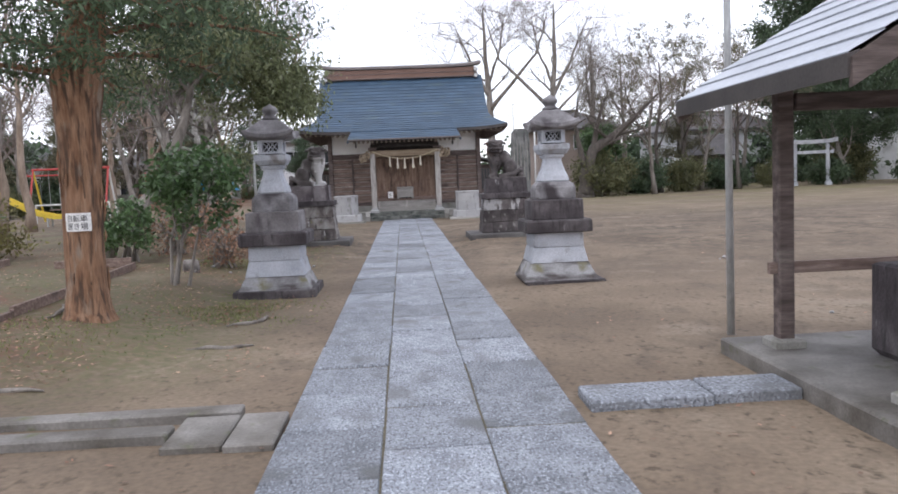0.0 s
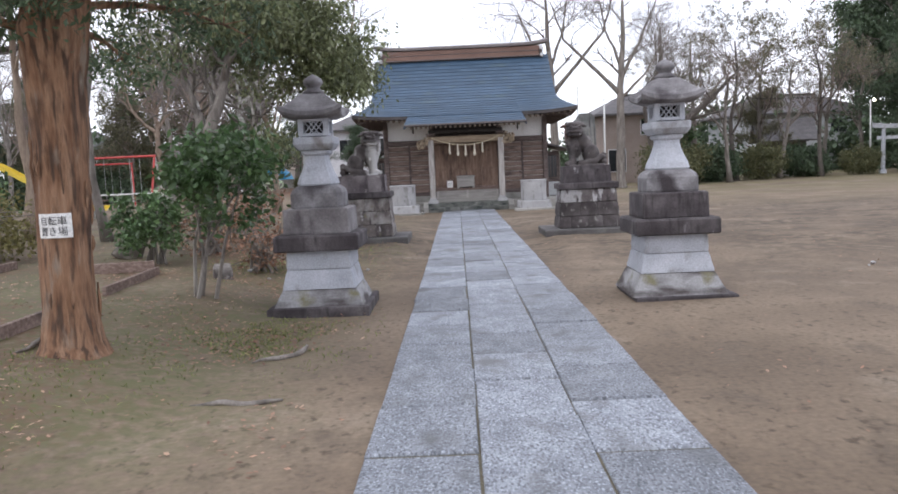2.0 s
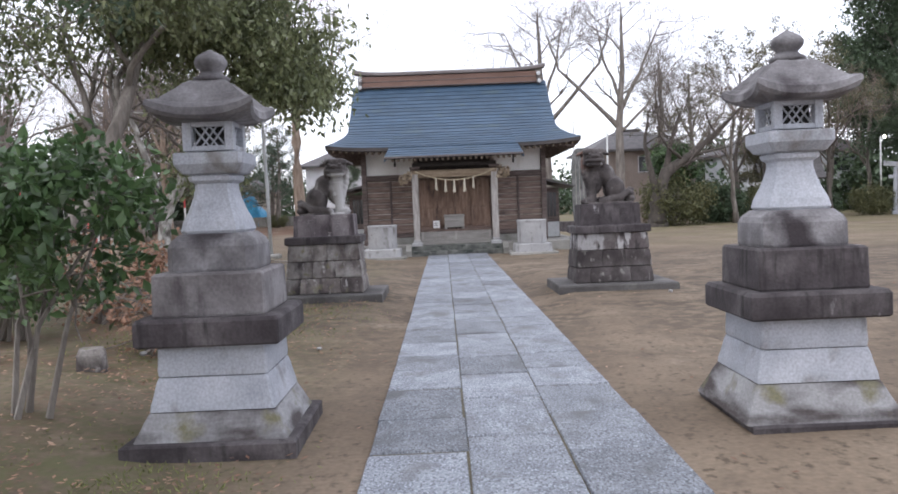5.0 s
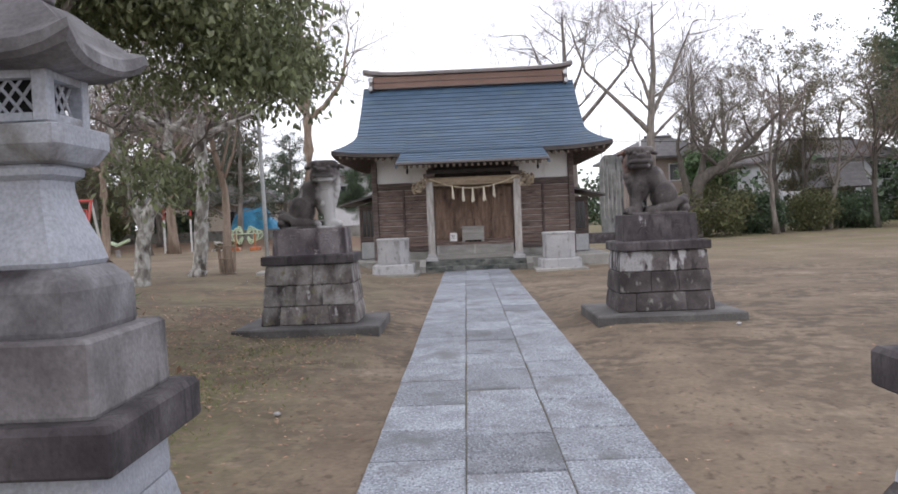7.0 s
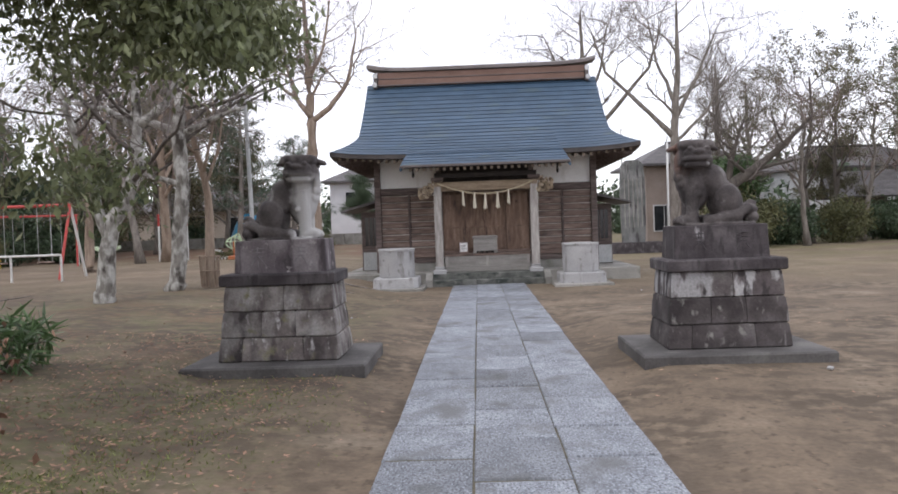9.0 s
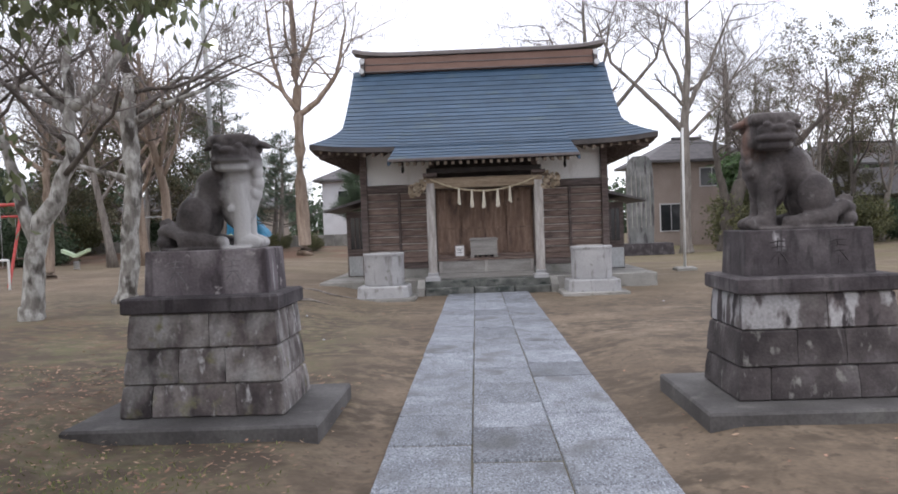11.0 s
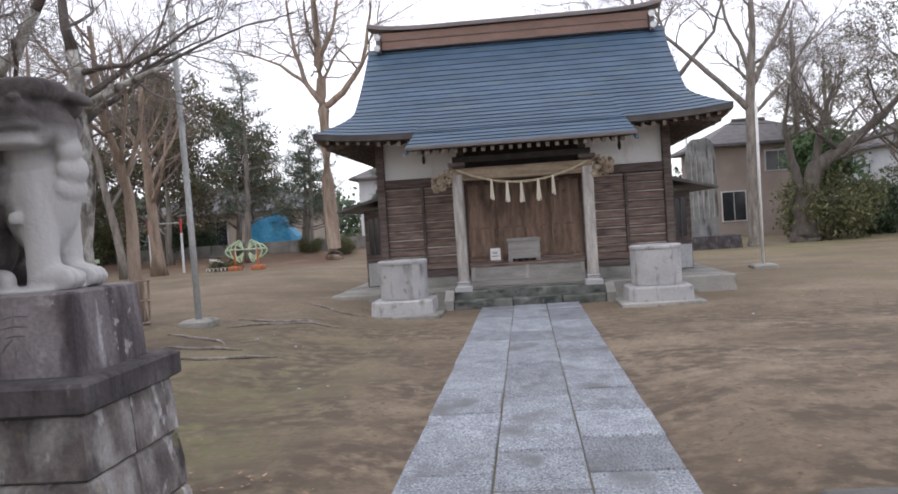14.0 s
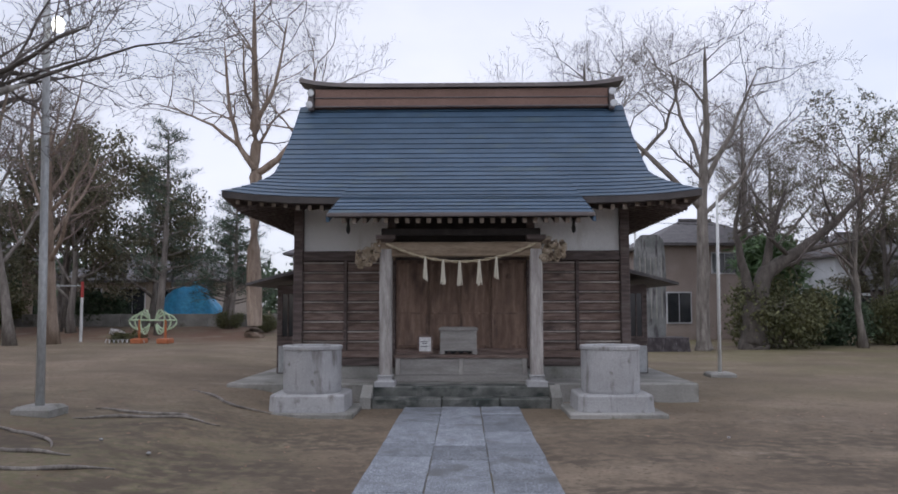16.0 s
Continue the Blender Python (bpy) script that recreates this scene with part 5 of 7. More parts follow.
wood_tree("evergreen_oak", "leaning evergreen oak with hanging leaves over the path", 21, 5.8, 0.17, (8, 5, 5), bark_grey, bark_grey, -5.8, 16.0, (0.24, 0.02), 0.03, 0.2, 1.05, 0.62, 0.42, (leaf_oak, 40000, 0.1, 0.4, 0.8), lean_out=((0.0, 0.8, 2.2, 3.0), (0.06, 0.2, 0.7, 1.0)))
wood_tree("slim_tree", "slim grey tree among the shrubs", 22, 7.5, 0.1, (7, 5, 4), bark_grey, twig_mat, -7.4, 19.1, (0.05, 0), 0.2, 0.12, 0.7, 0.55, 0.45)
wood_tree("slim_tree", "slim dark trunk beside the playground", 23, 8.0, 0.14, (8, 5, 4), bark_tan, twig_mat, -11.5, 26.0, (-0.03, 0), 0.2, 0.1, 0.7, 0.5, 0.5)


def lichen_tree(label, x, y, stems, seed, canopy, name="cherry_tree", low_bark=None, high_bark=None, group="", reach=1.0, split=4.3):
    """An old cherry: stems given as bent lines (x, z, radius) from the foot, with leafless branching from their upper ends."""
    rng = np.random.default_rng(seed)
    T = thing(name, label, "tree", x, y, rise_at(x, y) - 0.05, group=group)
    low_bark, high_bark = low_bark or bark_lichen, high_bark or bark_dark
    trunk, fine = None, []
    for k, stem in enumerate(stems):
        line = []
        for (x0, z0, r0), (x1, z1, r1) in zip(stem, stem[1:]):
            for u in (0, 0.25, 0.5, 0.75):
                line.append(((x0 + (x1 - x0) * u + rng.normal() * 0.02, rng.normal() * 0.03, z0 + (z1 - z0) * u), (r0 * (1 - u) + r1 * u) * rng.uniform(0.93, 1.1)))
        line.append(((stem[-1][0], 0, stem[-1][1]), stem[-1][2] * 0.3))
        low = [q for q in line if q[0][2] < split]
        high = line[max(0, len(low) - 1):]
        if len(low) > 1:
            o = part("trunk" if trunk is None else "limb", tubes([low], 12), low_bark, trunk or T, "pale lichen-spotted lower trunk" if trunk is None and low_bark is bark_lichen else "", True)
            trunk = trunk or o
        if len(high) > 1:
            part("limb", tubes([high], 10), high_bark, trunk, "dark upper limb" if low_bark is bark_lichen else "", True)
        for m in range(canopy):
            q = line[int(len(line) * (0.55 + 0.44 * m / canopy))]
            a = rng.uniform(0, 6.283)
            out, tips = [[] for _ in range(4)], []
            grow(rng, q[0], (math.cos(a), 0.6 * math.sin(a), 0.55), rng.uniform(1.6, 2.6) * reach, max(0.028, q[1] * 0.45), 0, out, tips, (6, 5, 3), 0.06, 0.2, 0.6, 0.95, 6, 0.25)
            part("limb", tubes(out[0]), high_bark, trunk, "", True)
            fine += [w for lv in out[1:] for w in lv]
    part("crown", tubes(fine), twig_mat, T, "bare winter twigs")
    return T


lichen_tree("leafless cherry tree with a forked lichen-spotted trunk", -7.1, 25.9, [[(0, 0, 0.2), (0.04, 0.25, 0.165), (0.14, 1.22, 0.15), (0.76, 2.5, 0.105), (0.73, 3.3, 0.085), (0.83, 4.5, 0.04)], [(0.14, 1.16, 0.11), (-0.18, 2.4, 0.085), (-0.47, 3.3, 0.06), (-0.75, 4.2, 0.03)], [(0.74, 3.2, 0.08), (0.2, 3.55, 0.055), (-0.5, 3.7, 0.03)], [(0.75, 3.25, 0.085), (1.3, 3.6, 0.07), (1.9, 4.6, 0.05), (3.0, 5.1, 0.03)]], 24, 4)
lichen_tree("old leafless cherry tree with a gnarled lichen-spotted trunk", -6.75, 28.4, [[(0, 0, 0.23), (0.05, 0.25, 0.17), (0.3, 2.4, 0.145), (0.22, 3.3, 0.16), (0.25, 3.9, 0.11), (0.1, 5.3, 0.045)], [(0.23, 3.4, 0.09), (-0.5, 3.7, 0.065), (-1.35, 4.1, 0.035)], [(0.25, 2.3, 0.07), (-0.4, 2.5, 0.05), (-1.3, 2.75, 0.025)], [(0.24, 3.3, 0.08), (0.9, 3.65, 0.06), (1.7, 3.9, 0.03)]], 25, 4)
lichen_tree("dark leafless tree with a low forked trunk among the shrubs", -10.5, 20.0, [[(0, 0, 0.3), (0, 0.4, 0.23), (0.05, 2.0, 0.2), (0.25, 3.7, 0.19), (0.75, 4.6, 0.13), (1.5, 5.8, 0.06)], [(0.24, 3.6, 0.13), (-0.3, 4.8, 0.1), (-0.7, 6.2, 0.05)]], 36, 4)
wood_tree("slim_tree", "slim straight tan trunk behind the shrubs", 37, 7.5, 0.12, (7, 5, 4), bark_tan, twig_mat, -9.6, 20.3, (0.0, 0), 0.2, 0.1, 0.7, 0.5, 0.5)
tan_tree = lichen_tree("tall leafless tree with a straight tan trunk forking high", -8.2, 51.0, [[(0, 0, 0.42), (0, 0.5, 0.3), (-0.05, 6.4, 0.25), (-0.1, 9, 0.18), (-0.2, 14.0, 0.04)], [(-0.05, 6.5, 0.16), (0.9, 7.1, 0.13), (1.8, 8.3, 0.09), (2.4, 11.0, 0.03)], [(-0.05, 6.7, 0.14), (-0.7, 7.6, 0.1), (-1.1, 9.0, 0.08), (-1.4, 12.0, 0.03)], [(-0.7, 7.6, 0.08), (-1.8, 8.5, 0.055), (-3.6, 9.3, 0.02)], [(-0.1, 8.4, 0.1), (0.7, 10, 0.07), (1.2, 13.0, 0.03)]],
                       26, 7, "bare_tree", bark_tan, bark_tan, "bare trees behind the hall", 1.3, 99)
bare_a = lichen_tree("tall leafless spreading tree with an ivy-dark trunk", 9.1, 50.0, [[(0, 0, 0.36), (0, 0.5, 0.26), (0.05, 5.8, 0.2), (0.25, 8.5, 0.13), (0.3, 12, 0.04)], [(0, 5.5, 0.14), (-1.5, 7, 0.1), (-3.1, 8.6, 0.07), (-3.8, 10.8, 0.03)], [(0.1, 6.3, 0.12), (1.2, 8.3, 0.08), (2.3, 10.8, 0.03)], [(0.1, 7, 0.1), (-0.7, 9, 0.06), (-1.1, 11, 0.03)], [(0.1, 5.2, 0.09), (1.5, 6.5, 0.06), (2.8, 8.6, 0.03)]],
                     27, 6, "bare_tree", bark_grey, bark_grey, "bare trees behind the hall", 1.2, 99)
bare_b = wood_tree("bare_tree", "leafless grey tree with many fine twigs", 28, 10.0, 0.17, (9, 6, 5, 4), bark_grey, twig_red, -14.5, 45.0, (0.03, 0), 0.08, 0.14, 0.95, 0.5, 0.3, group="bare trees behind the hall")
for src, x, y, rz, sc in ((bare_a, 13.5, 58.0, 70, 0.9), (bare_a, 6.3, 58.0, 150, 1.15), (bare_b, 16.0, 52.0, 40, 0.9), (bare_b, 20.5, 56.0, 160, 0.95), (bare_b, -18.5, 41.0, 100, 0.9), (bare_b, -23.0, 47.0, 200, 1.0), (tan_tree, -20.5, 57.0, 90, 0.8),
                          (tan_tree, -13.0, 37.5, 200, 0.5), (bare_b, -26.0, 36.0, 10, 1.0), (bare_a, -30.0, 52.0, 280, 0.85), (bare_b, 29.0, 62.0, 30, 1.0), (bare_a, 18.0, 66.0, 200, 0.9), (bare_b, -19.0, 30.0, 70, 0.8), (bare_b, 27.0, 64.0, 80, 1.1), (bare_b, -17.0, 53.0, 140, 0.8),
                          (bare_b, -21.5, 54.0, 240, 0.85), (bare_b, -26.0, 50.0, 330, 0.9), (bare_b, -17.5, 36.0, 190, 0.7), (bare_b, -22.0, 42.0, 280, 0.8)):
    plant(src, x, y, rz, sc)
sparse = wood_tree("sparse_evergreen", "thin dark tree with few reddish-green leaves", 52, 11.0, 0.17, (9, 6, 5), bark_dark, twig_red, 17.2, 54.5, (0.03, 0), 0.07, 0.14, 0.95, 0.5, 0.3, (leaf_olive, 7500, 0.13, 0.2, 0.2), group="thin trees along the yard")
for x, y, rz, sc in ((19.8, 57.5, 120, 1.0), (15.0, 60.0, 230, 0.85), (23.0, 55.5, 310, 0.95)):
    plant(sparse, x, y, rz, sc)
wood_tree("pollard_tree", "slim pollarded tan tree with a wire guard round its foot", 29, 6.0, 0.12, (8, 5, 4), bark_tan, twig_red, -6.25, 29.25, (0.06, 0), 0.12, 0.08, 0.8, 0.42, 0.45)
lichen_tree("thick dark gnarled tree with long limbs reaching sideways", 11.3, 51.0, [[(0, 0, 0.62), (0, 0.4, 0.5), (0.1, 1.6, 0.42), (0.5, 3.0, 0.3), (1.8, 3.8, 0.22), (3.3, 5.0, 0.14), (5.0, 6.6, 0.05)], [(0.1, 1.6, 0.25), (-0.3, 3, 0.18), (-0.6, 4.5, 0.1), (-0.3, 6.5, 0.04)], [(0.5, 3, 0.2), (0.9, 4.8, 0.12), (1.5, 6.5, 0.05)], [(1.8, 3.8, 0.12), (2.6, 4.0, 0.09), (4.2, 4.3, 0.04)]],
            30, 5, "gnarled_tree", bark_dark, bark_dark, "", 1.1, 99)
wood_tree("bare_tree", "leafless tree with a smooth tan trunk beside the playground", 33, 9.0, 0.24, (8, 6, 5, 3), bark_tan, twig_red, -13.7, 46.0, (-0.03, 0), 0.12, 0.1, 0.8, 0.5, 0.35)


def pine_tree(x, y, height, seed):
    """A pine with a slightly bent trunk, near-level whorled branches and needle tufts at their ends."""
    rng = np.random.default_rng(seed)
    T = thing("pine_tree", "dark pine with tufted needles behind the playground", "tree", x, y, rise_at(x, y) - 0.05, group="pines behind the playground")
    axis = [np.array([0.25 * math.sin(u * 2.2), 0.1 * u, height * u]) for u in np.linspace(0, 1, 10)]
    trunk = part("trunk", tubes([[(tuple(q), 0.17 * (1 - 0.85 * i / 9)) for i, q in enumerate(axis)]]), bark_grey, T, "", True)
    tufts, twigs = [], []
    for k in range(24):
        u = 0.22 + 0.78 * k / 23
        f = u * 9
        i = min(8, int(f))
        p0 = axis[i] * (1 - f + i) + axis[i + 1] * (f - i)
        a = k * 2.4 + rng.normal() * 0.3
        ln = (1.0 - u) * 2.2 + 0.35 + rng.uniform(-0.2, 0.3)
        pts = [p0 + np.array([math.cos(a), math.sin(a), 0.12]) * ln * v + np.array([0, 0, 0.22 * ln * v * v]) + rng.normal(size=3) * 0.05 * v for v in np.linspace(0, 1, 6)]
        part("limb", tubes([[(tuple(q), 0.04 * (1 - 0.15 * j)) for j, q in enumerate(pts)]]), bark_grey, trunk)
        for q in pts[2:]:
            for n in range(3):
                e = q + rng.normal(size=3) * np.array([0.26, 0.26, 0.12]) + np.array([0, 0, 0.08])
                twigs.append([(tuple(q), 0.012), (tuple((q + e) / 2), 0.01), (tuple(e), 0.006)])
                tufts.append(e)
    c = part("crown", fast_mesh("crown", *leaves(rng, tufts, 0.16, 60 * len(tufts) // 2, 0.17, -0.25, 0.12), leaf_pine), leaf_pine, T)
    part("fine_branching", tubes(twigs), bark_grey, c)["kind"] = "stuff"


pine_tree(-12.2, 51.5, 8.3, 61)
pine_tree(-10.2, 54.5, 5.6, 62)
pine_tree(-10.9, 56.0, 4.6, 63)
olive = wood_tree("evergreen_tree", "rounded brownish-green evergreen behind the high bar", 34, 7.5, 0.16, (10, 6, 5), bark_grey, twig_red, -16.2, 52.5, (0.03, 0), 0.05, 0.16, 1.0, 0.5, 0.2, (leaf_olive, 11000, 0.17, 0.42, 0.2))
plant(olive, -14.4, 56.5, 40, 1.0)
plant(olive, -17.8, 55.5, 260, 1.2)
for x, y, rz, sc in ((-19.6, 51.0, 80, 0.85), (-23.4, 48.0, 150, 0.85), (-14.2, 58.8, 220, 0.7), (-27.0, 42.0, 300, 0.8), (-26.0, 33.0, 20, 0.75), (-22.5, 58.0, 200, 0.8), (-18.0, 24.5, 130, 0.8), (21.0, 60.5, 160, 0.8)):
    plant(olive, x, y, rz, sc)
ever = wood_tree("evergreen_tree", "tall dense dark evergreen at the edge of the yard", 32, 20.5, 0.45, (11, 6, 5), bark_grey, bark_grey, 36.0, 79.0, (0, 0), 0.06, 0.16, 1.0, 0.5, 0.22, (leaf_dark, 36000, 0.38, 1.05, 0.2), group="evergreens round the yard")
for x, y, rz, sc in ((31.5, 57.0, 80, 0.45), (37.0, 51.0, 170, 0.6), (44.0, 76.0, 200, 0.9), (-36.0, 45.0, 140, 0.4), (46.0, 44.0, 20, 0.7), (-30.0, 30.0, 310, 0.35), (-29.5, 57.0, 330, 0.35), (-31.0, 40.0, 20, 0.32), (-6.2, 62.0, 150, 0.21)):
    plant(ever, x, y, rz, sc)
hedge_a = bush("hedge_shrub", "broad olive-green shrub at the yard's edge", 41, 12.4, 51.5, 1.8, 1.3, 1.25, 0.1, hedge_leaf, 9000, 0.17)
bush("fan_palm_shrub", "dark green broad-leaved evergreen behind the marker pole", 43, 12.9, 53.5, 1.2, 1.1, 1.1, 2.3, leaf_camellia, 3600, 0.42, slim=0.25)
hedge_b = bush("hedge_shrub", "dark green broadleaf shrub at the yard's edge", 42, 15.6, 54.8, 2.0, 1.4, 1.05, 0.05, leaf_dark, 8000, 0.2)
for src, x, y, rz, sc in ((hedge_a, 19.0, 55.0, 90, 0.85), (hedge_b, 22.5, 57.0, 30, 0.9), (hedge_a, 26.0, 56.5, 200, 0.7), (hedge_b, 30.0, 57.0, 100, 0.8), (hedge_b, 35.0, 54.0, 10, 0.8), (hedge_a, 40.0, 50.0, 60, 0.8),
                          (hedge_b, -19.5, 49.0, 10, 0.6), (hedge_b, -22.0, 47.0, 80, 0.7), (hedge_b, -25.0, 44.0, 150, 0.9), (hedge_a, -27.0, 54.0, 150, 1.0), (hedge_b, -20.5, 50.5, 130, 0.9), (hedge_b, -24.5, 52.0, 300, 1.1), (hedge_b, -22.8, 44.5, 200, 0.8), (hedge_b, -23.0, 58.5, 50, 1.1), (hedge_b, -29.5, 50.0, 70, 1.1), (hedge_a, 17.0, 58.5, 20, 0.8), (hedge_a, 33.0, 60.0, 220, 1.2), (hedge_a, -19.0, 40.5, 10, 0.55), (hedge_b, -22.0, 36.0, 20, 0.7), (hedge_a, -24.0, 31.0, 220, 0.7),
                          (hedge_a, -22.0, 25.0, 260, 0.6), (hedge_a, -19.0, 17.5, 20, 0.5), (hedge_b, -16.0, 12.0, 20, 0.5), (hedge_a, -5.5, 56.0, 20, 0.35), (hedge_b, -17.3, 57.6, 20, 0.7), (hedge_a, -21.0, 55.0, 120, 0.8), (hedge_a, -10.2, 54.5, 20, 0.3), (hedge_a, -8.2, 53.0, 90, 0.3)):
    plant(src, x, y, rz, sc)


# ---- far woods and ground cover ----
def woods():
    rng = np.random.default_rng(77)
    cs = []
    for i in range(900):
        a = rng.uniform(-1.25, 1.25)
        r = rng.uniform(66, 84) if abs(a + 0.02) > 0.22 else rng.uniform(92, 110)
        x, y = math.sin(a) * r, 12 + math.cos(a) * r
        cs.append((x, y, rng.uniform(0.4, 4.8) * (1 + 0.5 * noise.noise((x * 0.1, y * 0.1, 0)))))
    lone("far_woods", fast_mesh("far_woods", *leaves(rng, cs, 2.0, 90000, 0.55, 0.1, 0.7), leaf_dark), leaf_dark, "dark far woods and garden greenery round the yard", "woods", kind="stuff")


woods()


def litter():
    rng = np.random.default_rng(88)
    pts = []
    while len(pts) < 2200:                      # a few stray ones over the open yard
        x, y = rng.uniform(-6, 13), rng.uniform(3.5, 33)
        if abs(x) > 1.0 and not (2.4 < x < 5.3 and y < 7.6) and noise.noise((x * 0.4, y * 0.4, 5.0)) > -0.15:
            pts.append((x, y, rise_at(x, y) + 0.004))
    while len(pts) < 12000:
        x, y = -1.3 - rng.gamma(2.0, 1.3), rng.uniform(7, 22)
        if noise.noise((x * 0.6, y * 0.6, 2.0)) + rng.uniform(-0.25, 0.3) + 0.25 * (x < -2.8) * (y > 11) > 0.1:
            pts.append((x, y, rise_at(x, y) + 0.008))
    c = np.array(pts)
    n = len(c)
    a = rng.uniform(0, 6.283, n)
    d = np.stack([np.cos(a), np.sin(a), rng.uniform(-0.1, 0.35, n)], 1)
    s = np.stack([-np.sin(a), np.cos(a), rng.uniform(-0.3, 0.3, n)], 1)
    ln = rng.uniform(0.025, 0.06, n)[:, None]
    v = np.stack([c, c + d * ln * 0.5 + s * ln * 0.25, c + d * ln, c + d * ln * 0.5 - s * ln * 0.25], 1).reshape(-1, 3)
    i = np.arange(n)[:, None] * 4
    f = np.concatenate([i + np.array([[0, 1, 2]]), i + np.array([[0, 2, 3]])], 0)
    lone("fallen_leaves", fast_mesh("fallen_leaves", v, f, leaf_dry), leaf_dry, "scattered brown fallen leaves on the earth", "leaves", kind="stuff")
    g = []
    for gx, gy, sx, sy, count in ((-2.3, 10.5, 0.5, 0.8, 3200), (-3.3, 16.0, 0.5, 0.8, 2600), (-2.7, 18.0, 0.7, 0.9, 2200), (-3.9, 8.6, 0.5, 0.7, 1200)):
        for k in range(count):
            x, y = rng.normal(gx, sx), rng.normal(gy, sy)
            if x < -1.15 and noise.noise((x * 1.6, y * 1.6, 7.0)) > -0.15:
                g.append((x, y, rise_at(x, y) - 0.012))
    c = np.array(g)
    n = len(c)
    a = rng.uniform(0, 6.283, n)
    s = np.stack([np.cos(a), np.sin(a), np.zeros(n)], 1) * 0.006
    tipv = c + np.stack([rng.normal(size=n) * 0.02, rng.normal(size=n) * 0.02, rng.uniform(0.015, 0.035, n)], 1)
    v = np.stack([c - s, c + s, tipv], 1).reshape(-1, 3)
    f = np.arange(n * 3).reshape(-1, 3)
    lone("short_grass", fast_mesh("short_grass", v, f, grass_mat), grass_mat, "thin short grass and moss on the earth", "grass", kind="stuff")


litter()


# ---- paving: slabs in three columns ----
kerb_concrete = mat("damp_stained_concrete", [(0.12, 0.11, 0.1), (0.175, 0.165, 0.152), (0.24, 0.228, 0.21)], 2.2, 0.7, 0.35, 50, rand=0.15,
                    stains=[((0.085, 0.075, 0.062), 1.8, (1, 1, 1), 0.5, 0.7), (MOSS, 5, (1, 1, 1), 0.62, 0.76)])
joint_soil = mat("dark_joint_soil", [(0.09, 0.082, 0.055), (0.14, 0.122, 0.085)], 6, 0.95, 0.3, 40)


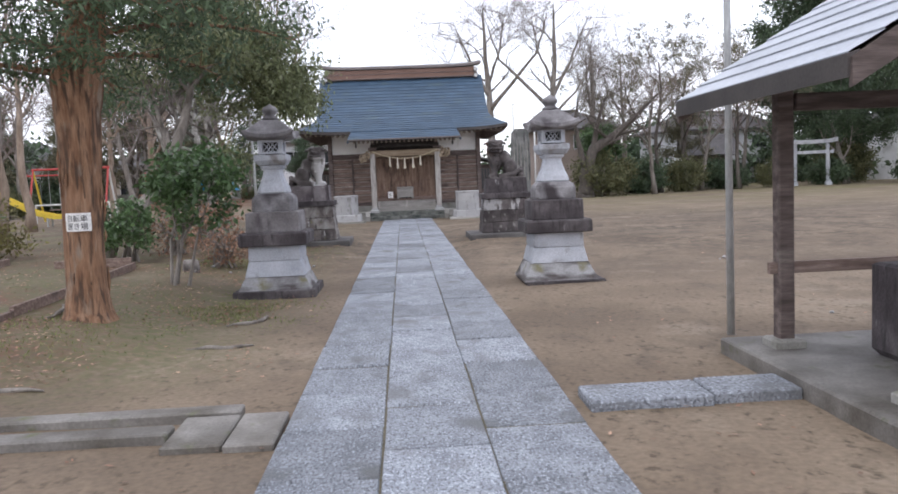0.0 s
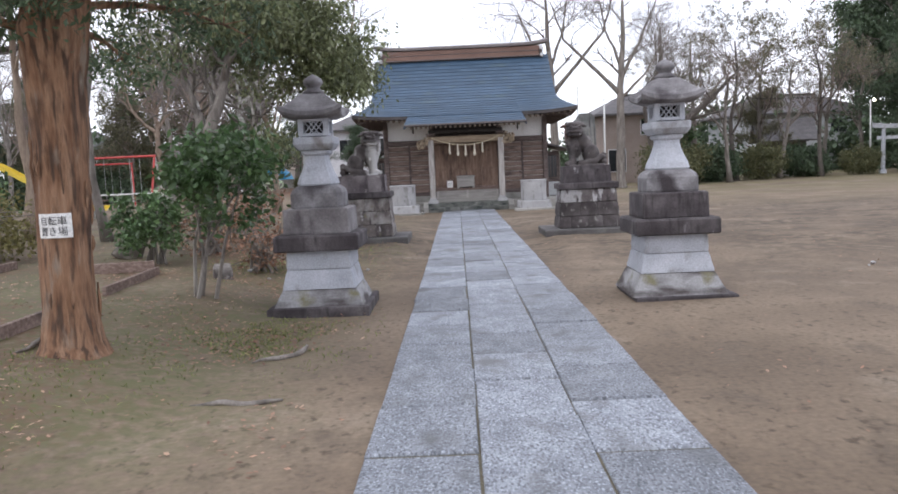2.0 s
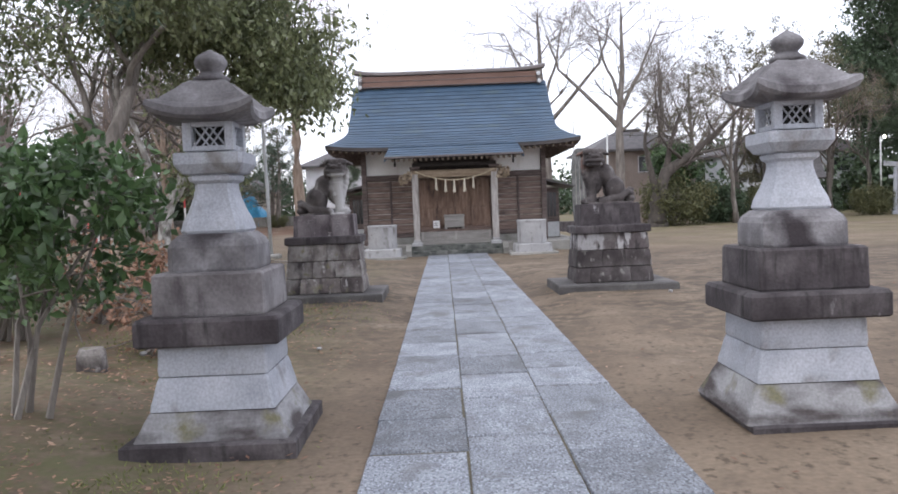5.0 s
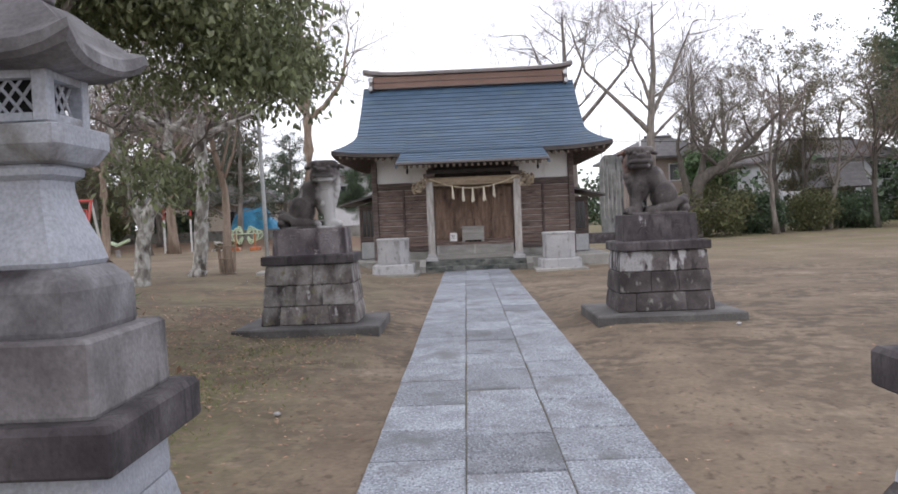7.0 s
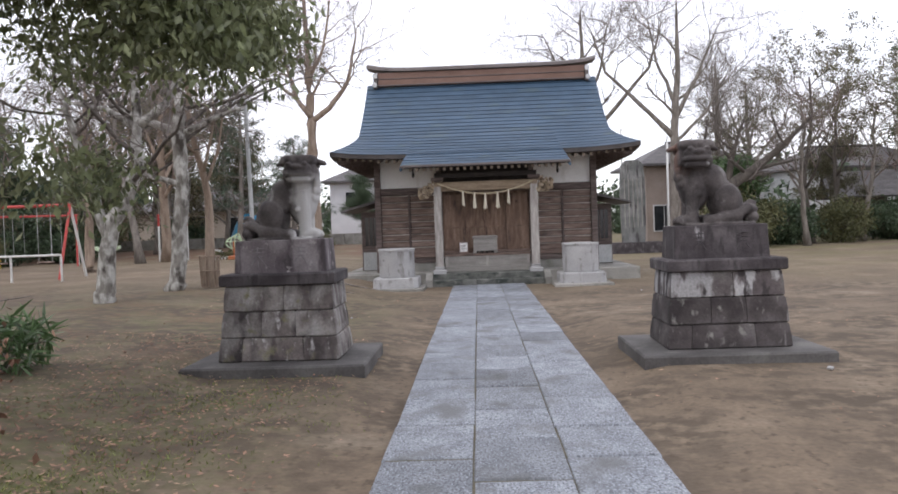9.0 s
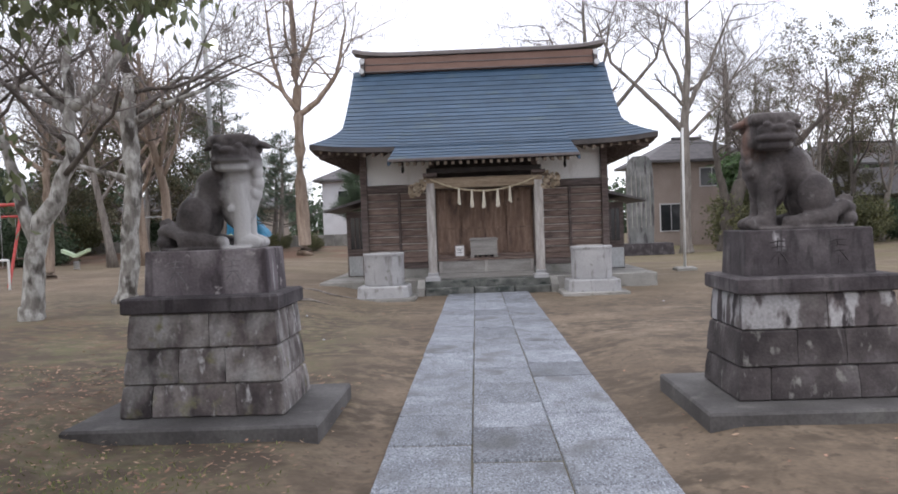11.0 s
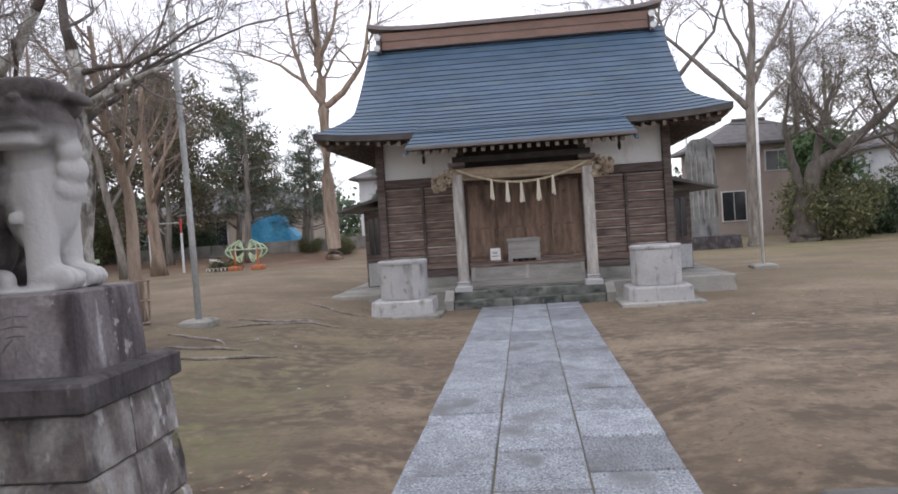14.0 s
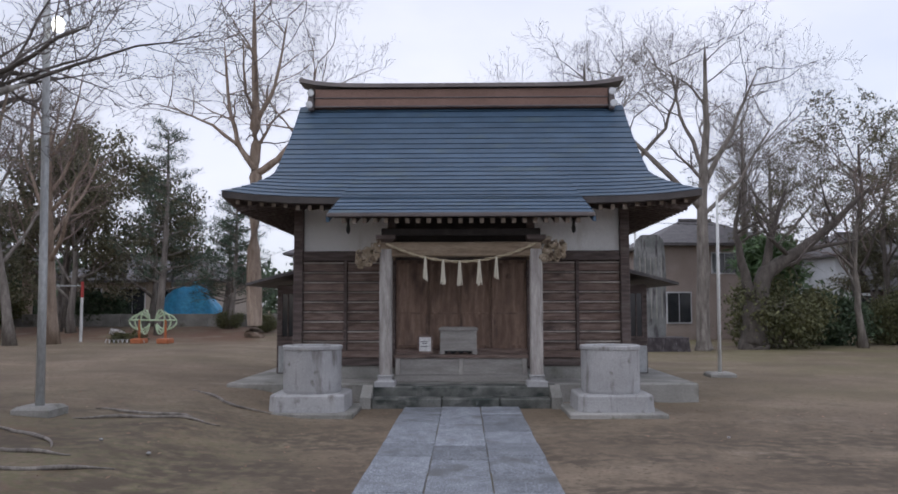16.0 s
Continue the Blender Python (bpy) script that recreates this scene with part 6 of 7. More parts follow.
def paving():
    P = thing("stone_path", "straight path of grey granite slabs in three columns", "path", 0, 0, 0, kind="structure")
    rg = random.Random(4)
    meshes = []
    for k in range(5):
        bm = box(-0.5, 0.5, -0.5, 0.5, -0.08, 0.0, 0)
        bmesh.ops.bevel(bm, geom=[e for e in bm.edges if e.verts[0].co.z > -0.01 and e.verts[1].co.z > -0.01], offset=0.012, segments=1, affect="EDGES")
        me = bpy.data.meshes.new("slab")
        bm.to_mesh(me)
        bm.free()
        me.materials.append(granite)
        meshes.append(me)
    edges = (-0.93, -0.305, 0.305, 0.93)
    joints = ((4.68, 5.55, 6.42, 7.22, 8.1, 9.05, 9.97, 10.86, 11.65, 12.44, 13.41, 14.2, 14.94, 15.73, 16.73, 17.65, 18.6, 19.55, 20.44, 21.24, 22.07, 22.9, 23.75, 24.58),
              (5.1, 5.99, 6.9, 7.8, 8.7, 9.5, 10.33, 11.1, 11.95, 13.0, 13.9, 14.75, 15.41, 16.25, 17.2, 18.15, 19.1, 20.01, 20.86, 21.76, 22.6, 23.5),
              (4.55, 5.43, 6.29, 7.17, 8.11, 9.0, 9.87, 10.73, 11.57, 12.48, 13.35, 14.1, 14.88, 15.77, 16.7, 17.5, 18.55, 19.55, 20.4, 21.24, 22.07, 22.9, 23.71))
    for c in range(3):
        row = list(joints[c])
        while row[0] > -3.2:
            row.insert(0, row[0] - 0.89)
        while row[-1] < 31.9:
            row.append(row[-1] + 0.87)
        row[-1] = 32.42
        for y, y1 in zip(row, row[1:]):
            o = part("slab", meshes[rg.randrange(5)], granite, P)
            w = edges[c + 1] - edges[c]
            jit = (rg.uniform(-0.012, 0.012) if c != 1 else 0)
            o.matrix_local = pose((edges[c] + edges[c + 1]) / 2 + jit * 0.5, (y + y1) / 2, 0.022 + rg.uniform(-0.007, 0.007), rg.uniform(-0.35, 0.35), rg.uniform(-0.3, 0.3), rg.uniform(-0.25, 0.25)) @ Matrix.Diagonal((w - 0.007, y1 - y - 0.016, 1, 1))
    part("joint_earth", box(-0.9, 0.9, -3.0, 32.41, -0.06, 0.011, 0), joint_soil, P)
    S = thing("side_paving", "grey granite slabs leading from the path to the pavilion", "paving", 0, -0.4, 0, kind="structure")
    for x0, x1, y0 in ((1.02, 1.83, 6.1), (1.845, 2.44, 6.14)):
        o = part("slab", box(x0, x1, y0, y0 + 0.42, -0.05, 0.06, 0.012), granite, S)
    K = thing("stone_edging", "low worn stone edging beside the path", "kerb", 0, -0.4, 0, kind="structure")
    for x0, x1, y0, y1 in ((-1.25, -0.95, 5.72, 6.38), (-1.62, -1.26, 5.74, 6.36), (-3.3, -1.63, 5.95, 6.14), (-5.2, -3.31, 6.0, 6.19), (-3.1, -1.27, 6.38, 6.55), (-5.2, -3.11, 6.42, 6.6), (-8, -5.21, 6.1, 6.3)):
        part("kerb_stone", box(x0, x1, y0, y1, -0.06, 0.055 if y0 > 5.8 else 0.035, 0.012), kerb_concrete, K)
    E = thing("wooden_edging", "weathered wooden edging board round the planted bed", "edging", 0, -0.4, 0, kind="structure")
    for x0, y0, x1, y1 in ((-4.25, 8.0, -4.35, 9.85), (-4.36, 9.87, -4.42, 11.9), (-4.48, 12.6, -4.6, 14.6), (-5.8, 14.4, -4.65, 14.62), (-6.7, 12.6, -6.75, 14.9)):
        ln = math.dist((x0, y0), (x1, y1))
        o = part("edging_board", box(-0.025, 0.025, 0, ln, -0.05, 0.1, 0.006), wood_board, E)
        o.matrix_local = pose(x0, y0, rise_at(x0, y0), 0, 0, math.degrees(math.atan2(-(x1 - x0), y1 - y0)))


paving()


# ---- purification pavilion ----
def pavilion():
    B = thing("pavilion_base", "low concrete floor slab of the water pavilion", "platform", 0, -0.4, 0, kind="structure")
    part("slab", box(2.44, 5.3, 4.6, 7.55, -0.08, 0.12, 0.015), kerb_concrete, B)
    V = thing("water_pavilion", "open wooden pavilion with metal-sheet gable roof on four posts", "pavilion", 0, -0.4, 0)
    for x, y in ((2.78, 7.12), (4.9, 7.12), (2.78, 5.42), (4.9, 5.42)):
        part("post_base", loft([square(0.12, 0.119), square(0.12, 0.17), square(0.1, 0.19)]), concrete, V).location = (x, y, 0)
        part("post", box(x - 0.06, x + 0.06, y - 0.06, y + 0.06, 0.18, 2.12, 0.01), wood_dark, V)
    for y in (5.42, 7.12):
        part("tie_beam", box(2.86, 4.82, y - 0.05, y + 0.05, 1.93, 2.06, 0.01), wood_dark, V)
        part("low_rail", box(2.66, 5.02, y - 0.025, y + 0.025, 0.69, 0.78, 0.006), wood_board, V)
        part("king_post", box(3.77, 3.91, y - 0.06, y + 0.06, 2.062, 2.93, 0.008), wood_dark, V)
    for x in (2.78, 4.9):
        part("wall_plate", box(x - 0.07, x + 0.07, 5.1, 7.5, 2.122, 2.22, 0.01), wood_dark, V)
    ridge, rows = 3.84, 9
    for s in (-1, 1):
        for i in range(rows):
            a, b = i / rows, (i + 1) / rows
            q = [(ridge + s * 1.71 * (1 - u), y, 2.065 + 1.05 * u + k) for u, k in ((a, 0.0), (a, 0.014), (b, 0.0)) for y in (5.05, 7.62)]
            part("roof_sheet", (q, [(0, 1, 3, 2), (2, 3, 5, 4)]), pav_roof, V)
        part("eave_board", loft([[(ridge + s * 1.715, y, 2.07), (ridge + s * 1.715, y, 1.95), (ridge + s * 1.65, y, 1.96), (ridge + s * 1.65, y, 2.09)] for y in (5.05, 7.62)]), fascia_metal, V)
        part("roof_boarding", loft([[(ridge + s * 1.68, y, 2.04), (ridge, y, 3.07), (ridge, y, 3.04), (ridge + s * 1.68, y, 2.01)] for y in (5.1, 7.57)]), wood_dark, V)
        for y in (5.03, 7.6):
            part("bargeboard", loft([[(ridge + s * 1.7, k, 2.05), (ridge, k, 3.10), (ridge, k, 2.92), (ridge + s * 1.7, k, 1.9)] for k in (y, y + 0.035)]), wood_dark, V)
        for k in range(8):
            y = 5.15 + k * 0.335
            part("rafter", loft([[(ridge + s * 1.64, y + e, 2.03), (ridge, y + e, 3.035), (ridge, y + e, 2.965), (ridge + s * 1.64, y + e, 1.96)] for e in (0, 0.05)]), wood_dark, V)
    part("ridge_cap", box(ridge - 0.09, ridge + 0.09, 5.0, 7.67, 3.08, 3.22, 0.02), fascia_metal, V)
    W = thing("stone_basin", "dark weathered stone water basin under the pavilion", "basin", 3.9, 5.85, 0.12)
    part("basin", loft([square(0.62, 0.0, 0, 0.42), square(0.66, 0.05, 0, 0.46), square(0.66, 0.66, 0, 0.46), square(0.63, 0.68, 0, 0.43), square(0.54, 0.68, 0, 0.34), square(0.5, 0.45, 0, 0.3)]), dark_stone, W)
    part("water", box(-0.51, 0.51, -0.31, 0.31, 0.56, 0.57, 0), water, W, "still dark water")


pav_roof = mat("grey_metal_sheet", [(0.3, 0.33, 0.38), (0.4, 0.43, 0.48)], 1.5, 0.35, 0.06, 30, metal=0.5, island=0.06)
water = mat("still_water", [(0.02, 0.025, 0.025), (0.03, 0.035, 0.035)], 3, 0.05, 0.05, 8)
pavilion()


# ---- poles and lamps ----
def pole(name, label, pts, r, material, x, y, block=0.0, lamp=None):
    p = thing(name, label, "pole", x, y, rise_at(x, y))
    part("shaft", tubes([[(q, r * (1 - 0.25 * i / (len(pts) - 1))) for i, q in enumerate(pts)]], 12), material, p, "", True)
    if block:
        part("footing", loft([square(block, -0.1), square(block, 0.06), square(block * 0.8, 0.1)]), concrete, p)
    if lamp:
        part("lamp_arm", rod([lamp[0], lamp[1]], 0.02), steel, p)
        part("lamp_glass", lathe([(0.001, -0.14), (0.06, -0.12), (0.08, -0.02), (0.05, 0.05), (0.001, 0.07)], 12), lamp_glow, p, "lit white lamp").location = lamp[1]
    return p


lamp_glow = bpy.data.materials.new("lit_lamp_glass")
lamp_glow.use_nodes = True
lamp_glow.node_tree.nodes["Principled BSDF"].inputs["Emission Color"].default_value = (1, 0.95, 0.8, 1)
lamp_glow.node_tree.nodes["Principled BSDF"].inputs["Emission Strength"].default_value = 6.0
pole("lamp_pole", "tall leaning grey metal lamp pole with a concrete foot", [(0, 0, -0.1), (-0.02, 0, 1.7), (-0.06, 0, 3.8), (-0.13, 0, 6.6)], 0.055, steel, -5.25, 29.3, 0.24, ((-0.09, 0, 4.9), (0.14, -0.15, 4.95)))
pole("white_pole", "slim white pole with a flat foot", [(0, 0, 0), (0.02, 0, 2.2), (0.04, 0, 4.3)], 0.045, white_paint, 6.07, 38.5, 0.3)
pole("white_pole", "short white marker pole", [(0, 0, 0), (0, 0, 3.2)], 0.07, white_paint, 11.8, 51.0)
pole("metal_post", "thin grey metal post beside the pavilion", [(0, 0, -0.1), (0, 0, 2.5), (0, 0, 6.0)], 0.035, steel, 2.82, 7.85)
pole("lamp_pole", "far lamp pole with a lit head", [(0, 0, 0), (0, 0, 4.9)], 0.06, white_paint, 27.4, 58.0, 0, ((0, 0, 4.8), (0.2, -0.1, 4.9)))
pole("lamp_pole", "lamp pole with lit head behind the hall", [(0, 0, 0), (0, 0, 6.1)], 0.06, white_paint, 7.0, 52.0, 0, ((0, 0, 6.0), (0.2, -0.1, 6.05)))
lone("power_cable", tubes([[((-5 + 60 * u, 62 - 12 * u, 6.1 - 2.2 * u + 3.0 * (u - 0.5) ** 2), 0.014) for u in np.linspace(0, 1, 24)]], 4), black, "thin dark overhead power cable", "cable")


# ---- playground ----
def play():
    S = thing("swing_frame", "red and yellow metal swing frame", "swing", -13.6, 34.6, rise_at(-13.6, 34.6))
    for x, c in ((-1.5, red_paint), (1.5, red_paint)):
        part("leg", rod([(x, -0.8, -0.05), (x, 0, 2.1)], 0.04), c, S)
        part("leg", rod([(x, 0.8, -0.05), (x, 0, 2.1)], 0.04), yellow_paint if x < 0 else white_paint, S)
    part("top_bar", rod([(-1.55, 0, 2.12), (1.55, 0, 2.12)], 0.045), red_paint, S)
    for x in (-0.7, 0.7):
        seat = part("seat", box(x - 0.22, x + 0.22, -0.1, 0.1, 0.45, 0.49, 0.01), wood_board, S)
        for e in (-0.2, 0.2):
            part("chain", rod([(x + e, 0, 0.49), (x + e, 0, 2.08)], 0.008), steel, seat)
    copy_thing(S, pose(-18.6, 44.5, 0.45, 0, 0, 25))
    F = thing("safety_rail", "low red and white metal rail beside the swings", "rail", -13.0, 33.0, rise_at(-13.0, 33.0))
    for x in (-1.4, 0, 1.4):
        part("upright", rod([(x, 0, -0.05), (x, 0, 0.7)], 0.03), white_paint, F)
    part("rail", rod([(-1.4, 0, 0.7), (1.4, 0, 0.7)], 0.03), white_paint, F)
    D = thing("slide", "yellow playground slide with a curved chute", "slide", -14.0, 29.3, 0.45, 8)
    prof = [(-1.6, 1.9), (-1.1, 1.75), (0.2, 0.95), (1.2, 0.4), (1.8, 0.25), (2.1, 0.25)]
    chute = []
    for x, z in prof:
        chute.append([(x, -0.3, z + 0.16), (x, -0.3, z), (x, 0.3, z), (x, 0.3, z + 0.16), (x, 0.27, z + 0.16), (x, 0.27, z + 0.03), (x, -0.27, z + 0.03), (x, -0.27, z + 0.16)])
    part("chute", loft(chute), yellow_paint, D)
    for y in (-0.28, 0.28):
        part("leg", rod([(-1.6, y, -0.05), (-1.6, y, 2.5)], 0.03), red_paint, D)
        part("ladder_rail", rod([(-2.3, y, -0.05), (-1.6, y, 1.9)], 0.025), steel, D)
        part("support", rod([(1.6, y, -0.05), (1.6, y, 0.28)], 0.03), steel, D)
    for k in range(6):
        u = (k + 1) / 7
        part("rung", rod([(-2.3 + 0.7 * u, -0.28, 1.95 * u), (-2.3 + 0.7 * u, 0.28, 1.95 * u)], 0.018), steel, D)
    H = thing("high_bar", "red-topped white high bar for exercise", "high bar", -13.9, 47.2, 0.45, 12)
    for x in (-0.6, 0.6):
        part("post", rod([(x, 0, -0.05), (x, 0, 1.55)], 0.05), white_paint, H)
        part("post_top", rod([(x, 0, 1.551), (x, 0, 2.1)], 0.05), red_paint, H, "red painted top")
    part("bar", rod([(-0.6, 0, 1.95), (0.6, 0, 1.95)], 0.025), steel, H)
    C = thing("climbing_frame", "pale green looped tube climbing frame on orange feet", "climbing frame", -10.6, 46.8, 0.43, 0)
    for s in (-1, 1):
        for k in range(3):
            r = 0.32 + 0.2 * k
            h = 0.42 - 0.08 * k
            loop = [(s * (0.1 + r * (0.5 - 0.5 * math.cos(t))), 0.02 * k, 0.72 + h * math.sin(t) * (0.55 + 0.45 * abs(math.sin(t)))) for t in np.linspace(0.35, 5.93, 18)]
            part("tube_loop", tubes([[(q, 0.03) for q in loop]], 6), green_paint, C)
    part("cross_bar", rod([(-0.75, 0, 0.78), (0.75, 0, 0.78)], 0.03), green_paint, C)
    for x in (-0.45, 0.45):
        part("foot", box(x - 0.2, x + 0.2, -0.3, 0.3, -0.02, 0.16, 0.03), orange_paint, C, "orange foot block")
        part("stem", rod([(x, 0, 0.16), (x, 0, 0.8)], 0.04), orange_paint, C)
    bed = thing("flower_bed", "low flower bed with white flowers behind small white edging hoops", "flower bed", -11.5, 47.0, rise_at(-11.5, 47.0))
    rng = np.random.default_rng(71)
    mound = [(rng.uniform(-0.55, 0.55), rng.uniform(-0.2, 0.25), rng.uniform(0.05, 0.3)) for k in range(40)]
    part("foliage", fast_mesh("foliage", *leaves(rng, mound, 0.1, 900, 0.11, -0.2, 0.4), hedge_leaf), hedge_leaf, bed)
    blooms = [(rng.uniform(-0.6, -0.1), rng.uniform(-0.25, 0.0), rng.uniform(0.3, 0.48)) for k in range(14)]
    part("flowers", fast_mesh("flowers", *leaves(rng, blooms, 0.03, 160, 0.05, 0.0, 0.8), paper), paper, bed, "white flowers")
    for k in range(9):
        x = -0.6 + k * 0.15
        part("edging_hoop", tubes([[((x + 0.07 * math.cos(t), -0.3, 0.13 * math.sin(t)), 0.012) for t in np.linspace(0, math.pi, 7)]], 5), white_paint, bed)
    R = thing("spring_rider", "small green and white spring rider", "spring rider", -15.2, 43.5, rise_at(-15.2, 43.5))
    part("spring", tubes([[((0.1 * math.cos(t), 0.1 * math.sin(t), 0.02 + t * 0.012), 0.015) for t in np.linspace(0, 25, 60)]], 5), steel, R)
    part("body", loft([[(0.5 * u + w * 0, v * 0.14, 0.45 + 0.22 * abs(u) + q) for v, q in ((-1, 0), (1, 0), (1, 0.12), (-1, 0.12))] for u in np.linspace(-1, 1, 7) for w in (0,)]), green_paint, R)
    G = thing("tree_guard", "rusty wire guard round the foot of a young tree", "tree guard", -6.25, 29.25, rise_at(-6.25, 29.25))
    for k in range(14):
        a = 2 * math.pi * k / 14
        part("wire", rod([(0.19 * math.cos(a), 0.19 * math.sin(a), 0.0), (0.22 * math.cos(a), 0.22 * math.sin(a), 0.72)], 0.011), bark_tan, G)
    for z, r in ((0.03, 0.192), (0.38, 0.207), (0.7, 0.22)):
        part("hoop", tubes([[((r * math.cos(t), r * math.sin(t), z), 0.016) for t in np.linspace(0, 6.283, 25)]], 6), bark_tan, G)


play()


# ---- houses and walls beyond the yard ----
def house(label, x, y, rz, w, d, h, wall, roof_h, over=0.6, windows=(), base=0.0):
    H = thing("house", label, "house", x, y, base, rz)
    part("wall", box(-w / 2, w / 2, 0, d, -0.5, h, 0), wall, H)
    v = [(-w / 2 - over, -over, h - 0.15), (w / 2 + over, -over, h - 0.15), (w / 2 + over, d + over, h - 0.15), (-w / 2 - over, d + over, h - 0.15),
         (-w / 2 + d * 0.35, d / 2, h + roof_h), (w / 2 - d * 0.35, d / 2, h + roof_h)]
    lo = [(a, b, c - 0.14) for a, b, c in v[:4]]
    roof = part("roof", (v + lo, [(0, 1, 5, 4), (1, 2, 5), (2, 3, 4, 5), (3, 0, 4), (0, 6, 7, 1), (1, 7, 8, 2), (2, 8, 9, 3), (3, 9, 6, 0), (9, 8, 7, 6)]), tile_roof, H, "dark roof")
    part("ridge_tiles", rod([(-w / 2 + d * 0.35, d / 2, h + roof_h + 0.03), (w / 2 - d * 0.35, d / 2, h + roof_h + 0.03)], 0.12), tile_roof, roof)
    for wx, wz, ww, wh in windows:
        o = part("window", box(wx - ww / 2, wx + ww / 2, -0.05, -0.004, wz, wz + wh, 0), white_wall, H)
        part("pane", box(wx - ww / 2 + 0.06, wx - 0.02, -0.07, -0.054, wz + 0.06, wz + wh - 0.06, 0), house_dark, o)
        part("pane", box(wx + 0.02, wx + ww / 2 - 0.06, -0.07, -0.054, wz + 0.06, wz + wh - 0.06, 0), house_dark, o)
    return H


house("low old house with dark tiled roof and cream walls", -19.0, 66.0, -6, 9.5, 6, 2.9, house_wall, 1.5, windows=((-2.8, 0.7, 1.4, 1.6), (-0.2, 0.2, 1.6, 2.1), (2.6, 0.7, 1.8, 1.5)), base=0.5)
house("white two-storey house behind the trees", -7.0, 76.0, 0, 10, 7, 5.6, white_wall, 1.5, windows=((-3, 3.4, 1.6, 1.2), (0.5, 3.4, 1.6, 1.2), (3.2, 0.8, 1.6, 1.4)))
house("beige two-storey house behind the bare trees", 12.9, 60.5, 4, 6.0, 6, 5.0, pink_wall, 1.3, windows=((-2.0, 0.8, 1.3, 1.6), (0.4, 3.3, 1.4, 1.1), (2.0, 0.8, 1.1, 1.6)))
house("pale house beyond the evergreens", 30.0, 74.0, 10, 11, 7, 5.2, white_wall, 1.6, windows=((-3, 0.8, 1.6, 1.6), (0, 3.2, 1.6, 1.2), (3, 3.2, 1.6, 1.2)))
house("pale far house with dark roof", 46.0, 62.0, 25, 11, 7, 5.0, white_wall, 1.6, windows=((-3, 0.8, 1.6, 1.6), (1, 3.2, 1.6, 1.2)))
house("cream far house with dark roof", -38.0, 50.0, -35, 11, 7, 5.0, house_wall, 1.6, windows=((-3, 0.8, 1.6, 1.6), (1, 3.2, 1.6, 1.2)))
house("pale far house beyond the playground", -36.0, 74.0, -15, 10, 7, 4.6, white_wall, 1.6, windows=((-3, 0.8, 1.6, 1.6), (1, 2.9, 1.6, 1.2)))


def tarp():
    T = thing("tarpaulin_heap", "crumpled bright blue tarpaulin over a heap", "tarpaulin", -12.9, 57.6, 0.6)
    xs, ys = np.linspace(-1, 1, 22), np.linspace(-1, 1, 16)
    v = []
    for b in ys:
        for a in xs:
            z = 2.1 * max(0.0, (1 - abs(a) ** 3)) * max(0.0, (1 - abs(b) ** 3)) ** 0.6
            v.append((a * 1.7, b * 1.1, z * (1 + 0.3 * noise.noise((a * 2.4, b * 2.4, 0))) + 0.12 * noise.noise((a * 7, b * 7, 3))))
    w = len(xs)
    part("sheet", (v, [(j * w + i, j * w + i + 1, (j + 1) * w + i + 1, (j + 1) * w + i) for j in range(len(ys) - 1) for i in range(w - 1)]), blue_sheet, T, "", True)


tarp()
fence = thing("low_block_wall", "low grey block wall along the back of the playground", "wall", kind="structure")
for i in range(14):
    part("wall_panel", box(-34 + i * 2.02, -34 + i * 2.02 + 2.0, 56.5, 56.65, 0.2, 1.35, 0.01), concrete, fence)
M = thing("stone_monument", "tall dark grey upright inscribed stone slab", "monument", 7.1, 50.0, 0)
part("plinth", loft([square(1.3, -0.1, 0, 0.7), square(1.25, 0.5, 0, 0.65)]), dark_stone, M)
prof = [(0.52, 0.5), (0.56, 1.4), (0.58, 2.6), (0.56, 3.6), (0.5, 4.15), (0.3, 4.36)]
part("slab", loft([[(-r, -0.16, z), (-r * 0.5, -0.2, z), (r * 0.5, -0.2, z), (r, -0.16, z), (r, 0.16, z), (-r, 0.16, z)] for r, z in prof]), monument, M)
for k in range(5):
    part("inscription", box(-0.4 + k * 0.2 - 0.02, -0.4 + k * 0.2 + 0.02, -0.206, -0.2, 1.2, 3.5, 0), concrete, M, "column of worn lettering")


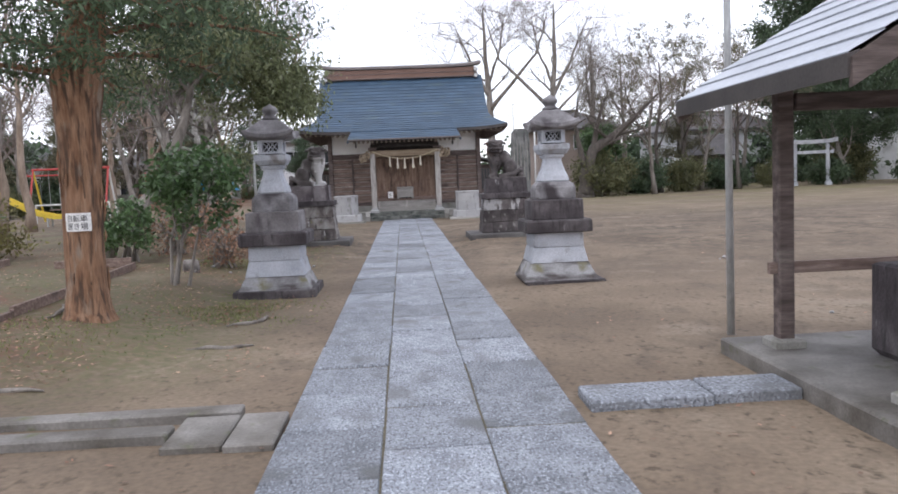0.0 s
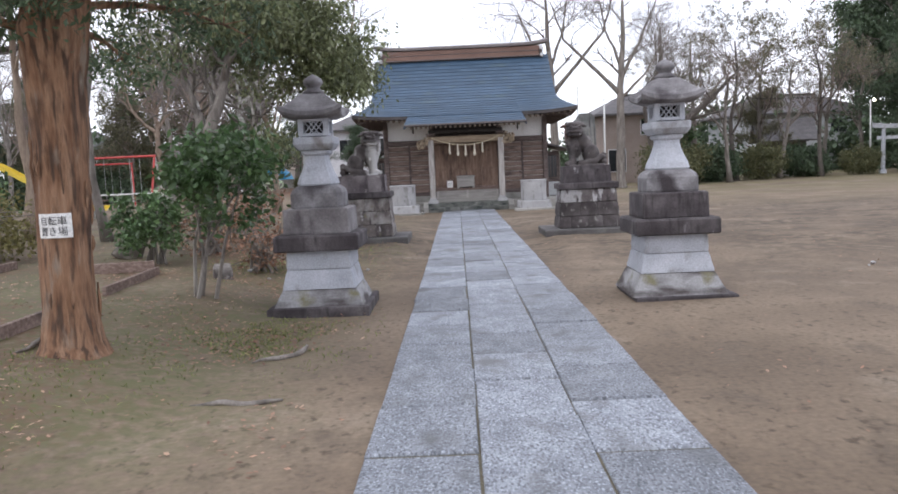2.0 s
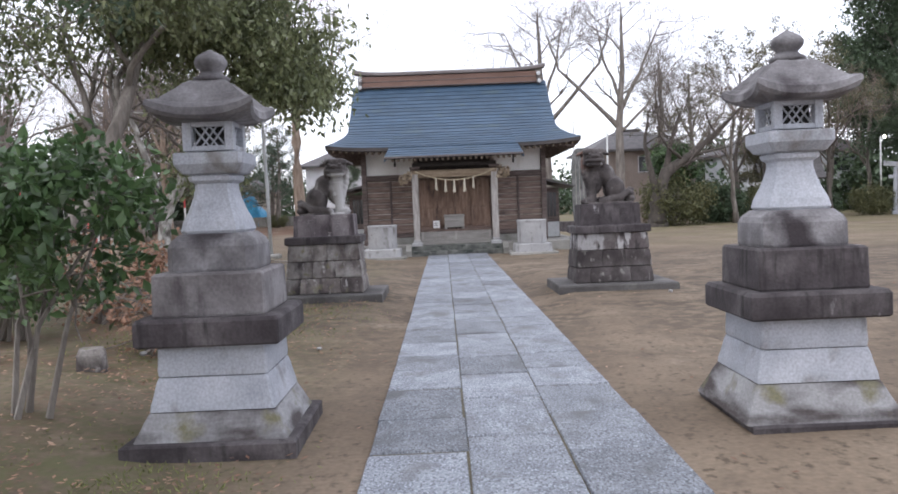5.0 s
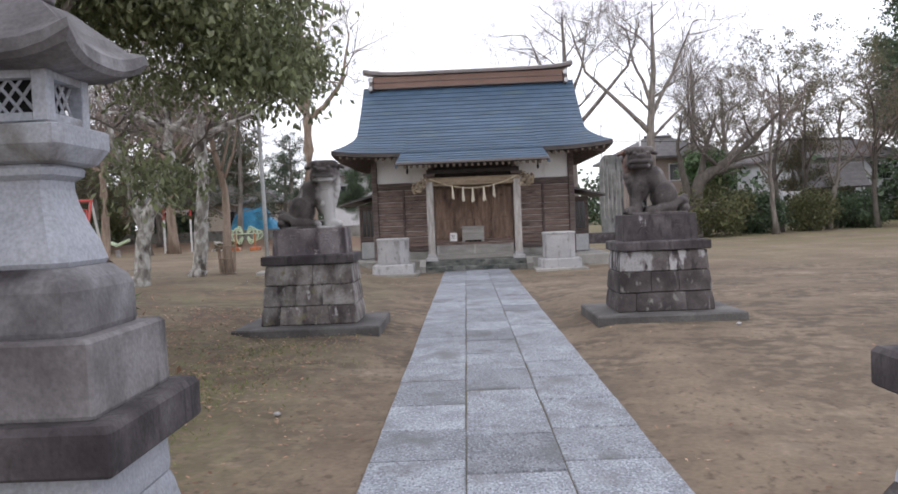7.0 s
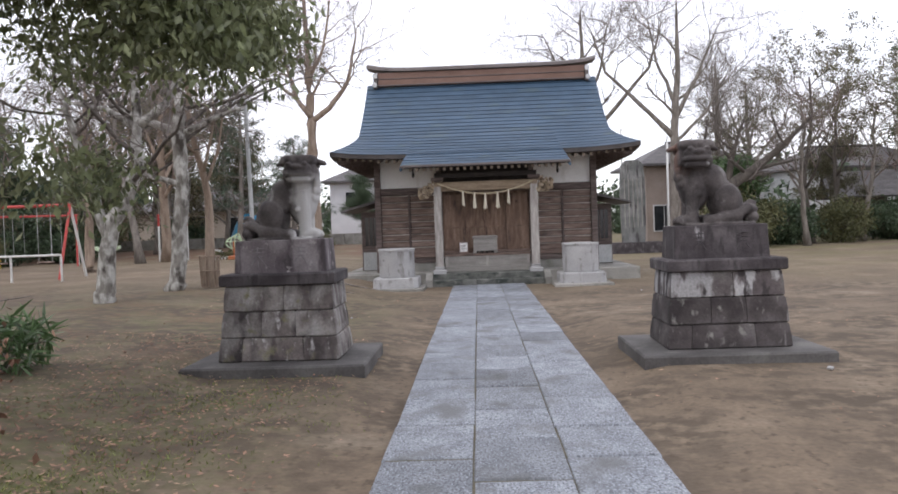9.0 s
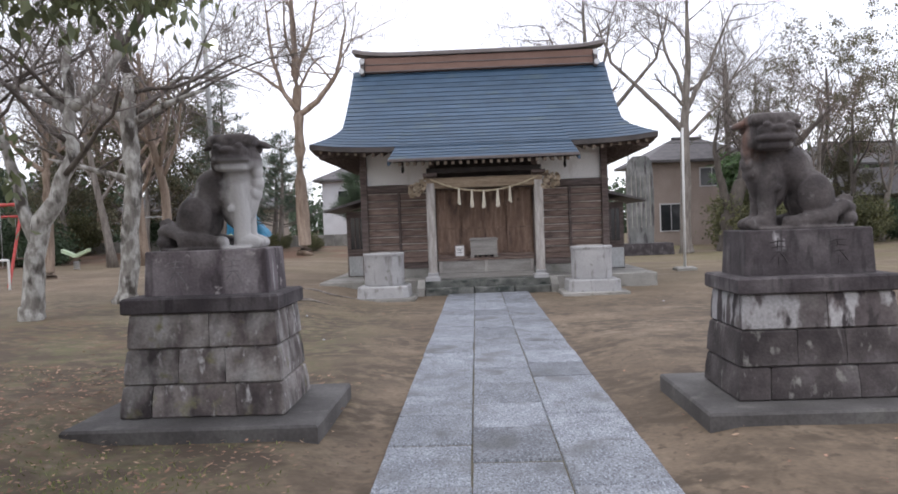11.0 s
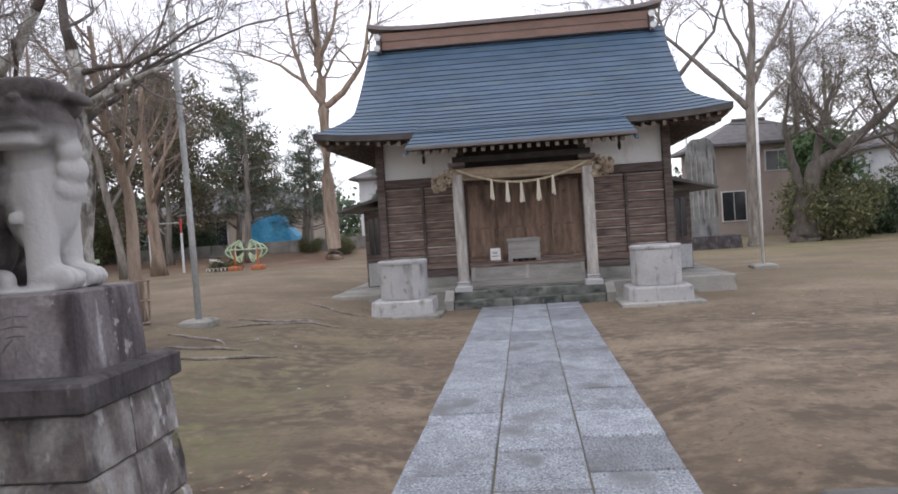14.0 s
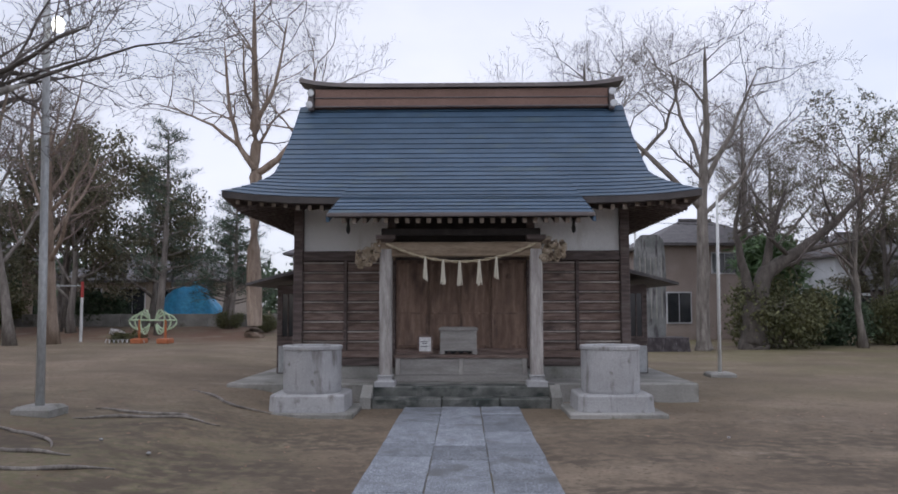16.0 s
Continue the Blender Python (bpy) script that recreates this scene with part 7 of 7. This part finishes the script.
def torii():
    T = thing("stone_gate", "small pale stone shrine gate beside a lesser shrine", "torii gate", 28.4, 56.0, 0, -15)
    for x in (-1.05, 1.05):
        part("pillar", tubes([[((x * 1.05, 0, -0.05), 0.15), ((x, 0, 2.9), 0.12)]], 14), pale_stone, T)
        part("collar", loft([square(0.2, 0), square(0.2, 0.2), square(0.17, 0.24)]), pale_stone, T).location = (x * 1.05, 0, 0)
    part("tie_beam", box(-1.45, 1.45, -0.08, 0.08, 2.2, 2.42, 0.01), pale_stone, T)
    part("top_beam", loft([[(x, -0.14, 2.9 + 0.1 * abs(x / 1.7) ** 3), (x, 0.14, 2.9 + 0.1 * abs(x / 1.7) ** 3), (x, 0.17, 3.16 + 0.14 * abs(x / 1.7) ** 3), (x, -0.17, 3.16 + 0.14 * abs(x / 1.7) ** 3)] for x in np.linspace(-1.7, 1.7, 13)]), pale_stone, T)
    S = thing("small_shrine", "small dark wooden shrine building at the far edge", "shrine", 23.2, 61.5, 0, -12)
    part("base", box(-1.8, 1.8, -0.3, 2.6, -0.1, 0.6, 0.02), concrete, S)
    part("wall", box(-1.4, 1.4, 0.3, 2.2, 0.6, 2.6, 0.01), wood_dark, S)
    part("door", box(-0.5, 0.5, 0.26, 0.295, 0.7, 2.1, 0.01), wood_board, S)
    part("roof", loft([[(x, -0.9, 2.5), (x, 0.3, 3.1), (x, 1.25, 4.1), (x, 2.2, 3.1), (x, 3.2, 2.5), (x, 3.1, 2.4), (x, 1.25, 3.9), (x, -0.8, 2.4)] for x in (-2.1, 2.1)]), tile_roof, S)


torii()


# ---- surface roots and small stones ----
def roots():
    rng = np.random.default_rng(9)
    for x0, y0, ang, ln in ((-5.0, 30.0, 4, 2.0), (-3.2, 29.7, 172, 1.7), (-2.6, 31.2, 176, 2.6), (-5.4, 28.2, 0, 1.7), (-4.9, 27.05, -4, 1.2), (-1.6, 8.5, 215, 0.7), (-2.2, 9.6, 30, 0.9), (-2.9, 6.9, 160, 0.9), (-4.2, 10.3, -60, 1.1), (-4.4, 26.2, 6, 1.4)):
        p, a, line = np.array([x0, y0, rise_at(x0, y0) + 0.002]), radians(ang), []
        n = 14
        for i in range(n):
            a += rng.normal() * 0.22
            p = p + np.array([math.cos(a), math.sin(a), 0]) * ln / n
            line.append(((p[0], p[1], rise_at(p[0], p[1]) + 0.004 + 0.008 * math.sin(i * 0.9)), 0.021 * math.sin(math.pi * (i + 0.6) / n) + 0.004))
        lone("surface_root", tubes([line], 6), bark_grey, "worn brown tree root on the bare earth", "root", smooth=True)
    for k in range(14):
        x, y, r = rng.choice([-1, 1]) * rng.uniform(1.3, 5.5), rng.uniform(5, 30), rng.uniform(0.015, 0.04)
        v, f = lathe([(r * math.sin(math.pi * i / 5) + 1e-4, -r * 0.6 * math.cos(math.pi * i / 5)) for i in range(6)], 7)
        lone("pebble", ([(a * (1 + 0.2 * noise.noise((a * 60, b * 60, k))), b, c) for a, b, c in v], f), tub_stone, "small pale pebble on the earth", "stone", pose(x, y, rise_at(x, y) + r * 0.2, 0, 0, k * 40), True, group="loose pebbles")
    v, f = loft([square(0.13, -0.05, 0.03), square(0.12, 0.12, 0.03), square(0.1, 0.17, 0.03)])
    lone("cut_stone", (v, f), course_stone, "small squared stone among fallen leaves", "stone", pose(-3.62, 13.95, rise_at(-3.62, 13.95), 0, 0, 20))


roots()
